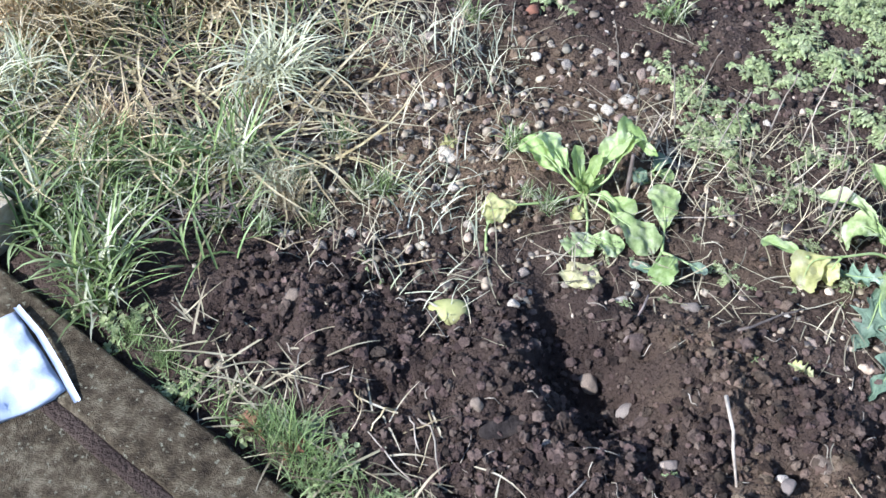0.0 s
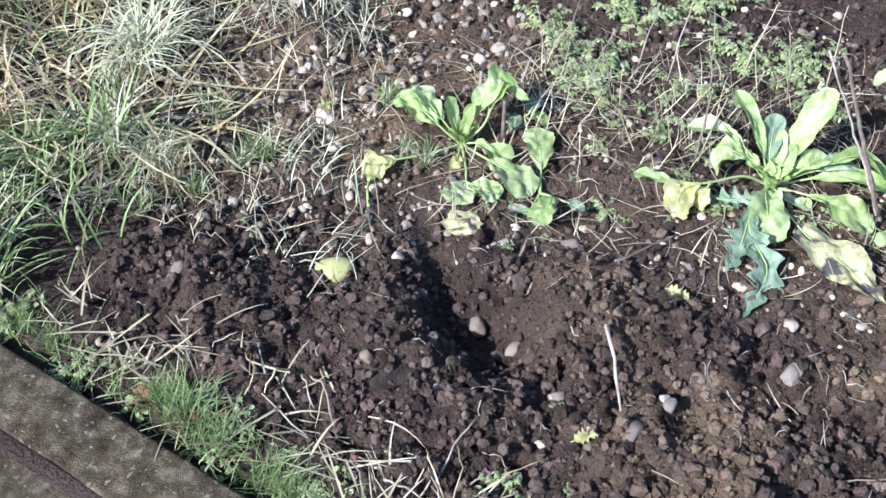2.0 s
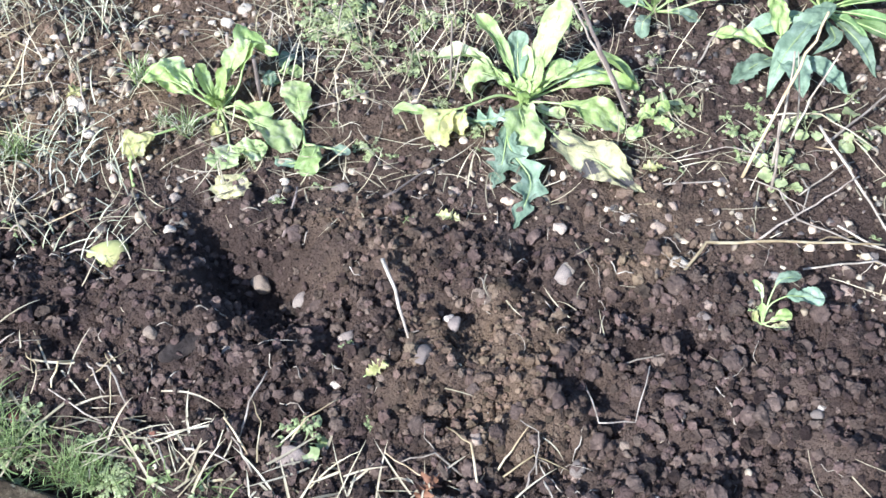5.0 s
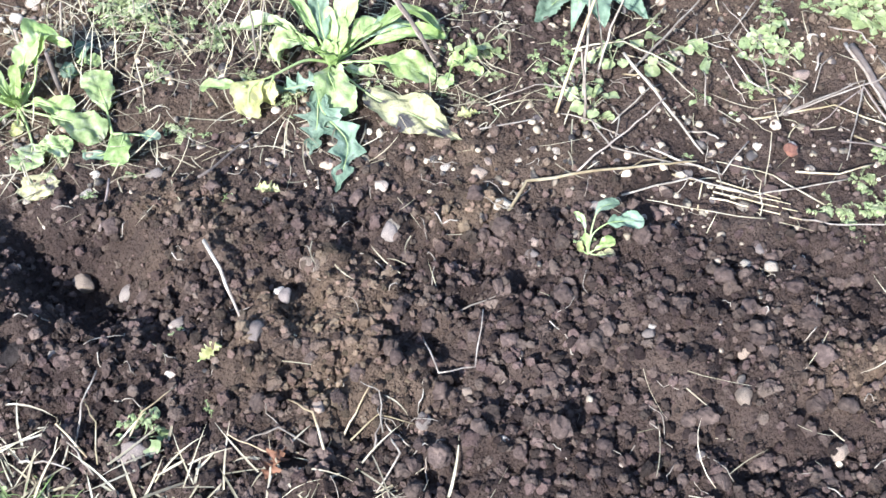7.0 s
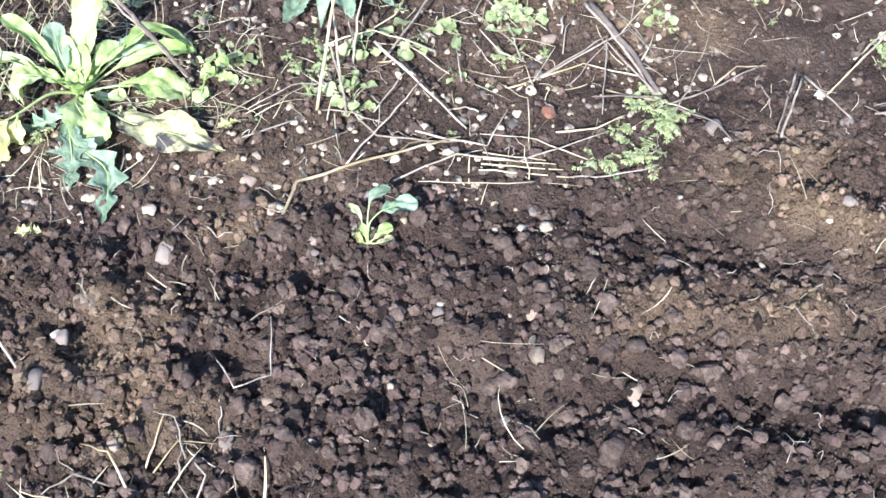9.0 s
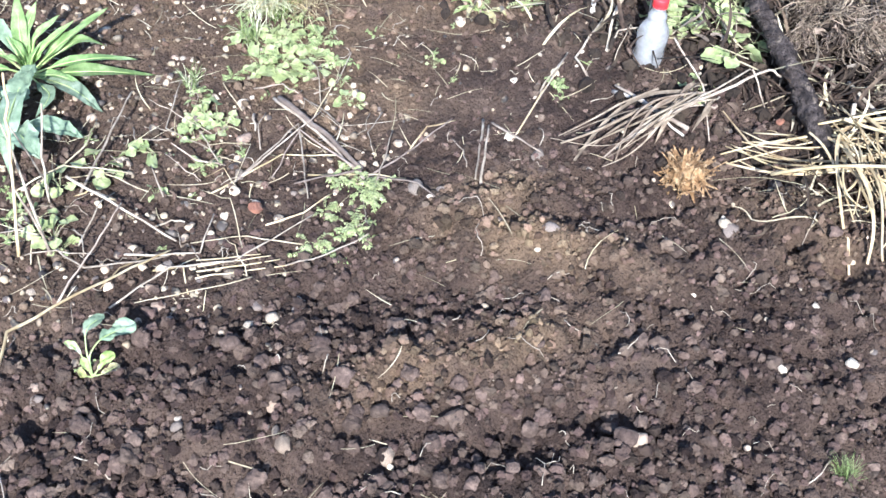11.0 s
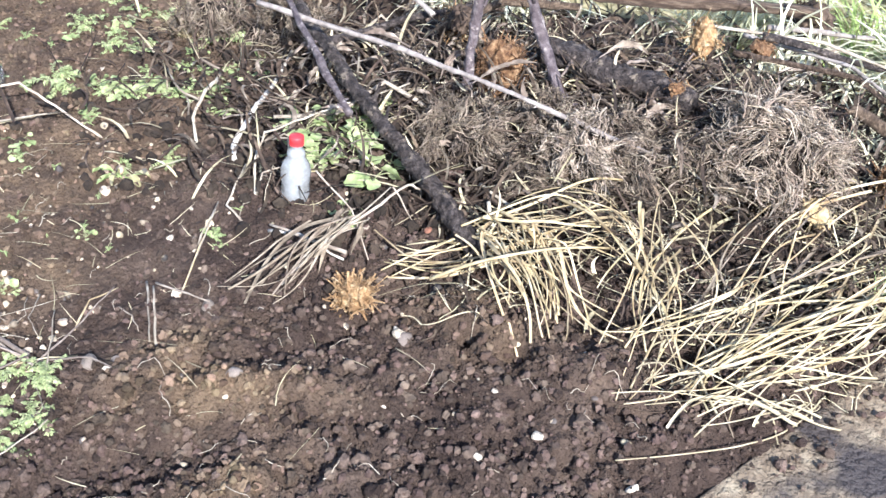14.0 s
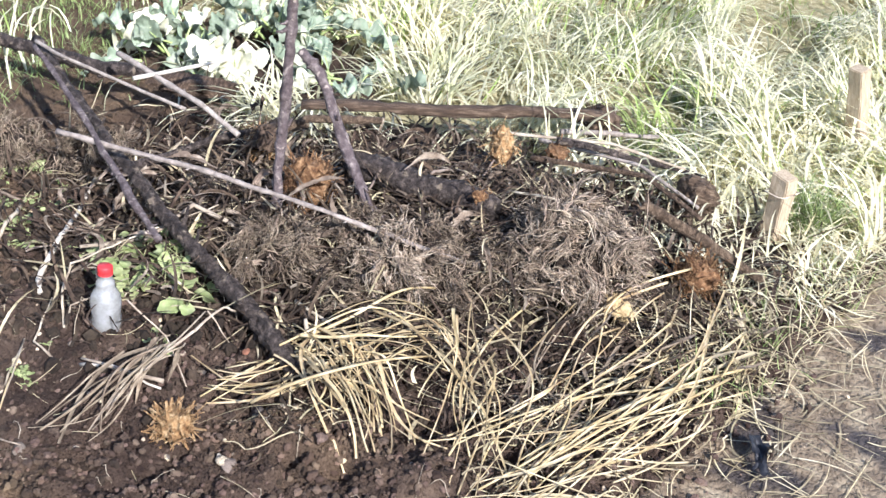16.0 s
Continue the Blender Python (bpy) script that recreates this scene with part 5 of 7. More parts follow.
for az, el, dr, L in ((200, 75, 150, 0.11), (170, 60, 120, 0.09), (250, 50, 110, 0.08), (120, 70, 140, 0.08), (300, 40, 90, 0.06)):
    leaf(withered, az, el, dr, 0.03, L * 0.7, 0.018, LEAF_ROT if az > 180 else LEAF_PALE, "lance", 0.8, 0.3, rng.normal() * 40, stalk_r=0.0016)
bundle = plant_at("withered_plant", 2.37, 0.925, "brown withered plant with limp hanging leaves by the bottle", "plant")
for k in range(8):
    leaf(bundle, 172 + rng.normal() * 20, rng.uniform(15, 45), rng.uniform(40, 100), 0.05, rng.uniform(0.08, 0.17), rng.uniform(0.006, 0.015), HANGING, "lance", 1.2, 0.5, rng.normal() * 50, base=(rng.normal() * 0.03, rng.normal() * 0.035, 0.0), stalk_r=0.002, stalk_mat=DRY_STALK)
pale_x, pale_y = scatter(55, 1.7, 2.75, 1.15, 1.95, lambda x, y: 0.3 + 0.7 * smooth(0.45, 0.6, fbm(x * 4, y * 4, 2, 24)))
for k in range(len(pale_x)):
    stone(pale_x[k], pale_y[k], rng.uniform(0.006, 0.012), ("white", "mixed", "tan")[k % 3], "pebbles in the soil", 0.0, name="pebble")


# ---- grass ----
def make_tuft(name, label, count, L, W, spread, material, el=(45, 88), droop=(30, 110), group="grass tufts", second=None):
    plant = thing(name, (0, 0, 0), label, "grass", group)
    a, b = Soup(), Soup()
    for soup, n in ((a, count if second is None else int(count * 0.65)), (b, 0 if second is None else int(count * 0.35))):
        if n:
            r, t = spread * np.sqrt(rng.random(n)), rng.uniform(0, 6.28, n)
            blades(soup, r * np.cos(t), r * np.sin(t), 0 * r, rng.uniform(*L, n), rng.uniform(*W, n), rng.uniform(0, 6.28, n), rng.uniform(*el, n), rng.uniform(*droop, n), rng.normal(size=n) * 0.5)
    tagged(a.ob("green_growth", material, plant), kind="stuff")
    if second is not None:
        tagged(b.ob("dry_growth", second, plant), kind="stuff")
    return plant


green_tufts = [make_tuft("grass_tuft", "fresh green grass tuft mixed with dry blades", 60, (0.06, 0.15), (0.003, 0.007), 0.04, GRASS, second=GRASS_PALE) for _ in range(4)]
fine_tufts = [make_tuft("grass_tuft", "fine bright green grass tuft by the path edge", 120, (0.05, 0.11), (0.0012, 0.0022), 0.035, GRASS, (50, 88), (20, 90)) for _ in range(2)]
pale_tufts = [make_tuft("grass_tuft", "pale bleached grass tuft drooping outward", 80, (0.12, 0.24), (0.003, 0.006), 0.05, GRASS_PALE, (62, 88), (90, 175)) for _ in range(2)]
for x, y, s in ((-0.37, 2.00, 0.95), (-0.35, 2.05, 0.9), (-0.80, 1.87, 0.9), (-0.86, 1.80, 0.9), (-0.28, 1.76, 0.5), (1.98, 1.82, 0.6), (2.06, 1.86, 0.6), (2.10, 1.82, 0.45)):
    put(pale_tufts, x, y, s)
hay_tufts = [make_tuft("grass_tuft", "tawny clump of dead bleached grass lying over", 130, (0.14, 0.30), (0.003, 0.006), 0.07, GOLD_STRAW, (30, 85), (40, 120)) for _ in range(2)]
for x, y, s in ((-0.83, 2.04, 0.9), (-0.75, 2.06, 0.8), (-0.90, 2.08, 1.0), (-0.63, 2.24, 1.1), (-0.54, 2.26, 1.0), (-0.70, 2.30, 1.1), (-0.95, 2.20, 1.1), (2.03, 1.84, 0.55), (2.08, 1.80, 0.5), (2.12, 1.86, 0.5), (2.98, 1.72, 0.5)):
    put(hay_tufts, x, y, s)
for x, y, s in ((-0.12, 1.245, 1.0), (-0.07, 1.205, 0.9), (0.02, 1.15, 0.8), (0.05, 1.14, 0.6), (-0.17, 1.27, 0.6), (1.75, 0.28, 0.45), (3.36, -0.44, 1.7), (3.42, -0.42, 1.7), (3.40, -0.50, 1.5), (-0.36, 1.37, 0.5), (-0.42, 1.4, 0.5)):
    put(fine_tufts, x, y, s)
for x, y, s in ((-0.36, 1.80, 0.5), (-0.6, 1.80, 0.7), (-0.25, 1.74, 0.4)):
    put(pale_tufts if rng.random() < 0.6 else hay_tufts, x, y, s)
tx, ty = scatter(20, -0.95, -0.30, 1.38, 1.82, lambda x, y: smooth(0.02, 0.05, beyond_edge(x, y)) * smooth(-0.42, -0.50, x - 0.45 * (y - 1.5)) * smooth(2.1, 1.7, y + 0.4 * x + 0.2))
for k in range(len(tx)):
    put(green_tufts, tx[k], ty[k], rng.uniform(0.7, 1.15))
for x, y, s in ((-0.25, 1.78, 0.6), (-0.20, 1.71, 0.55), (-0.32, 1.73, 0.6), (-0.14, 1.80, 0.5), (-0.36, 1.66, 0.6), (-0.28, 1.66, 0.5), (0.12, 1.98, 0.6), (0.16, 1.86, 0.35), (-0.1, 1.82, 0.7), (-0.2, 1.9, 0.7), (0.2, 1.83, 0.5), (-0.02, 2.36, 0.7), (1.72, 1.76, 0.5), (1.9, 1.78, 0.7), (2.0, 1.8, 0.6), (0.4, 2.45, 0.8)):
    put(green_tufts, x, y, s)


def strewn(name, count, x0, x1, y0, y1, weight, L, W, el, droop, material, label, category="grass", lift=0.01, folded=True, flow=0.0, curl=0.7):
    s = Soup()
    x, y = scatter(count, x0, x1, y0, y1, weight)
    z = np.where(beyond_edge(x, y) < 0.02, 0.004, height(x, y))
    n = len(x)
    blades(s, x, y, z + lift * rng.random(n), rng.uniform(*L, n), rng.uniform(*W, n), flow * 14 * fbm(x * 2.2, y * 2.2, 2, 33) + rng.uniform(0, 6.28, n) * (1 - 0.75 * flow), rng.uniform(*el, n), rng.uniform(*droop, n), rng.normal(size=n) * curl, folded=folded)
    return tagged(s.ob(name, material), label, category, kind="stuff")


strewn("matted_dry_grass", 3000, -1.9, -0.2, 1.6, 3.2, lambda x, y: left_turf(x, y) * smooth(1.62, 1.85, y), (0.12, 0.30), (0.003, 0.007), (0, 24), (0, 40), GOLD_STRAW, "matted dry straw-coloured grass lying over the turf", lift=0.03)
strewn("brown_dead_grass", 3800, -1.9, -0.3, 1.6, 3.2, left_turf, (0.06, 0.2), (0.002, 0.006), (0, 22), (0, 30), TWIG, "flattened brown dead grass on the ground", lift=0.015)
strewn("green_turf", 520, -1.9, -0.2, 1.35, 3.2, lambda x, y: left_turf(x, y) * (0.04 + 0.96 * smooth(0.5, 0.62, fbm(x * 4, y * 4, 2, 77) + 0.3 * smooth(1.85, 1.6, y) - 0.05)), (0.06, 0.15), (0.003, 0.006), (30, 88), (20, 110), GRASS, "green grass blades growing through the dead turf")


strewn("dead_grass_fringe", 300, -0.42, 0.32, 1.5, 2.3, lambda x, y: smooth(0.36, 0.5, beyond_edge(x, y) + 0.1 * fbm(x * 6, y * 6, 2, 50)) * smooth(0.22, -0.12, x) * smooth(0.4, 0.58, fbm(x * 5, y * 5, 2, 51)), (0.05, 0.15), (0.0012, 0.0026), (5, 70), (10, 90), STRAW, "pale dead grass and stems at the edge of the turf")
strewn("green_fringe", 300, -0.42, 0.10, 1.5, 2.3, lambda x, y: smooth(0.36, 0.5, beyond_edge(x, y) + 0.1 * fbm(x * 6, y * 6, 2, 50)) * smooth(0.45, -0.1, x) * smooth(0.45, 0.6, fbm(x * 6, y * 6, 2, 55)), (0.03, 0.10), (0.0015, 0.0035), (20, 85), (10, 90), GRASS_PALE, "pale green grass sprouting among the pebbles")
strewn("standing_litter", 240, 0.34, 1.2, 1.80, 2.2, lambda x, y: smooth(1.80, 1.9, y) * (0.2 + 0.8 * smooth(0.45, 0.6, fbm(x * 6, y * 6, 2, 47))), (0.05, 0.15), (0.0012, 0.0028), (15, 80), (5, 60), STRAW, "pale dry stems standing and leaning between the chard plants", "straw")
strewn("chard_litter", 420, 0.25, 1.25, 1.60, 2.15, lambda x, y: 0.3 + 0.7 * smooth(0.45, 0.6, fbm(x * 5, y * 5, 2, 46)), (0.03, 0.12), (0.001, 0.003), (0, 30), (0, 50), STRAW, "pale straw litter between the chard plants", "straw")
strewn("bed_straw_bits", 620, -0.25, 2.45, 0.5, 2.4, lambda x, y: smooth(0.05, 0.12, beyond_edge(x, y)) * (1 - 0.75 * dug(x, y)), (0.02, 0.11), (0.001, 0.0028), (0, 25), (0, 40), STRAW, "loose straw bits strewn over the bed", "straw")
strewn("edge_dead_grass", 270, -0.35, 0.75, 0.9, 1.45, lambda x, y: smooth(0.03, 0.06, beyond_edge(x, y)) * smooth(0.26, 0.1, beyond_edge(x, y)), (0.04, 0.12), (0.002, 0.0045), (2, 35), (5, 60), STRAW, "dead pale grass along the path edge", curl=0.3)
strewn("edge_green", 420, -0.6, 0.25, 1.0, 1.5, lambda x, y: smooth(0.0, 0.02, beyond_edge(x, y)) * smooth(0.12, 0.05, beyond_edge(x, y)), (0.02, 0.06), (0.0012, 0.0026), (20, 85), (10, 90), GRASS, "short green grass at the path edge")


# ---- dry stalks and twigs ----
def stalk(points, r, material=DRY_STALK, label="pale dry plant stalk lying across the soil", name="dry_stalk", taper=0.6, group="dry stalks on the bed", category="stalk"):
    """A bent stem through points (x, y, metres above the soil)."""
    p = [Vector((x, y, up(x, y) + dz)) for x, y, dz in points]
    out = []
    for a, b in zip(p[:-1], p[1:]):
        n = max(3, int((b - a).length / 0.025))
        for k in range(n):
            q = a.lerp(b, k / n)
            out.append(q + Vector(rng.normal(size=3) * 0.0012))
    out.append(p[-1])
    out = np.array([q[:] for q in out])
    mid = out.mean(0)
    s = Soup()
    tube(s, out - mid, np.linspace(r, r * taper, len(out)), 6, 0.25, rng)
    ob = s.ob(name, material)
    ob.location = mid
    return tagged(ob, label, category, group)


for points, r in (
        (((2.018, 1.903, 0.0), (2.109, 1.942, 0.1), (2.24, 1.882, 0.14)), 0.0024),
        (((2.07, 1.902, 0.0), (2.141, 1.925, 0.06), (2.29, 1.856, 0.05), (2.476, 1.755, 0.01)), 0.0022),
        (((2.099, 1.832, 0.0), (2.148, 1.928, 0.08), (2.154, 1.981, 0.12)), 0.0018),
        (((1.797, 1.592, 0.01), (1.775, 1.445, 0.02), (1.733, 1.27, 0.01)), 0.0042),
        (((1.515, 1.454, 0.01), (1.681, 1.445, 0.02), (1.754, 1.353, 0.01)), 0.002),
        (((1.725, 1.571, 0.02), (1.7, 1.54, 0.01)), 0.003),
        (((2.031, 1.226, 0.01), (1.864, 1.107, 0.01)), 0.0026),
        (((2.266, 1.207, 0.03), (2.129, 1.169, 0.02), (2.044, 1.15, 0.005)), 0.0022),
        (((1.856, 1.272, 0.005), (1.921, 1.281, 0.02), (1.985, 1.262, 0.01)), 0.0022),
        (((1.678, 1.369, 0.01), (1.757, 1.256, 0.015), (1.79, 1.216, 0.01)), 0.002),
        (((1.524, 1.315, 0.01), (1.584, 1.276, 0.02), (1.669, 1.289, 0.01)), 0.002)):
    stalk(points, r, GOLD_STRAW if r < 0.0023 else DRY_STALK, "pale dry stem fallen across the weedy bed")
stalk(((0.983, 1.354, 0.0), (1.063, 1.428, 0.03), (1.212, 1.404, 0.03), (1.367, 1.387, 0.015)), 0.0032, GOLD_STRAW, "long golden straw stem with a kink")
for pts, r in ((((1.352, 1.632, 0.01), (1.578, 1.759, 0.06)), 0.0028), (((1.341, 1.647, 0.05), (1.392, 1.405, 0.01)), 0.003), (((1.156, 1.431, 0.01), (1.371, 1.526, 0.04)), 0.0022),
               (((1.31, 1.445, 0.01), (1.349, 1.391, 0.015), (1.403, 1.353, 0.01), (1.479, 1.403, 0.02)), 0.0022), (((1.212, 1.358, 0.01), (1.334, 1.349, 0.02), (1.426, 1.29, 0.015), (1.597, 1.266, 0.02)), 0.002),
               (((1.528, 1.448, 0.01), (1.682, 1.457, 0.03), (1.804, 1.463, 0.03)), 0.0024), (((1.233, 1.675, 0.01), (1.236, 1.459, 0.02), (1.361, 1.384, 0.01)), 0.0024),
               (((1.521, 1.451, 0.0), (1.742, 1.456, 0.05), (1.627, 1.312, 0.01)), 0.0022), (((2.032, 1.206, 0.01), (2.007, 1.065, 0.01)), 0.0026), (((1.870, 1.100, 0.0), (2.004, 1.191, 0.03)), 0.003),
               (((2.024, 1.149, 0.0), (2.129, 1.168, 0.02), (2.285, 1.214, 0.03)), 0.002), (((0.518, 1.44, 0.02), (0.538, 1.298, 0.01)), 0.0034), (((0.40, 1.848, 0.01), (0.546, 1.885, 0.015)), 0.0016),
               (((0.859, 1.22, 0.0), (0.949, 1.228, 0.008)), 0.0016), (((1.021, 1.583, 0.004), (1.141, 1.579, 0.008)), 0.002), (((0.80, 1.206, 0.0), (0.793, 1.099, 0.02), (0.854, 1.107, 0.01), (0.898, 1.194, 0.03)), 0.0015)):
    stalk(pts, r)
for dx in (0, 0.012, 0.02, 0.03):
    stalk(((1.355 + dx, 1.308 + dx, 0.01), (1.501 - dx, 1.221 + dx * 1.6, 0.012)), 0.0016, GOLD_STRAW, "thin golden straw lying on the soil")
for pts, r in ((((1.98, 1.88, 0.0), (2.12, 1.96, 0.08), (2.28, 1.95, 0.11), (2.42, 1.82, 0.10), (2.44, 1.60, 0.0)), 0.004), (((2.02, 1.88, 0.0), (2.16, 1.93, 0.05), (2.30, 1.84, 0.06), (2.44, 1.74, 0.04)), 0.0035), (((2.02, 1.80, 0.0), (2.04, 1.86, 0.13)), 0.003), (((2.06, 1.84, 0.0), (2.03, 1.88, 0.12)), 0.0028),
               (((2.78, 1.50, 0.02), (2.66, 1.47, 0.04), (2.58, 1.46, 0.02), (2.53, 1.42, 0.01)), 0.006), (((2.64, 1.47, 0.03), (2.62, 1.52, 0.06), (2.70, 1.60, 0.05)), 0.0035), (((2.26, 1.12, 0.0), (2.30, 1.20, 0.02), (2.42, 1.22, 0.03)), 0.003)):
    stalk(pts, r)
stalk(((1.796, 1.572, 0.02), (1.778, 1.43, 0.025), (1.751, 1.295, 0.01)), 0.0065, TWIG, "grey brown twig with side shoots on the soil", "twig", 0.8, "twigs on the bed", "twig")
for pts in (((1.743, 1.286, 0.01), (1.728, 1.44, 0.05), (1.628, 1.412, 0.01)), ((1.745, 1.273, 0.01), (1.838, 1.257, 0.03), (1.969, 1.256, 0.03)), ((1.747, 1.276, 0.01), (1.771, 1.167, 0.02), (1.763, 1.118, 0.01)), ((1.751, 1.29, 0.01), (1.62, 1.34, 0.03))):
    stalk(pts, 0.0024, TWIG, "thin dry twig shoot", "twig", 0.5, "twigs on the bed", "twig")
for pts, r in ((((0.535, 1.582, 0.02), (0.653, 1.681, 0.015)), 0.0026), (((0.36, 1.546, 0.01), (0.391, 1.65, 0.03)), 0.003)):
    stalk(pts, r, TWIG, "dark thin twig stuck in the soil", "twig", 0.6, "twigs on the bed", "twig")
stalk(((1.025, 1.769, 0.0), (0.982, 1.768, 0.08), (0.860, 1.785, 0.34)), 0.0045, TWIG, "tall brown dry stem standing beside the chard", "dry_stalk", 0.7, "dry stalks standing", "stalk")
stalk(((1.023, 1.767, 0.0), (0.971, 1.795, 0.10), (0.850, 1.831, 0.32)), 0.0026, DRY_STALK, "thin pale dry stem leaning beside the chard", "dry_stalk", 0.7, "dry stalks standing", "stalk")
stalk(((1.184, 1.590, 0.0), (1.232, 1.627, 0.10), (1.295, 1.671, 0.30)), 0.0032, GOLD_STRAW, "tall golden dry stem leaning over the weeds", "dry_stalk", 0.7, "dry stalks standing", "stalk")
stalk(((0.344, 1.905, 0.0), (0.336, 1.909, 0.10)), 0.005, TWIG, "short brown dry stem standing behind the chard", "dry_stalk", 0.8, "dry stalks standing", "stalk")
for x, y, hx, hy, hz, r in ((1.245, 1.60, 0.03, 0.10, 0.20, 0.003), (1.30, 1.66, 0.05, 0.02, 0.19, 0.0025), (1.315, 1.67, -0.02, 0.05, 0.17, 0.002), (0.70, 1.88, 0.0, 0.02, 0.16, 0.003), (0.705, 1.885, 0.03, 0.03, 0.13, 0.0022), (0.42, 2.1, -0.03, 0.03, 0.14, 0.002), (0.36, 1.99, 0.02, 0.01, 0.12, 0.003),
                            (1.23, 1.55, -0.02, 0.02, 0.16, 0.003), (1.20, 1.90, 0.02, -0.02, 0.12, 0.0025), (0.29, 1.98, 0.0, 0.01, 0.10, 0.0055), (0.02, 1.90, 0.0, 0.02, 0.10, 0.002), (0.60, 2.12, 0.02, 0.02, 0.15, 0.002), (0.90, 2.08, -0.03, 0.03, 0.15, 0.002), (-0.27, 1.80, 0.02, 0.03, 0.14, 0.002), (0.50, 2.05, 0.03, 0.0, 0.17, 0.0018), (0.55, 2.02, -0.04, 0.02, 0.14, 0.0016), (0.66, 2.10, 0.02, 0.03, 0.18, 0.0018), (0.74, 2.05, -0.03, 0.0, 0.15, 0.0018), (0.82, 2.15, 0.03, 0.02, 0.16, 0.002), (0.98, 2.12, 0.0, 0.04, 0.17, 0.0018), (1.08, 2.02, 0.05, 0.0, 0.14, 0.0016), (0.46, 2.2, 0.02, -0.02, 0.15, 0.0018), (0.30, 2.25, -0.03, 0.02, 0.12, 0.0016)):
    stalk(((x, y, 0), (x + hx * 0.4, y + hy * 0.4, hz * 0.55), (x + hx, y + hy, hz)), r, DRY_STALK, "pale dry stem standing upright in the weeds", "dry_stalk", 0.6, "dry stalks standing", "stalk")
for k in range(46):      # pulled roots and dead grass stems round the dug strip
    cx, cy, rr = ((0.02, 1.33, 0.13), (-0.12, 1.62, 0.14), (0.24, 1.13, 0.08), (0.62, 1.04, 0.07), (1.4, 1.5, 0.2))[k % 5]
    x, y, a = cx + rng.normal() * rr * 0.6, cy + rng.normal() * rr * 0.35, rng.uniform(0, 6.28)
    L = rng.uniform(0.05, 0.13)
    b = a + rng.normal() * 0.7
    stalk(((x, y, 0.004), (x + math.cos(a) * L * 0.5, y + math.sin(a) * L * 0.5, rng.uniform(0.01, 0.04)), (x + math.cos(a) * L * 0.5 + math.cos(b) * L * 0.5, y + math.sin(a) * L * 0.5 + math.sin(b) * L * 0.5, rng.uniform(0.004, 0.03))), rng.uniform(0.0011, 0.0024), GOLD_STRAW if k % 2 else DRY_STALK, "dead pale grass stem pulled up with its root")
for k in range(34):
    x, y = rng.uniform(1.15, 1.95), rng.uniform(1.2, 1.75)
    a, L = rng.uniform(0, 6.28), rng.uniform(0.08, 0.24)
    b = a + rng.normal() * 0.6
    stalk(((x, y, 0.004), (x + math.cos(a) * L * 0.5, y + math.sin(a) * L * 0.5, rng.uniform(0.01, 0.05)), (x + math.cos(a) * L * 0.5 + math.cos(b) * L * 0.5, y + math.sin(a) * L * 0.5 + math.sin(b) * L * 0.5, rng.uniform(0.004, 0.05))), rng.uniform(0.0009, 0.0019), DRY_STALK if k % 3 else STRAW, "thin dry weed stem lying on the bed")
fine_roots = Soup()
for k in range(420):
    x, y = rng.uniform(-0.2, 2.3), rng.uniform(0.2, 2.3)
    if beyond_edge(x, y) < 0.05:
        continue
    a, n, L = rng.uniform(0, 6.28), 7, rng.uniform(0.02, 0.09)
    d = a + np.cumsum(rng.normal(size=n) * 0.5)
    p = np.cumsum(np.stack([np.cos(d), np.sin(d), 0 * d], -1) * L / n, 0) + (x, y, 0)
    p[:, 2] = height(p[:, 0], p[:, 1]) + 0.004 + 0.012 * np.abs(np.sin(np.linspace(0, 3, n))) * rng.random()
    tube(fine_roots, p, rng.uniform(0.0005, 0.0013), 3)
tagged(fine_roots.ob("fine_roots", DRY_STALK), "fine pale roots and straw bits strewn over the soil", "roots", kind="stuff")

DEAD_LEAF = mat("dead_leaf", [(0.16, 0.07, 0.035), (0.28, 0.14, 0.07)], 30, 0.7, 0.3, 90)
for x, y in ((-0.16, 1.25), (-0.10, 1.27), (0.55, 1.06)):
    dl = thing("fallen_leaf", (x, y, up(x, y) + 0.012), "curled orange brown fallen leaf on the soil", "leaf", "fallen leaves")
    leaf(dl, rng.uniform(0, 360), 15, 30, 0.01, 0.05, 0.035, DEAD_LEAF, "lobed", 0.6, 0.4, stalk_r=0.001, stalk_mat=DEAD_LEAF)
for x, y in ((0.46, 1.235), (0.02, 1.97), (0.62, 1.55), (1.05, 1.62)):
    dl = thing("fallen_leaf", (x, y, up(x, y) + 0.01), "small yellow green fallen leaf on the soil", "leaf", "fallen leaves")
    leaf(dl, rng.uniform(0, 360), 15, 30, 0.005, 0.04, 0.03, LEAF_YELLOW, "lobed", 0.4, 0.3, stalk_r=0.001)


# ---- the compost heap ----
BARK_DARK = mat("wet_dark_bark", [(0.014, 0.010, 0.008), (0.060, 0.045, 0.037), (0.21, 0.165, 0.135)], 55, 0.7, 1.0, 150, 12, stretch=(1, 1, 1), spots=((0.30, 0.235, 0.165), 34, 0.60), crumb=90)
BARK_PURPLE = mat("weathered_stalk", [(0.07, 0.05, 0.05), (0.15, 0.115, 0.11), (0.32, 0.265, 0.24)], 55, 0.75, 1.0, 160, vary=0.15, spots=((0.46, 0.38, 0.32), 60, 0.60))
WOOD_BROWN = mat("old_brown_board", [(0.035, 0.022, 0.014), (0.12, 0.078, 0.048), (0.30, 0.215, 0.14)], 20, 0.75, 0.9, 80, stretch=(0.8, 6, 6), vary=0.2)
ROT_PALE = mat("pale_rotten_wood", [(0.19, 0.088, 0.036), (0.46, 0.275, 0.118), (0.74, 0.55, 0.31)], 70, 0.9, 1.0, 140, vary=0.15)
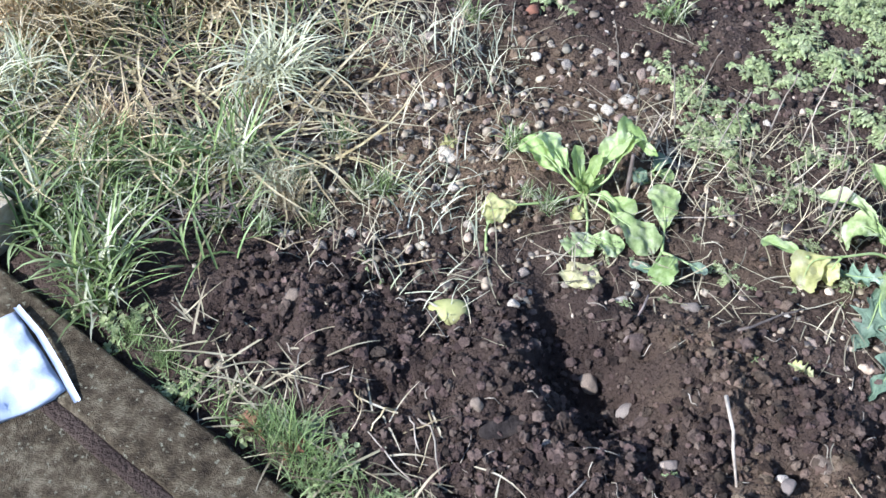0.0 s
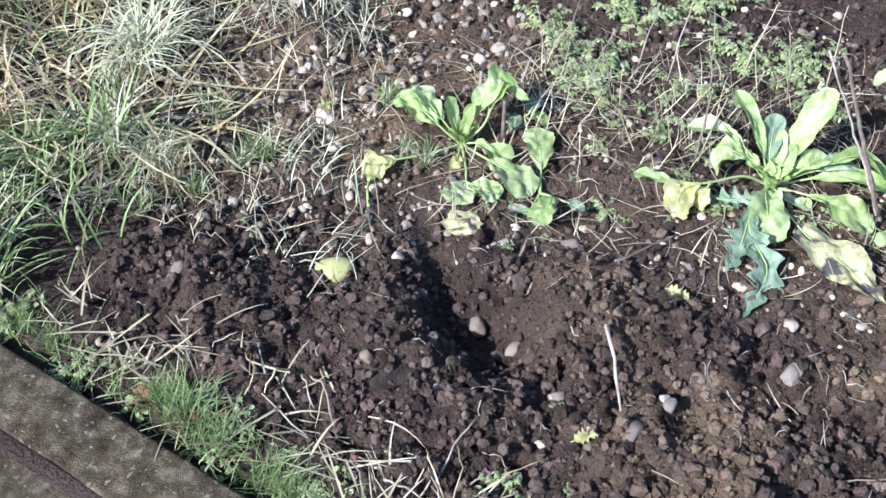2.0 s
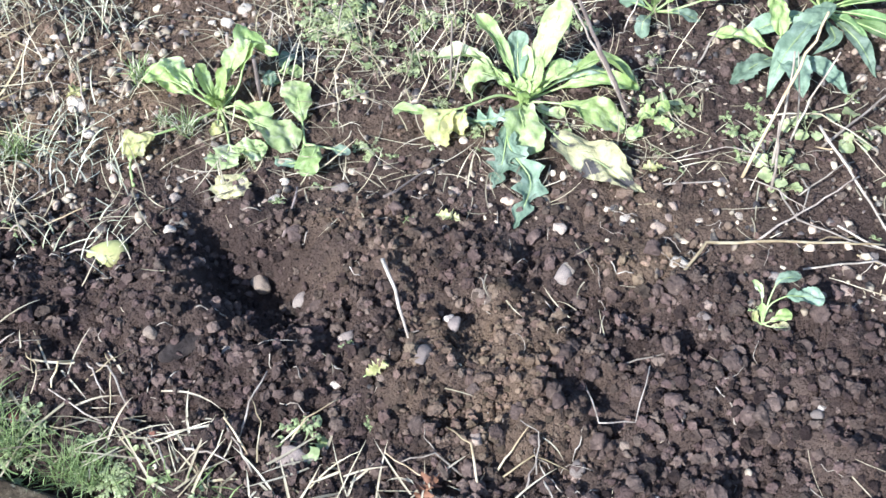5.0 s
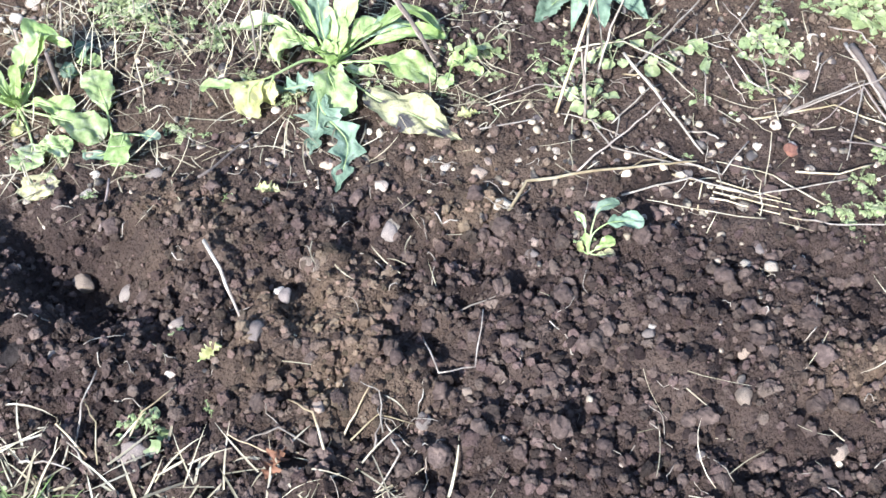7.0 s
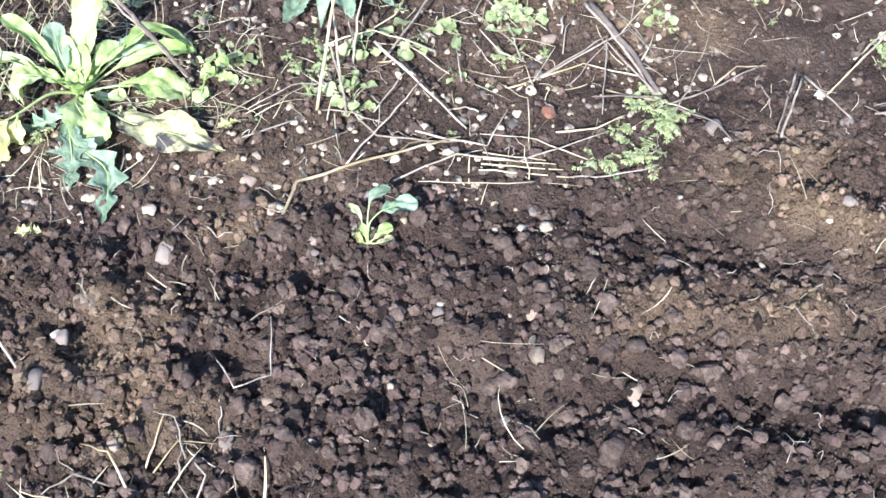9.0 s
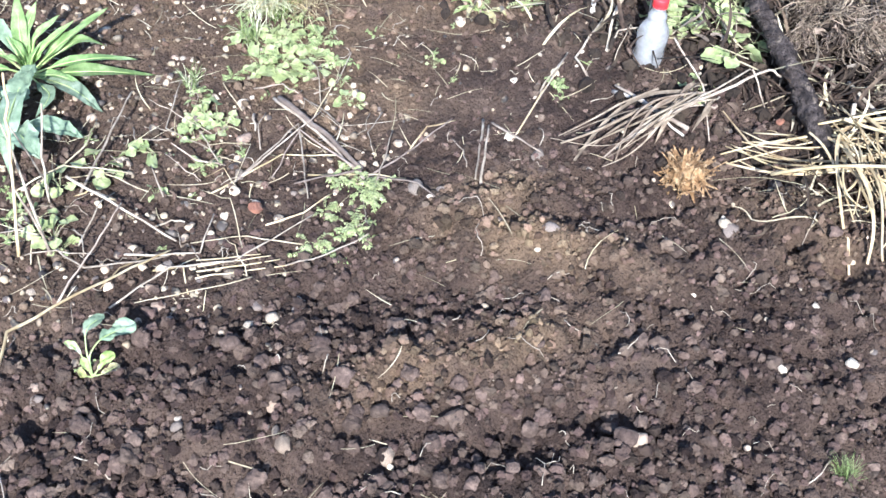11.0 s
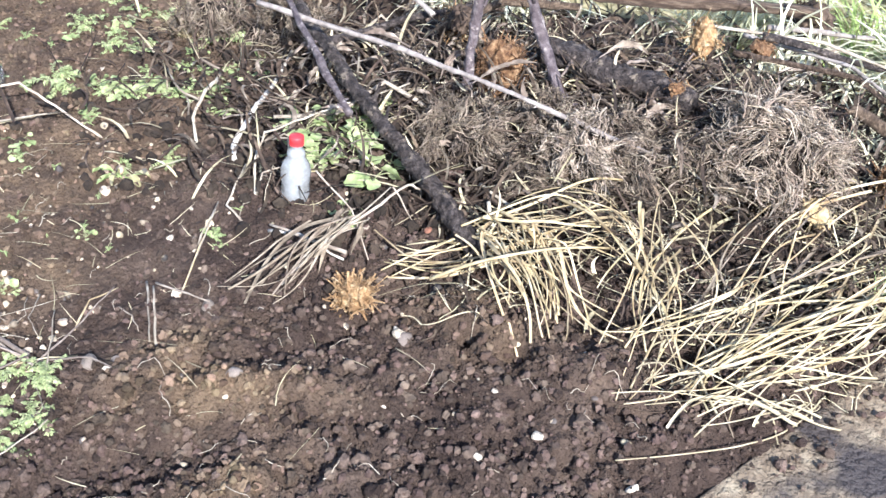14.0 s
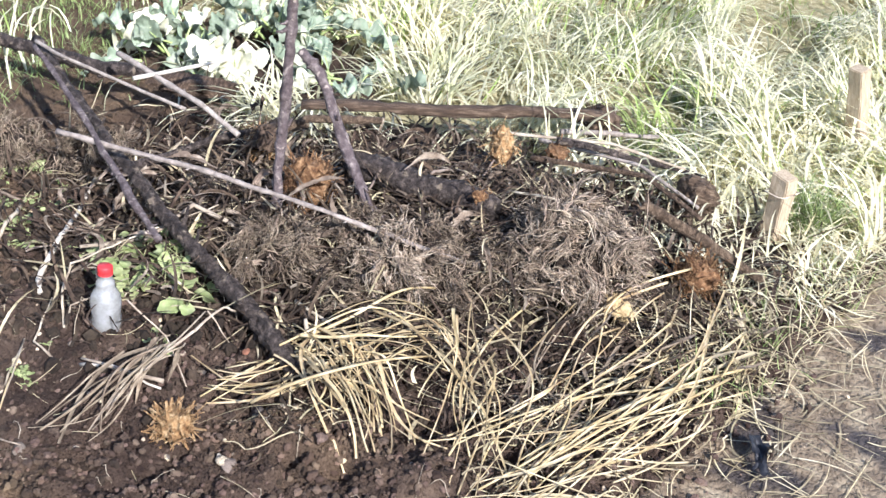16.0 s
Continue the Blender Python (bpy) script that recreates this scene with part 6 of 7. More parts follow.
ROT = mat("rotten_wood", [(0.07, 0.033, 0.016), (0.23, 0.12, 0.052), (0.50, 0.32, 0.16)], 70, 0.9, 1.0, 140, vary=0.15)
ROOT = mat("root_fibre", [(0.12, 0.088, 0.06), (0.28, 0.215, 0.15), (0.52, 0.43, 0.32)], 30, 0.85, 0, island=0.6)
ROOT_DARK = mat("dark_root_fibre", [(0.07, 0.05, 0.033), (0.18, 0.135, 0.092), (0.38, 0.305, 0.215)], 30, 0.85, 0, island=0.6)
LITTER = mat("brown_litter", [(0.022, 0.014, 0.009), (0.062, 0.042, 0.027), (0.17, 0.122, 0.078)], 25, 0.8, 0.3, 90, island=0.6, through_light=0.1)
STICK = mat("grey_stick", [(0.16, 0.13, 0.105), (0.28, 0.235, 0.195), (0.42, 0.36, 0.30)], 40, 0.75, 0.5, 140, vary=0.2)
DRY_LEAF = mat("dry_grey_leaf", [(0.10, 0.072, 0.05), (0.23, 0.175, 0.125), (0.46, 0.385, 0.29)], 30, 0.8, 0.6, 90, island=0.4, vary=0.3, through_light=0.1)
CLEAR = mat("clear_plastic", [(0.40, 0.37, 0.33), (0.55, 0.52, 0.48)], 20, 0.15, 0.2, 60, spec=0.5)
CLEAR.node_tree.nodes["Principled BSDF"].inputs["Transmission Weight"].default_value = 0.9
COMPOST = mat("compost", [(0.014, 0.009, 0.006), (0.032, 0.022, 0.014), (0.07, 0.05, 0.032)], 14, 0.9, 0.9, 110, island=0.3)


def pole(name, points, r0, r1, material, label, category="branch", sides=10, rough=0.14, knots=0, group="branches on the heap"):
    """A branch through world points, with knots and uneven bark."""
    p = np.array(points, float)
    t = np.linspace(0, len(p) - 1, max(16, int(sum(np.linalg.norm(np.diff(p, axis=0), axis=1)) / 0.014)))
    q = np.stack([np.interp(t, np.arange(len(p)), p[:, k]) for k in range(3)], -1)
    coarse = np.linspace(0, 1, max(5, len(q) // 5))
    fine = np.linspace(0, 1, len(q))
    q += np.stack([np.interp(fine, coarse, rng.normal(size=len(coarse))) for _ in range(3)], -1) * r0 * 0.16
    r = np.linspace(r0, r1, len(q)) * (1 + 0.07 * np.interp(fine, coarse, rng.normal(size=len(coarse))))
    for _ in range(knots):
        k = int(rng.integers(1, len(q) - 1))
        r[k] *= 1.18
    mid = q.mean(0)
    ob = thing(name, mid, label, category, group)
    s = Soup()
    tube(s, q - mid, r, sides, rough * 1.6, rng)
    s.ob("wood", material, ob)
    for _ in range(knots):
        k = int(rng.integers(1, len(q) - 2))
        d = rng.normal(size=3)
        d /= np.linalg.norm(d)
        k2 = Soup()
        tube(k2, np.stack([q[k] - mid, q[k] - mid + d * r[k] * 1.9, q[k] - mid + d * r[k] * 2.8 + (0, 0, r[k] * 0.6)]), np.array([0.45, 0.3, 0.18]) * r[k], 6)
        k2.ob("side_twig", material, ob)
    return ob


pole("log", ((2.33, 0.63, 0.07), (2.50, 0.84, 0.12), (2.60, 0.98, 0.15), (2.87, 1.29, 0.21), (3.25, 1.69, 0.28)), 0.0225, 0.013, BARK_DARK, "dark wet branch leaning on the compost heap", knots=7, rough=0.3)
pole("branch", ((2.52, 1.01, 0.20), (2.69, 1.19, 0.25), (2.85, 1.34, 0.28), (3.11, 1.61, 0.33)), 0.0090, 0.0065, BARK_PURPLE, "thin purple grey stalk lying beside a dark branch", knots=4)
pole("branch", ((2.804, 1.393, 0.26), (2.744, 1.007, 0.26), (2.687, 0.69, 0.24), (2.699, 0.37, 0.16)), 0.0066, 0.0048, STICK, "long thin pale stick lying across the heap", knots=6, rough=0.3)
pole("branch", ((3.49, 2.16, 0.20), (3.444, 1.821, 0.16), (3.423, 1.593, 0.15), (3.448, 1.429, 0.13)), 0.021, 0.019, BARK_DARK, "dark brown branch along the back of the heap", knots=3)
pole("branch", ((3.04, 0.72, 0.175), (2.93, 0.34, 0.18)), 0.036, 0.030, BARK_DARK, "thick dark rotting log sunk in the heap", sides=14, rough=0.22)
pole("branch", ((2.98, 0.60, 0.12), (2.86, 0.30, 0.12)), 0.022, 0.018, BARK_DARK, "short dark log under the thicker one", sides=10, rough=0.2)
pole("stalk_pole", ((2.83, 0.855, 0.14), (2.86, 0.842, 0.38), (2.84, 0.812, 0.66), (2.82, 0.80, 0.80)), 0.0125, 0.0115, BARK_PURPLE, "upright purple grey cabbage stalk standing in the heap", knots=7, rough=0.3)
pole("stalk_pole", ((2.80, 0.585, 0.10), (2.864, 0.624, 0.14), (2.975, 0.723, 0.25), (3.044, 0.812, 0.40), (3.062, 0.868, 0.45)), 0.0135, 0.0125, BARK_PURPLE, "slanting purple grey cabbage stalk on the heap", knots=7, rough=0.3)
pole("branch", ((3.149, 1.358, 0.26), (3.402, 1.197, 0.24)), 0.006, 0.005, PEELED, "pale peeled stick on the heap")
pole("branch", ((3.20, 1.66, 0.30), (3.127, 1.537, 0.30), (3.026, 1.162, 0.26)), 0.0055, 0.0045, STICK, "long pale stick on the heap", knots=2)
pole("branch", ((3.29, 1.47, 0.26), (3.232, 1.372, 0.26), (3.109, 1.16, 0.24), (3.051, 1.03, 0.20)), 0.0085, 0.0065, STICK, "broken pale grey stick on the heap", knots=3)
pole("branch", ((3.466, 0.249, 0.15), (3.527, 0.113, 0.14), (3.66, -0.02, 0.09)), 0.008, 0.006, STICK, "bleached bent driftwood stick at the heap's back", knots=2)
pole("branch", ((3.40, 0.30, 0.15), (3.30, 0.02, 0.17), (3.16, -0.14, 0.15)), 0.006, 0.004, STICK, "thin pale stick lying over the heap", knots=2)
pole("branch", ((3.30, 0.42, 0.20), (3.36, 0.10, 0.19), (3.36, -0.10, 0.15)), 0.005, 0.004, DRY_STALK, "thin pale stick lying over the heap", knots=1)
pole("branch", ((3.08, 0.0, 0.18), (2.99, -0.32, 0.07)), 0.016, 0.012, WOOD_BROWN, "brown branch sloping off the heap", knots=1)
pole("branch", ((3.31, 0.24, 0.20), (3.38, -0.16, 0.13)), 0.011, 0.007, BARK_DARK, "dark thin branch on the heap", knots=2)
pole("branch", ((3.25, 0.30, 0.17), (3.20, 0.0, 0.19), (3.1, -0.15, 0.15)), 0.008, 0.006, WOOD_BROWN, "brown stick half buried in litter", knots=2)
pole("branch", ((3.05, 1.02, 0.16), (3.2, 0.9, 0.2), (3.3, 0.72, 0.18)), 0.012, 0.010, WOOD_BROWN, "brown stick half buried in litter", knots=2)
pole("branch", ((2.92, 1.28, 0.12), (3.05, 1.1, 0.17), (3.2, 0.98, 0.17)), 0.012, 0.008, BARK_DARK, "dark thin branch on the heap", knots=2)
stalk(((2.55, 0.71, 0.02), (2.49, 0.60, 0.04), (2.44, 0.50, 0.03)), 0.0045, DRY_STALK, "pale bent stalk on the heap")
stalk(((2.42, 0.65, 0.0), (2.43, 0.645, 0.05), (2.435, 0.65, 0.09)), 0.007, WHITE_STONE, "short white peeled stump sticking up")
stalk(((2.463, 1.276, 0.012), (2.50, 1.30, 0.02), (2.64, 1.315, 0.045), (2.77, 1.34, 0.04), (2.93, 1.375, 0.05)), 0.0075, PEELED, "thick pale peeled root lying on the soil")
stalk(((2.157, 1.197, 0.0), (2.306, 1.225, 0.02)), 0.003, DRY_STALK)
stalk(((2.241, 0.884, 0.02), (2.258, 1.015, 0.03), (2.268, 1.076, 0.03)), 0.0045, DRY_STALK)
for pts, r in ((((2.133, 0.978, 0.0), (2.216, 0.941, 0.06), (2.316, 0.883, 0.09), (2.387, 0.851, 0.10)), 0.003), (((2.15, 0.965, 0.01), (2.246, 0.932, 0.05), (2.332, 0.868, 0.08), (2.426, 0.828, 0.08), (2.435, 0.805, 0.06)), 0.004),
               (((2.375, 1.169, 0.0), (2.376, 1.152, 0.06), (2.433, 1.094, 0.07)), 0.0025), (((2.375, 1.019, 0.10), (2.345, 0.921, 0.05), (2.264, 0.844, 0.0)), 0.002), (((2.389, 0.846, 0.10), (2.401, 0.807, 0.02)), 0.002)):
    stalk(pts, r, DRY_STALK, "withered arching brown stem beside the bottle")
stalk(((2.274, 1.081, 0.01), (2.261, 1.006, 0.02), (2.240, 0.890, 0.008)), 0.0042, PEELED, "short white peeled stick on the soil")
stalk(((2.372, 1.172, 0.0), (2.43, 1.20, 0.06), (2.497, 1.211, 0.07), (2.617, 1.147, 0.06), (2.757, 0.968, 0.08)), 0.003, DRY_STALK)
for k in range(9):
    x, y = rng.uniform(2.3, 2.7), rng.uniform(0.85, 1.25)
    a = rng.uniform(0, 6.28)
    stalk(((x, y, 0), (x + 0.06 * math.cos(a), y + 0.06 * math.sin(a), 0.06), (x + 0.12 * math.cos(a + 0.4), y + 0.12 * math.sin(a + 0.4), 0.02)), rng.uniform(0.0012, 0.003), DRY_STALK, "dry bent stem among the weeds by the bottle")

plank = thing("board", (3.47, 0.55, 0.165), "old split brown board along the back of the heap", "board")
plank.rotation_euler = (0, 0, radians(-74))
s = Soup()
n = 26
L = np.linspace(-0.43, 0.43, n)
ring = []
for k in range(n):
    w, t = 0.020 * (1 + 0.10 * rng.normal()), 0.010 * (1 + 0.2 * rng.normal())
    dz = 0.004 * math.sin(k * 0.4)
    ring.append([(L[k], -w, dz - t), (L[k], w, dz - t), (L[k], w * 0.95, dz + t), (L[k], 0.2 * w, dz + t * 1.3), (L[k], -w * 0.95, dz + t)])
rv = np.array(ring).reshape(-1, 3)
i, j = np.meshgrid(np.arange(n - 1), np.arange(5), indexing="ij")
s.add(rv, np.stack([i * 5 + j, i * 5 + (j + 1) % 5, (i + 1) * 5 + (j + 1) % 5, (i + 1) * 5 + j], -1).reshape(-1, 4))
s.f.append(np.array([[4, 3, 2, 1, 0]]))
s.f.append(np.array([[(n - 1) * 5 + q for q in range(5)]]))
s.ob("wood", WOOD_BROWN, plank)


def root_ball(x, y, z, r, count, label, tilt=(0, 0, 1), fibre=None):
    """A soil core under locks of matted fibres that hang from its crown and fray at the ends."""
    ob = thing("root_ball", (x, y, z), label, "roots", "root balls on the heap")
    mesh_ob("soil_core", lump(ICO3, rng, 0.6, (1, 1, 0.85), 3) * r * 0.62, ICO3[1], COMPOST, ob, flat=True)
    turn = np.array(Vector((0, 0, 1)).rotation_difference(Vector(tilt)).to_matrix())
    s = Soup()
    n = 11
    u = np.linspace(0, 1, n)
    for _ in range(count // 22):
        d = rng.normal(size=3)
        d[2] = abs(d[2]) - 0.25
        d /= np.linalg.norm(d)
        e = np.cross(d, rng.normal(size=3)) * 0.7 + (0, 0, -0.8) + d * 0.25
        q = [d * r * rng.uniform(0.72, 1.02)]
        L = r * rng.uniform(0.5, 1.2)
        for _k in range(n - 1):
            e = e / np.linalg.norm(e) + rng.normal(size=3) * 0.30
            e /= np.linalg.norm(e)
            v = q[-1] + e * L / n
            m = np.linalg.norm(v)
            q.append(v * max(1.0, 0.68 * r / m))
        lock, frizz = np.array(q), rng.uniform(0.004, 0.014)
        for _k in range(22):
            cut = int(rng.integers(6, n + 1))
            curl = rng.uniform(0.001, 0.006) * np.sin(u[:, None] * rng.uniform(5, 16, 3) + rng.uniform(0, 6.28, 3))
            p = lock * rng.uniform(0.92, 1.08) + rng.normal(size=3) * frizz * (0.5 + u[:, None]) + curl
            p = (p + np.cumsum(rng.normal(size=(n, 3)) * 0.0022, 0))[:cut]
            w = rng.uniform(0.0007, 0.0016) if rng.random() < 0.90 else rng.uniform(0.0018, 0.003)
            tube(s, p @ turn.T, np.linspace(w, w * 0.5, cut), 3)
    tagged(s.ob("root_mat", fibre or ROOT_DARK, ob), kind="stuff")
    return ob


root_ball(2.66, 0.80, 0.13, 0.085, 1100, "dark tangled root ball with soil on the heap")
root_ball(2.70, 0.52, 0.12, 0.105, 1500, "pale brown fibrous root ball on the heap", fibre=ROOT)
root_ball(2.70, 0.40, 0.11, 0.085, 1100, "pale brown fibrous root ball on the heap")
root_ball(2.80, 0.12, 0.165, 0.13, 2600, "large grey brown dome of fibrous roots", tilt=(-0.35, -0.1, 0.8), fibre=ROOT)
root_ball(2.77, 0.28, 0.12, 0.075, 700, "small dark fibrous root ball on the heap")
root_ball(2.78, 0.64, 0.14, 0.065, 600, "small pale fibrous root ball on the heap")
root_ball(2.61, 0.62, 0.09, 0.05, 400, "small dark fibrous root ball on the heap")
root_ball(2.76, 0.45, 0.15, 0.06, 500, "small pale fibrous root ball on the heap")
root_ball(3.02, 1.66, 0.08, 0.09, 900, "brown root ball with earth at the heap's end")
root_ball(3.02, 1.42, 0.10, 0.09, 500, "dark root ball with earth at the heap's end")


def rotten(x, y, z, sx, sy, sz, turn, label, material=None, shreds=60):
    ob = thing("rotten_wood", pose(x, y, z, 0, 0, turn), label, "wood", "rotten wood pieces")
    v = lump(ICO3, rng, 0.35, (sx, sy, sz), 3)
    mesh_ob("chunk", v, ICO3[1], material or ROT, ob, flat=True)
    s = Soup()
    for _ in range(shreds):
        d = rng.normal(size=3)
        d /= np.linalg.norm(d)
        p0 = d * (sx, sy, sz) * 0.85
        ribbon(s, np.stack([p0, p0 + d * 0.009 + rng.normal(size=3) * 0.006, p0 + d * 0.014 + rng.normal(size=3) * 0.013]), rng.uniform(0.0015, 0.005))
    tagged(s.ob("splinter_fuzz", material or ROT, ob), kind="stuff")
    return ob


rotten(2.143, 0.819, up(2.143, 0.819) + 0.02, 0.034, 0.032, 0.030, 0, "shredded orange rotten stump standing in the soil", ROT_PALE, 240)
rotten(2.915, 0.795, 0.16, 0.055, 0.062, 0.075, 0, "orange rotten stump among the stalks", shreds=420)
rotten(3.12, 0.996, 0.15, 0.03, 0.035, 0.035, 0, "shredded tan rotten wood lump", ROT_PALE, 160)
rotten(3.24, 0.38, 0.19, 0.035, 0.03, 0.055, 20, "yellow orange rotten wood piece", ROT_PALE)
rotten(2.90, -0.15, 0.11, 0.045, 0.055, 0.04, 20, "crumbling orange brown rotten wood", ROT, 380)
rotten(3.66, 0.156, 0.11, 0.07, 0.06, 0.05, 20, "dark earthy stump at the heap's back", LITTER, 160)
rotten(2.71, 0.02, 0.11, 0.026, 0.048, 0.02, -50, "pale yellow broken wood chunk", mat("yellow_wood", [(0.40, 0.27, 0.12), (0.64, 0.50, 0.27)], 40, 0.8, 0.6, 120), 20)
rotten(3.22, -0.13, 0.14, 0.06, 0.05, 0.06, 70, "rust brown rotten slab on the heap", WOOD_BROWN, 40)
rotten(2.92, 0.38, 0.215, 0.02, 0.018, 0.014, 0, "small orange wood bit", shreds=10)
rotten(3.06, 0.96, 0.20, 0.035, 0.03, 0.035, 0, "brown dry flower head tangle", LITTER, 90)
rotten(3.30, 0.24, 0.17, 0.04, 0.03, 0.02, 0, "flat orange brown rotten bark piece", ROT, 30)
rotten(3.43, 1.31, 0.13, 0.045, 0.13, 0.03, 8, "split brown rotten log end", WOOD_BROWN, 40)

# litter over the heap
s1, s2 = Soup(), Soup()
hx, hy = scatter(4000, 2.3, 3.65, -0.5, 2.0, lambda x, y: np.clip(hump(x, y, 2.95, 0.60, 0.40, 0.72, 8, 1.5), 0, 1) * smooth(0.06, 0.12, beyond_edge(x, y)))
hz = height(hx, hy)
n = len(hx)
pick = np.arange(n) % 6 > 0
for soup, m in ((s1, pick), (s2, ~pick)):
    c = int(m.sum())
    blades(soup, hx[m], hy[m], hz[m] + 0.07 * rng.random(c) ** 2, rng.uniform(0.04, 0.17, c), rng.uniform(0.002, 0.010, c), rng.uniform(0, 6.28, c), rng.uniform(0, 55, c), rng.uniform(10, 90, c), rng.normal(size=c))
tagged(s1.ob("heap_litter", LITTER), "brown withered stems and leaves covering the compost heap", "plant litter", kind="stuff")
tagged(s2.ob("pale_litter", STRAW), "pale dry stems tangled in the compost heap", "plant litter", kind="stuff")
heap_soil = Soup()
hx, hy = scatter(2600, 2.25, 3.6, -0.4, 1.9, lambda x, y: np.clip(hump(x, y, 2.9, 0.65, 0.40, 0.7, 8, 1.5), 0, 1))
hz = height(hx, hy)
for k in range(len(hx)):
    r = rng.uniform(0.005, 0.022)
    heap_soil.add(lump(ICO1, rng, 0.4) @ turn_random(rng, 1).T * r + (hx[k], hy[k], hz[k] + r * 0.4), ICO1[1])
tagged(heap_soil.ob("compost_lumps", COMPOST, flat=True), "dark compost lumps between the litter", "compost", kind="stuff")
crisp1, crisp2 = Soup(), Soup()
for soup, c in ((crisp1, 420), (crisp2, 620)):
    cx, cy = scatter(c, 2.45, 3.6, -0.35, 1.7, lambda x, y: np.clip(hump(x, y, 2.98, 0.60, 0.38, 0.70, 8, 1.4), 0, 1))
    n = len(cx)
    blades(soup, cx, cy, height(cx, cy) + 0.05 * rng.random(n), rng.uniform(0.05, 0.13, n), rng.uniform(0.004, 0.013, n), rng.uniform(0, 6.28, n), rng.uniform(0, 80, n), rng.uniform(40, 200, n), rng.normal(size=n) * 1.6, 8)
tagged(crisp1.ob("dark_leaf_litter", LITTER), "dark crumpled dead leaves on the heap", "leaf litter", kind="stuff")
tagged(crisp2.ob("grey_leaf_litter", DRY_LEAF), "grey brown crumpled dead leaves on the heap", "leaf litter", kind="stuff")
for k in range(34):      # short sticks and stalks buried in the heap
    x, y = 2.65 + 0.75 * rng.random(), -0.1 + 1.45 * rng.random()
    a, L = rng.uniform(0, 6.28), rng.uniform(0.08, 0.28)
    stalk(((x, y, 0.02), (x + L * 0.5 * math.cos(a), y + L * 0.5 * math.sin(a), rng.uniform(0.03, 0.10)), (x + L * math.cos(a + 0.2), y + L * math.sin(a + 0.2), rng.uniform(0.0, 0.08))), rng.uniform(0.0025, 0.007), (TWIG, BARK_DARK, DRY_STALK, LITTER)[k % 4], "broken dry stalk tangled in the heap", group="stalks in the heap")
for k in range(130):      # withered hanging leaves
    x, y = 2.62 + 0.85 * rng.random(), 0.05 + 1.35 * rng.random()
    dl = thing("withered_leaf", (x, y, up(x, y) + rng.uniform(0.03, 0.10)), "withered grey brown leaf hanging in the heap", "leaf", "withered leaves on the heap")
    leaf(dl, rng.uniform(0, 360), rng.uniform(-20, 40), rng.uniform(40, 120), 0.02, rng.uniform(0.07, 0.15), rng.uniform(0.007, 0.018), DRY_LEAF if k % 3 else LITTER, "lance", 1.3, 0.6, rng.normal() * 90, stalk_r=0.0014, stalk_mat=TWIG)


# ---- the straw spilling over the heap's front ----
def strand(s, a, b, bow, r, sag=0.0, wig=0.012):
    """A dry stem from a to b, bowed, wiggling, with a kink or two, never under the soil."""
    a, b = np.array(a, float), np.array(b, float)
    d = b - a
    side = np.array([-d[1], d[0], 0]) / (np.linalg.norm(d) + 1e-6)
    n = 16
    u = np.linspace(0, 1, n)
    wig = wig * rng.random() ** 1.5 * 1.3
    p = a + d * u[:, None] + side * (bow * np.sin(math.pi * u) + wig * np.sin(u * rng.uniform(4, 11) + rng.uniform(0, 6.28)))[:, None]
    p[:, 2] += sag * np.sin(math.pi * u ** 0.7) + 0.6 * wig * np.sin(u * rng.uniform(4, 11) + rng.uniform(0, 6.28))
    k = int(rng.integers(3, 13))
    p[k:] += (rng.normal(size=3) * (0.02, 0.02, 0.01)) * np.linspace(0, 1, n - k)[:, None] * rng.integers(0, 3)
    p[:, 2] = np.maximum(p[:, 2], height(p[:, 0], p[:, 1]) + r)
    if rng.random() < 0.6:
        ribbon(s, p, r * 2.8 * np.linspace(1, 0.5, n), fold=0.35)
    else:
        tube(s, p, np.linspace(r, r * 0.6, n), 5)


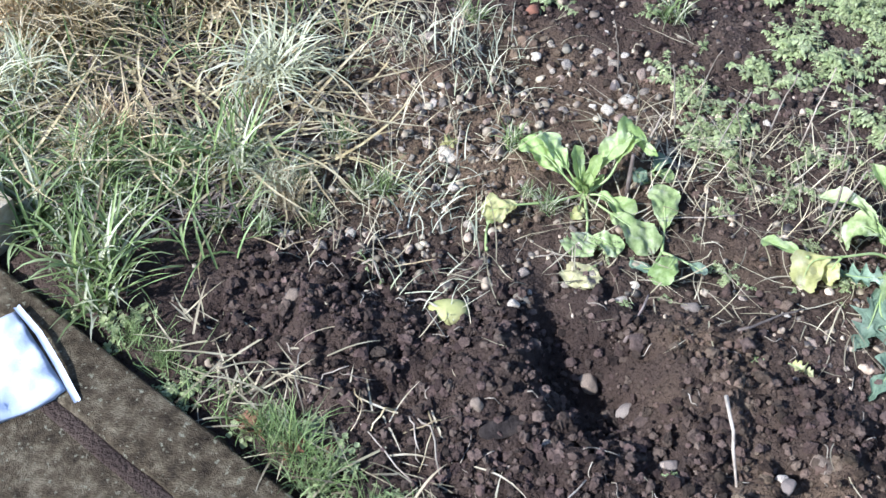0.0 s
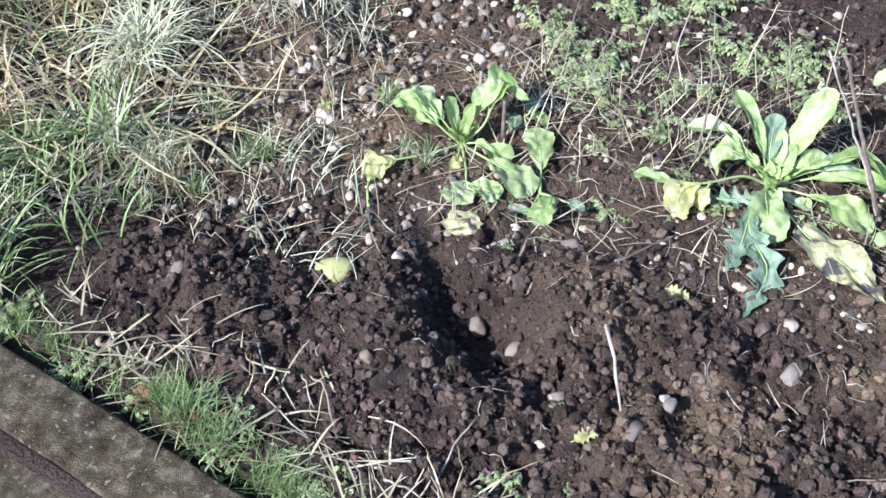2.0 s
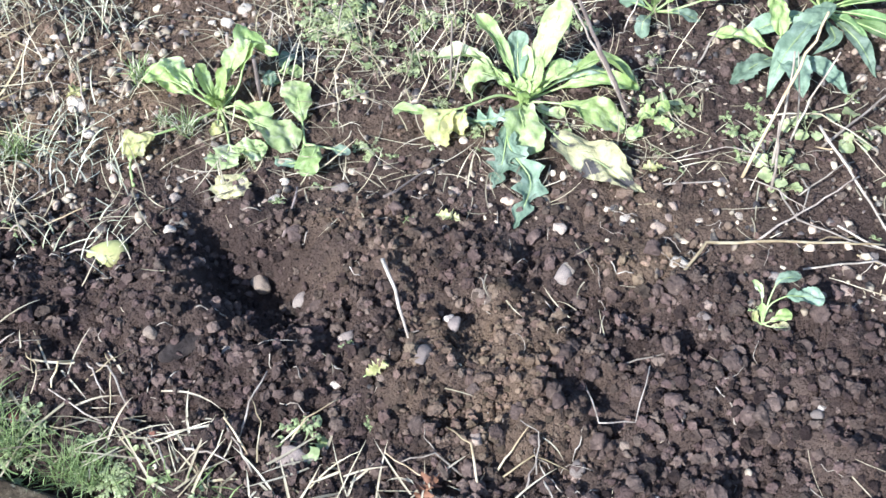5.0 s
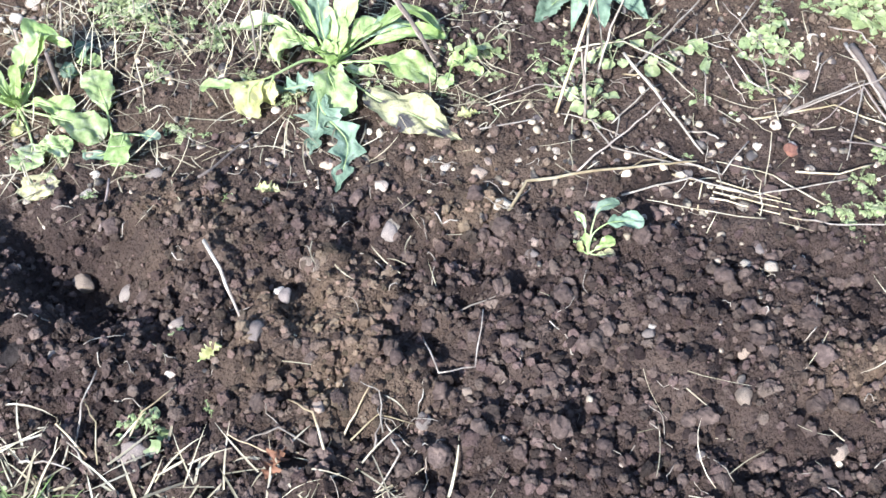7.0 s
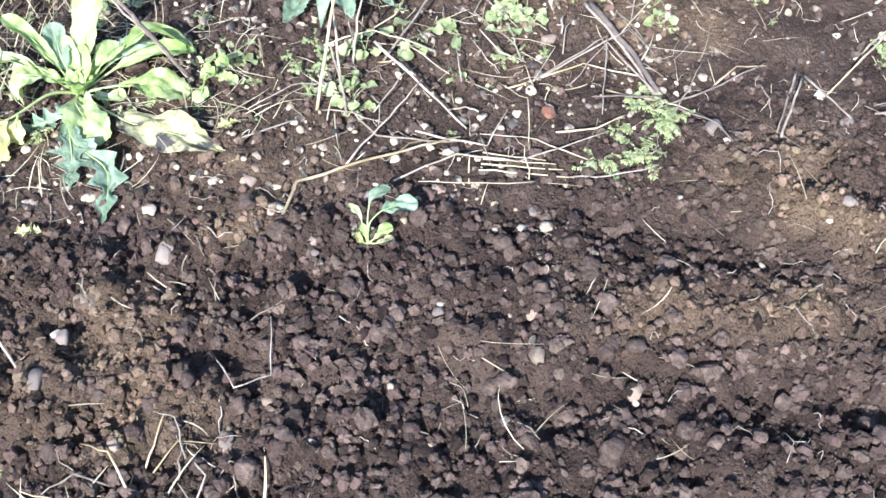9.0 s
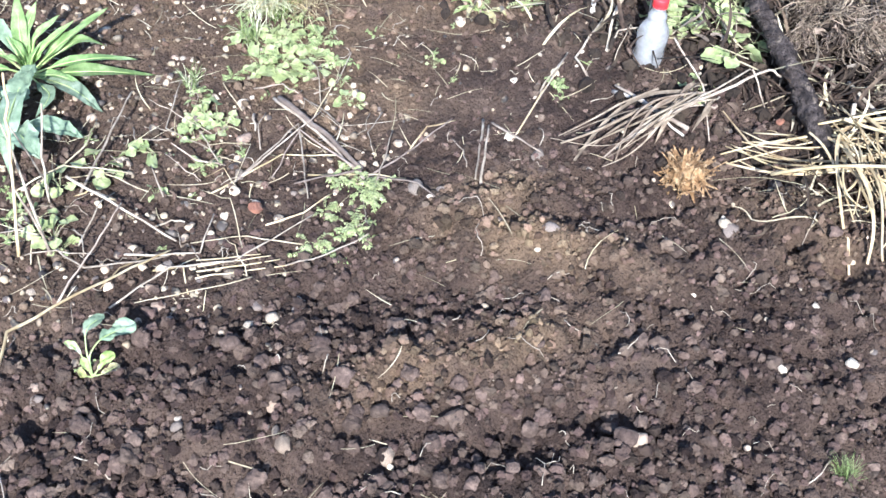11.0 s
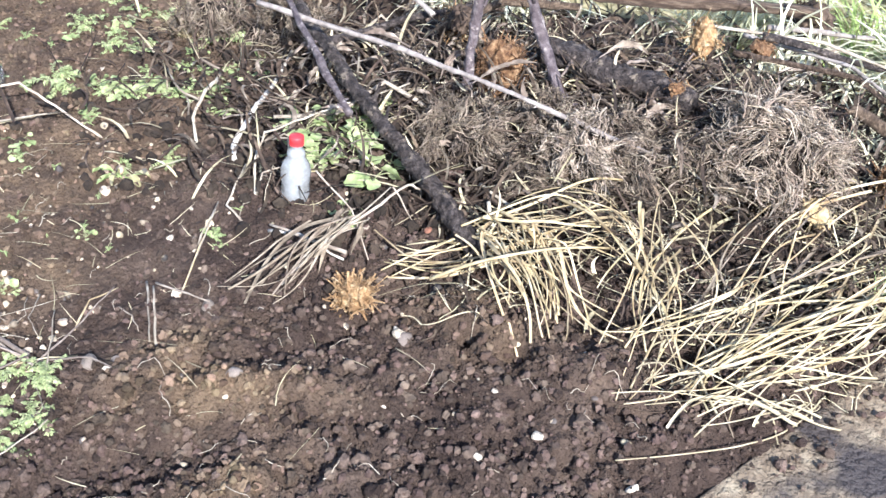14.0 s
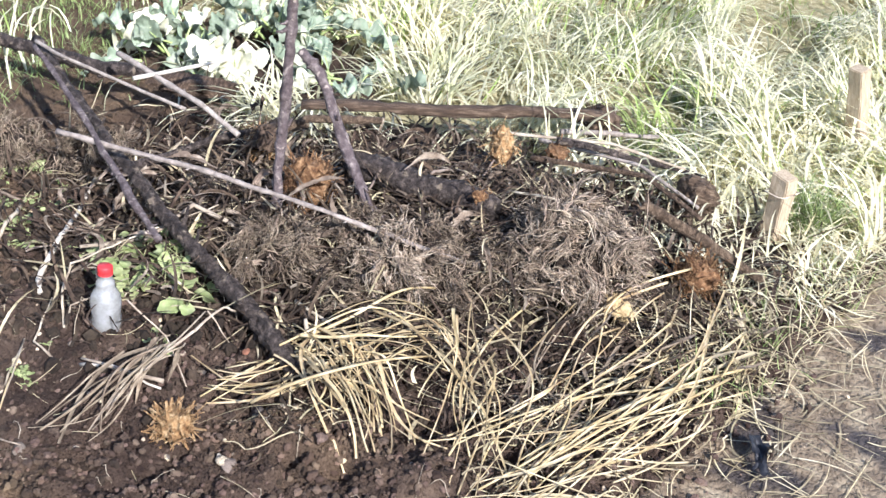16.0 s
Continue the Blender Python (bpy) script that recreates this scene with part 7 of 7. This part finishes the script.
def bundle_of(label, ways, count, jitter, thick, material, ends=0.5):
    """A loose bundle of long dry stems, each of its own, that follow one of the ways (x, y, metres above the soil)."""
    mid = np.mean([w[len(w) // 2] for w in ways], 0)
    ob = thing("straw_bundle", (mid[0], mid[1], up(mid[0], mid[1])), label, "straw", "straw bundles")
    org = np.array(ob.matrix_world.translation)
    for k in range(count):
        w = np.array(ways[k % len(ways)], float)
        t0, t1 = rng.uniform(0, 0.35 * ends), 1 - rng.uniform(0, 0.6 * ends) * rng.random()
        t = np.linspace(t0, t1, 18)
        p = np.stack([np.interp(t, np.linspace(0, 1, len(w)), w[:, c]) for c in range(3)], -1)
        for _ in range(6):
            p[1:-1] = 0.25 * p[:-2] + 0.5 * p[1:-1] + 0.25 * p[2:]
        shift, fan = rng.normal(size=3) * jitter * (1, 1, 0.3), rng.normal(size=3) * jitter * (1.1, 1.1, 0.3)
        p += shift + fan * (t - t.mean())[:, None] * 2
        way = p[-1] - p[0]
        p += np.array((-way[1], way[0], 0.0)) * rng.normal() * 0.10 * np.sin(math.pi * np.linspace(0, 1, 18))[:, None]
        wob = 0.014 * rng.random() ** 2
        p += wob * np.sin(t[:, None] * rng.uniform(3, 7, 3) + rng.uniform(0, 6.28, 3)) * (1, 1, 0.5)
        for _ in range(int(rng.integers(0, 3))):
            c = int(rng.integers(4, 15))
            p[c:] += rng.normal(size=3) * (0.022, 0.022, 0.01) * np.linspace(0, 1, 18 - c)[:, None]
        r = thick[0] + (thick[1] - thick[0]) * rng.random() ** 1.8
        soil = height(p[:, 0], p[:, 1])
        bed = soil.copy()
        for _ in range(30):
            bed[1:-1] = 0.25 * bed[:-2] + 0.5 * bed[1:-1] + 0.25 * bed[2:]
        p[:, 2] = np.maximum(bed + p[:, 2] + 0.02 * rng.random(), soil + r)
        s = Soup()
        if k % 5 < 2:
            ribbon(s, p - org, r * 3.0 * np.linspace(1, 0.45, 18), fold=0.35)
        else:
            tube(s, p - org, np.linspace(r, r * 0.6, 18), 5)
        s.ob("stem", material, ob)
    return ob


bundle_of("flat golden straw running out past the log", [((2.42, 0.50, 0.06), (2.33, 0.59, 0.06), (2.279, 0.702, 0.03), (2.282, 0.825, 0.01)), ((2.40, 0.58, 0.05), (2.33, 0.68, 0.03), (2.30, 0.80, 0.012))], 14, 0.016, (0.0020, 0.0046), GOLD_STRAW)
bundle_of("golden dry stems curling over the lip of the dug bed", [((2.42, 0.63, 0.04), (2.36, 0.59, 0.09), (2.29, 0.50, 0.08), (2.20, 0.43, 0.04), (2.14, 0.40, 0.01)), ((2.46, 0.55, 0.06), (2.37, 0.53, 0.10), (2.29, 0.47, 0.06), (2.18, 0.42, 0.02)), ((2.40, 0.64, 0.04), (2.33, 0.57, 0.08), (2.24, 0.50, 0.05), (2.22, 0.46, 0.02))], 26, 0.030, (0.0016, 0.0042), GOLD_STRAW)
bundle_of("pale dry stems sweeping back along the heap's front", [((2.36, 0.66, 0.04), (2.37, 0.54, 0.09), (2.45, 0.46, 0.09), (2.52, 0.38, 0.06)), ((2.40, 0.60, 0.05), (2.46, 0.42, 0.09), (2.47, 0.28, 0.06)), ((2.34, 0.60, 0.05), (2.40, 0.46, 0.09), (2.40, 0.33, 0.06))], 22, 0.040, (0.0014, 0.0042), GOLD_STRAW)
bundle_of("long bowed dry stems hanging down to the dug soil", [((2.46, 0.40, 0.09), (2.39, 0.31, 0.10), (2.34, 0.28, 0.06), (2.10, 0.27, 0.01)), ((2.50, 0.32, 0.08), (2.36, 0.28, 0.08), (2.20, 0.21, 0.02)), ((2.52, 0.21, 0.08), (2.42, 0.17, 0.08), (2.33, 0.16, 0.05), (2.16, 0.19, 0.01)), ((2.44, 0.50, 0.07), (2.38, 0.41, 0.10), (2.28, 0.36, 0.05), (2.20, 0.33, 0.01))], 22, 0.045, (0.0016, 0.0042), GOLD_STRAW, 0.3)
bundle_of("thick fan of golden stems laid from the path side", [((2.66, -0.27, 0.03), (2.50, -0.12, 0.05), (2.36, 0.02, 0.05), (2.20, 0.15, 0.03), (2.10, 0.25, 0.01)), ((2.82, -0.17, 0.05), (2.53, -0.05, 0.06), (2.345, 0.05, 0.06), (2.23, 0.16, 0.04), (2.10, 0.21, 0.01)), ((2.71, -0.24, 0.04), (2.47, -0.02, 0.06), (2.26, 0.12, 0.05), (2.12, 0.215, 0.01)),
           ((2.86, -0.16, 0.05), (2.66, 0.0, 0.07), (2.46, 0.06, 0.07), (2.26, 0.20, 0.03)), ((2.62, -0.24, 0.02), (2.44, -0.14, 0.05), (2.30, 0.04, 0.04), (2.22, 0.17, 0.01))], 30, 0.042, (0.0018, 0.0048), GOLD_STRAW, 0.8)
bundle_of("faded brown stems under the golden fan", [((2.70, -0.20, 0.01), (2.48, -0.02, 0.03), (2.24, 0.14, 0.01)), ((2.60, 0.10, 0.03), (2.40, 0.14, 0.04), (2.22, 0.10, 0.01)), ((2.52, -0.20, 0.01), (2.44, 0.06, 0.03), (2.36, 0.26, 0.01))], 26, 0.05, (0.0014, 0.0034), HANGING, 0.9)
bundle_of("bleached stems lying flat at the path's edge", [((2.40, -0.22, 0.008), (2.30, -0.10, 0.02), (2.225, 0.06, 0.03), (2.15, 0.23, 0.01)), ((2.22, -0.10, 0.005), (2.19, 0.0, 0.02), (2.14, 0.10, 0.02), (2.05, 0.19, 0.005)), ((2.26, -0.03, 0.02), (2.20, 0.06, 0.02), (2.08, 0.15, 0.01)), ((2.63, -0.27, 0.03), (2.53, -0.25, 0.02), (2.38, -0.15, 0.015), (2.25, -0.02, 0.02))], 22, 0.040, (0.0016, 0.0042), STRAW, 0.7)
bundle_of("limp brown withered leaves hanging over in a bunch", [((2.33, 0.885, 0.08), (2.24, 0.925, 0.075), (2.16, 0.955, 0.04), (2.09, 0.97, 0.004)), ((2.30, 0.91, 0.07), (2.22, 0.94, 0.06), (2.14, 0.985, 0.02), (2.07, 1.01, 0.003)), ((2.26, 0.92, 0.06), (2.16, 0.99, 0.03), (2.05, 1.06, 0.004))], 12, 0.013, (0.0014, 0.0042), HANGING, 0.4)
straw2, straw3 = Soup(), Soup()
for k in range(760):     # finer litter under the bundles
    x0, y0 = rng.uniform(2.1, 3.0), rng.uniform(-0.38, 0.66)
    ang, L = rng.uniform(0, 6.28), rng.uniform(0.05, 0.20)
    x1, y1 = x0 + L * math.cos(ang), y0 + L * math.sin(ang)
    if min(beyond_edge(x0, y0), beyond_edge(x1, y1)) < -0.03 or min(x0 + 0.30 * y0, x1 + 0.30 * y1) < 2.28 - 0.16 * (y0 < 0.25) or (0.25 < y0 < 0.5 and x0 < 2.36):
        continue
    strand(straw2 if k % 3 else straw3, (x0, y0, up(x0, y0) + rng.uniform(0, 0.03)), (x1, y1, up(x1, y1) + rng.uniform(0, 0.025)), rng.normal() * 0.03, rng.uniform(0.0008, 0.0018), rng.uniform(0, 0.025))
tagged(straw3.ob("brown_straw", LITTER), "dark brown dead stems under the straw", "straw", kind="stuff")
tagged(straw2.ob("pale_straw", STRAW), "fine pale dry stems and grass by the path", "straw", kind="stuff")
strewn("path_edge_grass", 700, 2.55, 3.8, -0.9, 0.1, lambda x, y: smooth(-0.05, 0.02, beyond_edge(x, y)) * smooth(0.30, 0.18, beyond_edge(x, y)), (0.05, 0.18), (0.0018, 0.004), (5, 60), (10, 90), STRAW, "dry grass along the muddy path edge")
strewn("path_edge_green", 260, 2.5, 3.5, -0.7, 0.1, lambda x, y: smooth(-0.03, 0.02, beyond_edge(x, y)) * smooth(0.2, 0.1, beyond_edge(x, y)), (0.03, 0.09), (0.0015, 0.003), (25, 80), (10, 90), GRASS, "short green grass at the path edge")
strewn("path_straw_bits", 330, 2.3, 3.6, -1.3, 0.0, lambda x, y: smooth(-0.45, -0.05, beyond_edge(x, y)) * smooth(0.05, 0.0, beyond_edge(x, y)), (0.03, 0.18), (0.0015, 0.0045), (0, 8), (0, 10), STRAW, "loose straw bits on the muddy path", "straw", lift=0.002)

# ---- bottle ----
PLASTIC = mat("cloudy_plastic", [(0.28, 0.27, 0.24), (0.46, 0.455, 0.43), (0.62, 0.62, 0.61)], 26, 0.22, 0.05, 60, spec=0.6, coat=0.5, spots=((0.36, 0.33, 0.26), 18, 0.60))
PLASTIC.node_tree.nodes["Principled BSDF"].inputs["Transmission Weight"].default_value = 0.45
CAP_RED = mat("red_plastic", [(0.55, 0.025, 0.03), (0.70, 0.05, 0.05)], 40, 0.35, 0.05, 200, spec=0.5)


def lathe(profile, sides=28):
    s = Soup()
    p = np.array(profile, float)
    a = np.arange(sides) * 2 * math.pi / sides
    v = np.stack([p[:, None, 1] * np.cos(a), p[:, None, 1] * np.sin(a), np.broadcast_to(p[:, None, 0], (len(p), sides))], -1).reshape(-1, 3)
    i, j = np.meshgrid(np.arange(len(p) - 1), np.arange(sides), indexing="ij")
    s.add(v, np.stack([i * sides + j, i * sides + (j + 1) % sides, (i + 1) * sides + (j + 1) % sides, (i + 1) * sides + j], -1).reshape(-1, 4))
    return s


BX, BY = 2.392, 1.083
bottle = thing("bottle", pose(BX, BY, up(BX, BY) - 0.006, 2, 4, 0) @ Matrix.Diagonal((0.95, 0.95, 0.86, 1)), "cloudy plastic bottle with red cap standing in the soil", "bottle")
lathe(((0, 0.0), (0.0, 0.028), (0.006, 0.0325), (0.03, 0.034), (0.055, 0.0325), (0.062, 0.0338), (0.085, 0.0352), (0.102, 0.033), (0.116, 0.0265), (0.124, 0.0215), (0.130, 0.0205), (0.136, 0.0215), (0.144, 0.0200), (0.151, 0.0155), (0.157, 0.0150), (0.159, 0.0165), (0.161, 0.0150), (0.178, 0.0140), (0.178, 0.0))).ob("bottle_body", PLASTIC, bottle)
cap = lathe(((0.162, 0.0165), (0.1625, 0.0172), (0.166, 0.0172), (0.167, 0.0165), (0.168, 0.0172), (0.183, 0.0168), (0.1855, 0.0155), (0.186, 0.0)), 36).ob("cap", CAP_RED, bottle, label="bright red screw cap")

lying = thing("bottle", pose(2.54, 1.98, up(2.54, 1.98) + 0.028, 90, 0, 216), "clear plastic bottle with red cap lying on the soil", "bottle")
lathe(((0, 0.0), (0.0, 0.028), (0.006, 0.031), (0.03, 0.032), (0.055, 0.030), (0.062, 0.032), (0.085, 0.0325), (0.102, 0.030), (0.116, 0.0265), (0.130, 0.0205), (0.144, 0.0180), (0.151, 0.0150), (0.157, 0.0140), (0.178, 0.0135), (0.178, 0.0))).ob("bottle_body", CLEAR, lying)
lathe(((0.162, 0.0150), (0.1625, 0.0162), (0.167, 0.0165), (0.183, 0.0160), (0.186, 0.0)), 36).ob("cap", CAP_RED, lying, label="bright red screw cap")

# ---- stakes ----
STAKE = mat("stake_timber", [(0.26, 0.195, 0.12), (0.40, 0.315, 0.205), (0.52, 0.43, 0.30)], 22, 0.75, 0.4, 80, stretch=(8, 8, 1), vary=0.15)


def stake(x, y, w, high, turn, lean, label):
    ob = thing("timber_stake", pose(x, y, up(x, y) - 0.05) @ pose(0, 0, 0, lean[0], lean[1], 0) @ pose(0, 0, 0, 0, 0, turn), label, "stake", "stakes at the bed's end")
    bm = bmesh.new()
    bmesh.ops.create_cube(bm, size=1, matrix=Matrix.Translation((0, 0, (high + 0.05) / 2)) @ Matrix.Diagonal((w, w, high + 0.05, 1)))
    bmesh.ops.subdivide_edges(bm, edges=[e for e in bm.edges if abs(e.verts[0].co.z - e.verts[1].co.z) > 0.1], cuts=6)
    for v in bm.verts:
        v.co.x += rng.normal() * 0.0012
        v.co.y += rng.normal() * 0.0012
        if v.co.z > high:
            v.co.z += 0.008 * v.co.x / w
    bmesh.ops.bevel(bm, geom=bm.edges[:], offset=0.003, segments=2, affect='EDGES')
    part("post", bm, STAKE, ob)
    return ob


s1 = stake(3.275, -0.345, 0.048, 0.19, 50, (0, 2), "short square timber stake with a string loop")
st = Soup()
loop = [(0.031, 0.031), (-0.031, 0.031), (-0.031, -0.031), (0.031, -0.031)]
pts = [np.array((loop[k % 4][0] * (1 - t) + loop[(k + 1) % 4][0] * t, loop[k % 4][1] * (1 - t) + loop[(k + 1) % 4][1] * t, 0.19 + 0.006 * math.sin(k))) for k in range(4) for t in (0, 0.33, 0.66)]
tube(st, np.array(pts + pts[:1]), 0.002, 5)
st.ob("string", WHITE_STONE, s1, label="pale string tied round the stake")
stake(3.88, -0.625, 0.048, 0.30, 50, (-11, 0), "taller square timber stake in the long grass")

# ---- things on and by the path ----
FOIL = mat("clear_packet", [(0.46, 0.50, 0.58), (0.60, 0.64, 0.72), (0.74, 0.76, 0.82)], 14, 0.22, 0.25, 40, 3, spec=0.6, spots=((0.82, 0.83, 0.85), 9, 0.58))
PACK = Matrix(((0.757, -0.70, 0, -0.61), (-0.653, -0.714, 0, 1.392), (0, 0, 1, 0.012), (0, 0, 0, 1)))
packet = thing("plastic_packet", PACK, "crumpled whitish clear plastic packet on the concrete path", "packet")
U, V = np.meshgrid(np.linspace(0, 0.185, 26), np.linspace(0, 0.30, 36), indexing="ij")
Zt = 0.012 + 0.022 * (fbm(U * 30, V * 30, 3, 91) - 0.4) * smooth(0, 0.02, np.minimum(U, 0.185 - U)) + 0.004 * np.sin(V * 60)
top = np.stack([U + 0.004 * np.sin(V * 40), V, Zt], -1).reshape(-1, 3)
low = np.stack([U + 0.004 * np.sin(V * 40), V, 0 * U + 0.002], -1).reshape(-1, 3)
i, j = np.meshgrid(np.arange(25), np.arange(35), indexing="ij")
q = (i * 36 + j).ravel()
f = np.stack([q, q + 36, q + 37, q + 1], -1)
rim = [k for k in range(36)] + [36 * k + 35 for k in range(1, 26)] + [25 * 36 + k for k in range(34, -1, -1)] + [36 * k for k in range(24, 0, -1)]
o = 36 * 26
side = [[rim[k], rim[(k + 1) % len(rim)], o + rim[(k + 1) % len(rim)], o + rim[k]] for k in range(len(rim))]
mesh_ob("wrapper", np.concatenate([top, low]), [f, f[:, ::-1] + o, np.array(side)], FOIL, packet)
st = Soup()
ribbon(st, np.array([(-0.004, -0.004, 0.018), (0.07, -0.010, 0.022), (0.14, -0.008, 0.02), (0.215, -0.004, 0.01)]), 0.011, fold=0.3)
st.ob("seal_strip", FOIL, packet)

timber = thing("timber_edging", pose(-0.672, 1.508, 0.0, 0, 0, 0), "weathered pale timber board edging the path", "board")
bm = bmesh.new()
bmesh.ops.create_cube(bm, size=1, matrix=pose(-0.30, 0.16, 0.045, 0, 0, -28.6) @ Matrix.Diagonal((0.62, 0.10, 0.10, 1)))
bmesh.ops.subdivide_edges(bm, edges=bm.edges[:], cuts=3, use_grid_fill=True)
for v in bm.verts:
    v.co += Vector(rng.normal(size=3) * 0.0012)
part("wood", bm, mat("weathered_timber", [(0.25, 0.20, 0.12), (0.38, 0.31, 0.19), (0.46, 0.39, 0.26)], 18, 0.8, 0.5, 90, stretch=(1, 5, 5)), timber)

BLACK_PLASTIC = mat("black_plastic", [(0.012, 0.012, 0.014), (0.03, 0.03, 0.034)], 30, 0.35, 0.4, 60, spec=0.5)
bp = thing("plastic_scrap", (2.405, -0.305, 0.012), "black crumpled plastic scrap on the muddy path edge", "plastic")
U, V = np.meshgrid(np.linspace(-0.045, 0.045, 16), np.linspace(-0.018, 0.018, 8), indexing="ij")
Zt = 0.004 + 0.06 * fbm(U * 60, V * 60, 2, 95) * np.exp(-(U / 0.04) ** 2)
U = U + 0.010 * np.sin(V * 160) + 0.006 * np.sin(V * 390)
V = V * (1 + 0.5 * np.sin(U * 70))
v = np.stack([U, V, Zt], -1).reshape(-1, 3)
i, j = np.meshgrid(np.arange(15), np.arange(7), indexing="ij")
q = (i * 8 + j).ravel()
mesh_ob("sheet", np.concatenate([v, v - (0, 0, 0.003)]), np.concatenate([np.stack([q, q + 8, q + 9, q + 1], -1), np.stack([q + 1, q + 9, q + 8, q], -1) + 128]), BLACK_PLASTIC, bp)

# ---- cabbage leaves behind the heap ----
CABBAGE = mat("cabbage_leaf", [(0.15, 0.195, 0.12), (0.27, 0.32, 0.22), (0.47, 0.49, 0.37)], 14, 0.5, 0.5, 40, vary=0.3, through_light=0.15)
CABBAGE_PALE = mat("bleached_cabbage_leaf", [(0.58, 0.56, 0.36), (0.72, 0.70, 0.50), (0.80, 0.78, 0.62)], 14, 0.5, 0.5, 40, vary=0.1, through_light=0.2)
for cx, cy, cn in ((3.80, 1.62, 9), (3.88, 1.48, 8), (4.05, 1.28, 9), (4.12, 1.13, 10), (3.72, 0.93, 5)):
    cab = plant_at("cabbage_plant", cx, cy, "collapsed cabbage with grey green wilted leaves", "cabbage", "old cabbages", 0.04)
    for k in range(int(cn * 1.7)):
        leaf(cab, rng.uniform(0, 360), rng.uniform(5, 65), rng.uniform(40, 90), 0.05, rng.uniform(0.09, 0.15), rng.uniform(0.06, 0.11), CABBAGE if rng.random() < 0.8 else CABBAGE_PALE, "round", 0.6, 0.5, rng.normal() * 45, base=(rng.normal() * 0.06, rng.normal() * 0.06, rng.uniform(0, 0.06)), stalk_r=0.004, crumple=0.2)
cab = plant_at("cabbage_plant", 3.78, 1.34, "bleached cream cabbage leaves hanging limp", "cabbage", "old cabbages", 0.1)
for az, el, L in ((180, 30, 0.16), (210, 10, 0.18), (150, 35, 0.14), (170, -10, 0.17), (250, 20, 0.12)):
    leaf(cab, az, el, 80, 0.02, L, L * 0.7, CABBAGE_PALE, "round", 0.6, 0.4, stalk_r=0.004)


# ---- long grass behind ----
for nm, cnt, L, W, el, dr, m, lab in (("tall_pale_grass", 19000, (0.14, 0.36), (0.004, 0.012), (30, 85), (70, 170), FAR_PALE, "tall bleached grass behind the heap"), ("tall_straw_grass", 8500, (0.14, 0.36), (0.004, 0.010), (20, 80), (40, 150), GRASS_PALE, "tall straw-coloured dead grass behind the heap"),
                                      ("tall_green_grass", 6000, (0.08, 0.24), (0.004, 0.008), (45, 88), (40, 140), FAR_GREEN, "green grass growing through dead tussocks")):
    k = ("tall_pale_grass", "tall_straw_grass", "tall_green_grass").index(nm)
    strewn(nm, cnt, 3.2, 7.2, -3.2, 3.6, lambda x, y: far_turf(x, y) * np.clip(1.3 - 0.22 * (x - 3.4), 0.25, 1) * (0.05 + 0.95 * smooth(0.44, 0.56, fbm(x * 2.1, y * 2.1, 2, 100 + 13 * k))) * (0.16 + 0.84 * smooth(0.47, 0.60, fbm(x * 6, y * 6, 2, 140))), L, W, el, dr, m, lab, lift=0.0, folded=False, flow=0.75)
strewn("low_green_turf", 3500, 2.9, 5.5, 1.5, 4.5, lambda x, y: smooth(4.35, 4.75, x + 0.65 * y) * (1 - far_turf(x, y) * 0.3), (0.03, 0.09), (0.002, 0.004), (30, 85), (20, 90), GRASS, "low green turf beyond the bed")
strewn("heap_end_turf", 1500, 3.15, 4.2, 1.75, 2.6, lambda x, y: smooth(3.95, 4.2, x + 0.3 * y), (0.03, 0.08), (0.002, 0.004), (25, 85), (20, 90), GRASS, "low green turf beyond the end of the heap")
strewn("stake_dry_grass", 1500, 2.75, 3.9, -0.85, 0.05, lambda x, y: smooth(0.04, 0.10, beyond_edge(x, y)) * smooth(2.85, 3.1, x) * smooth(0.0, -0.15, y) * (1 - hump(x, y, 3.17, -0.32, 0.16, 0.10, 0, 1.0)) * (1 - hump(x, y, 3.38, -0.45, 0.10, 0.08, 0, 1.0)), (0.06, 0.18), (0.003, 0.007), (5, 60), (20, 110), FAR_PALE, "bleached dry grass lying round the stakes")
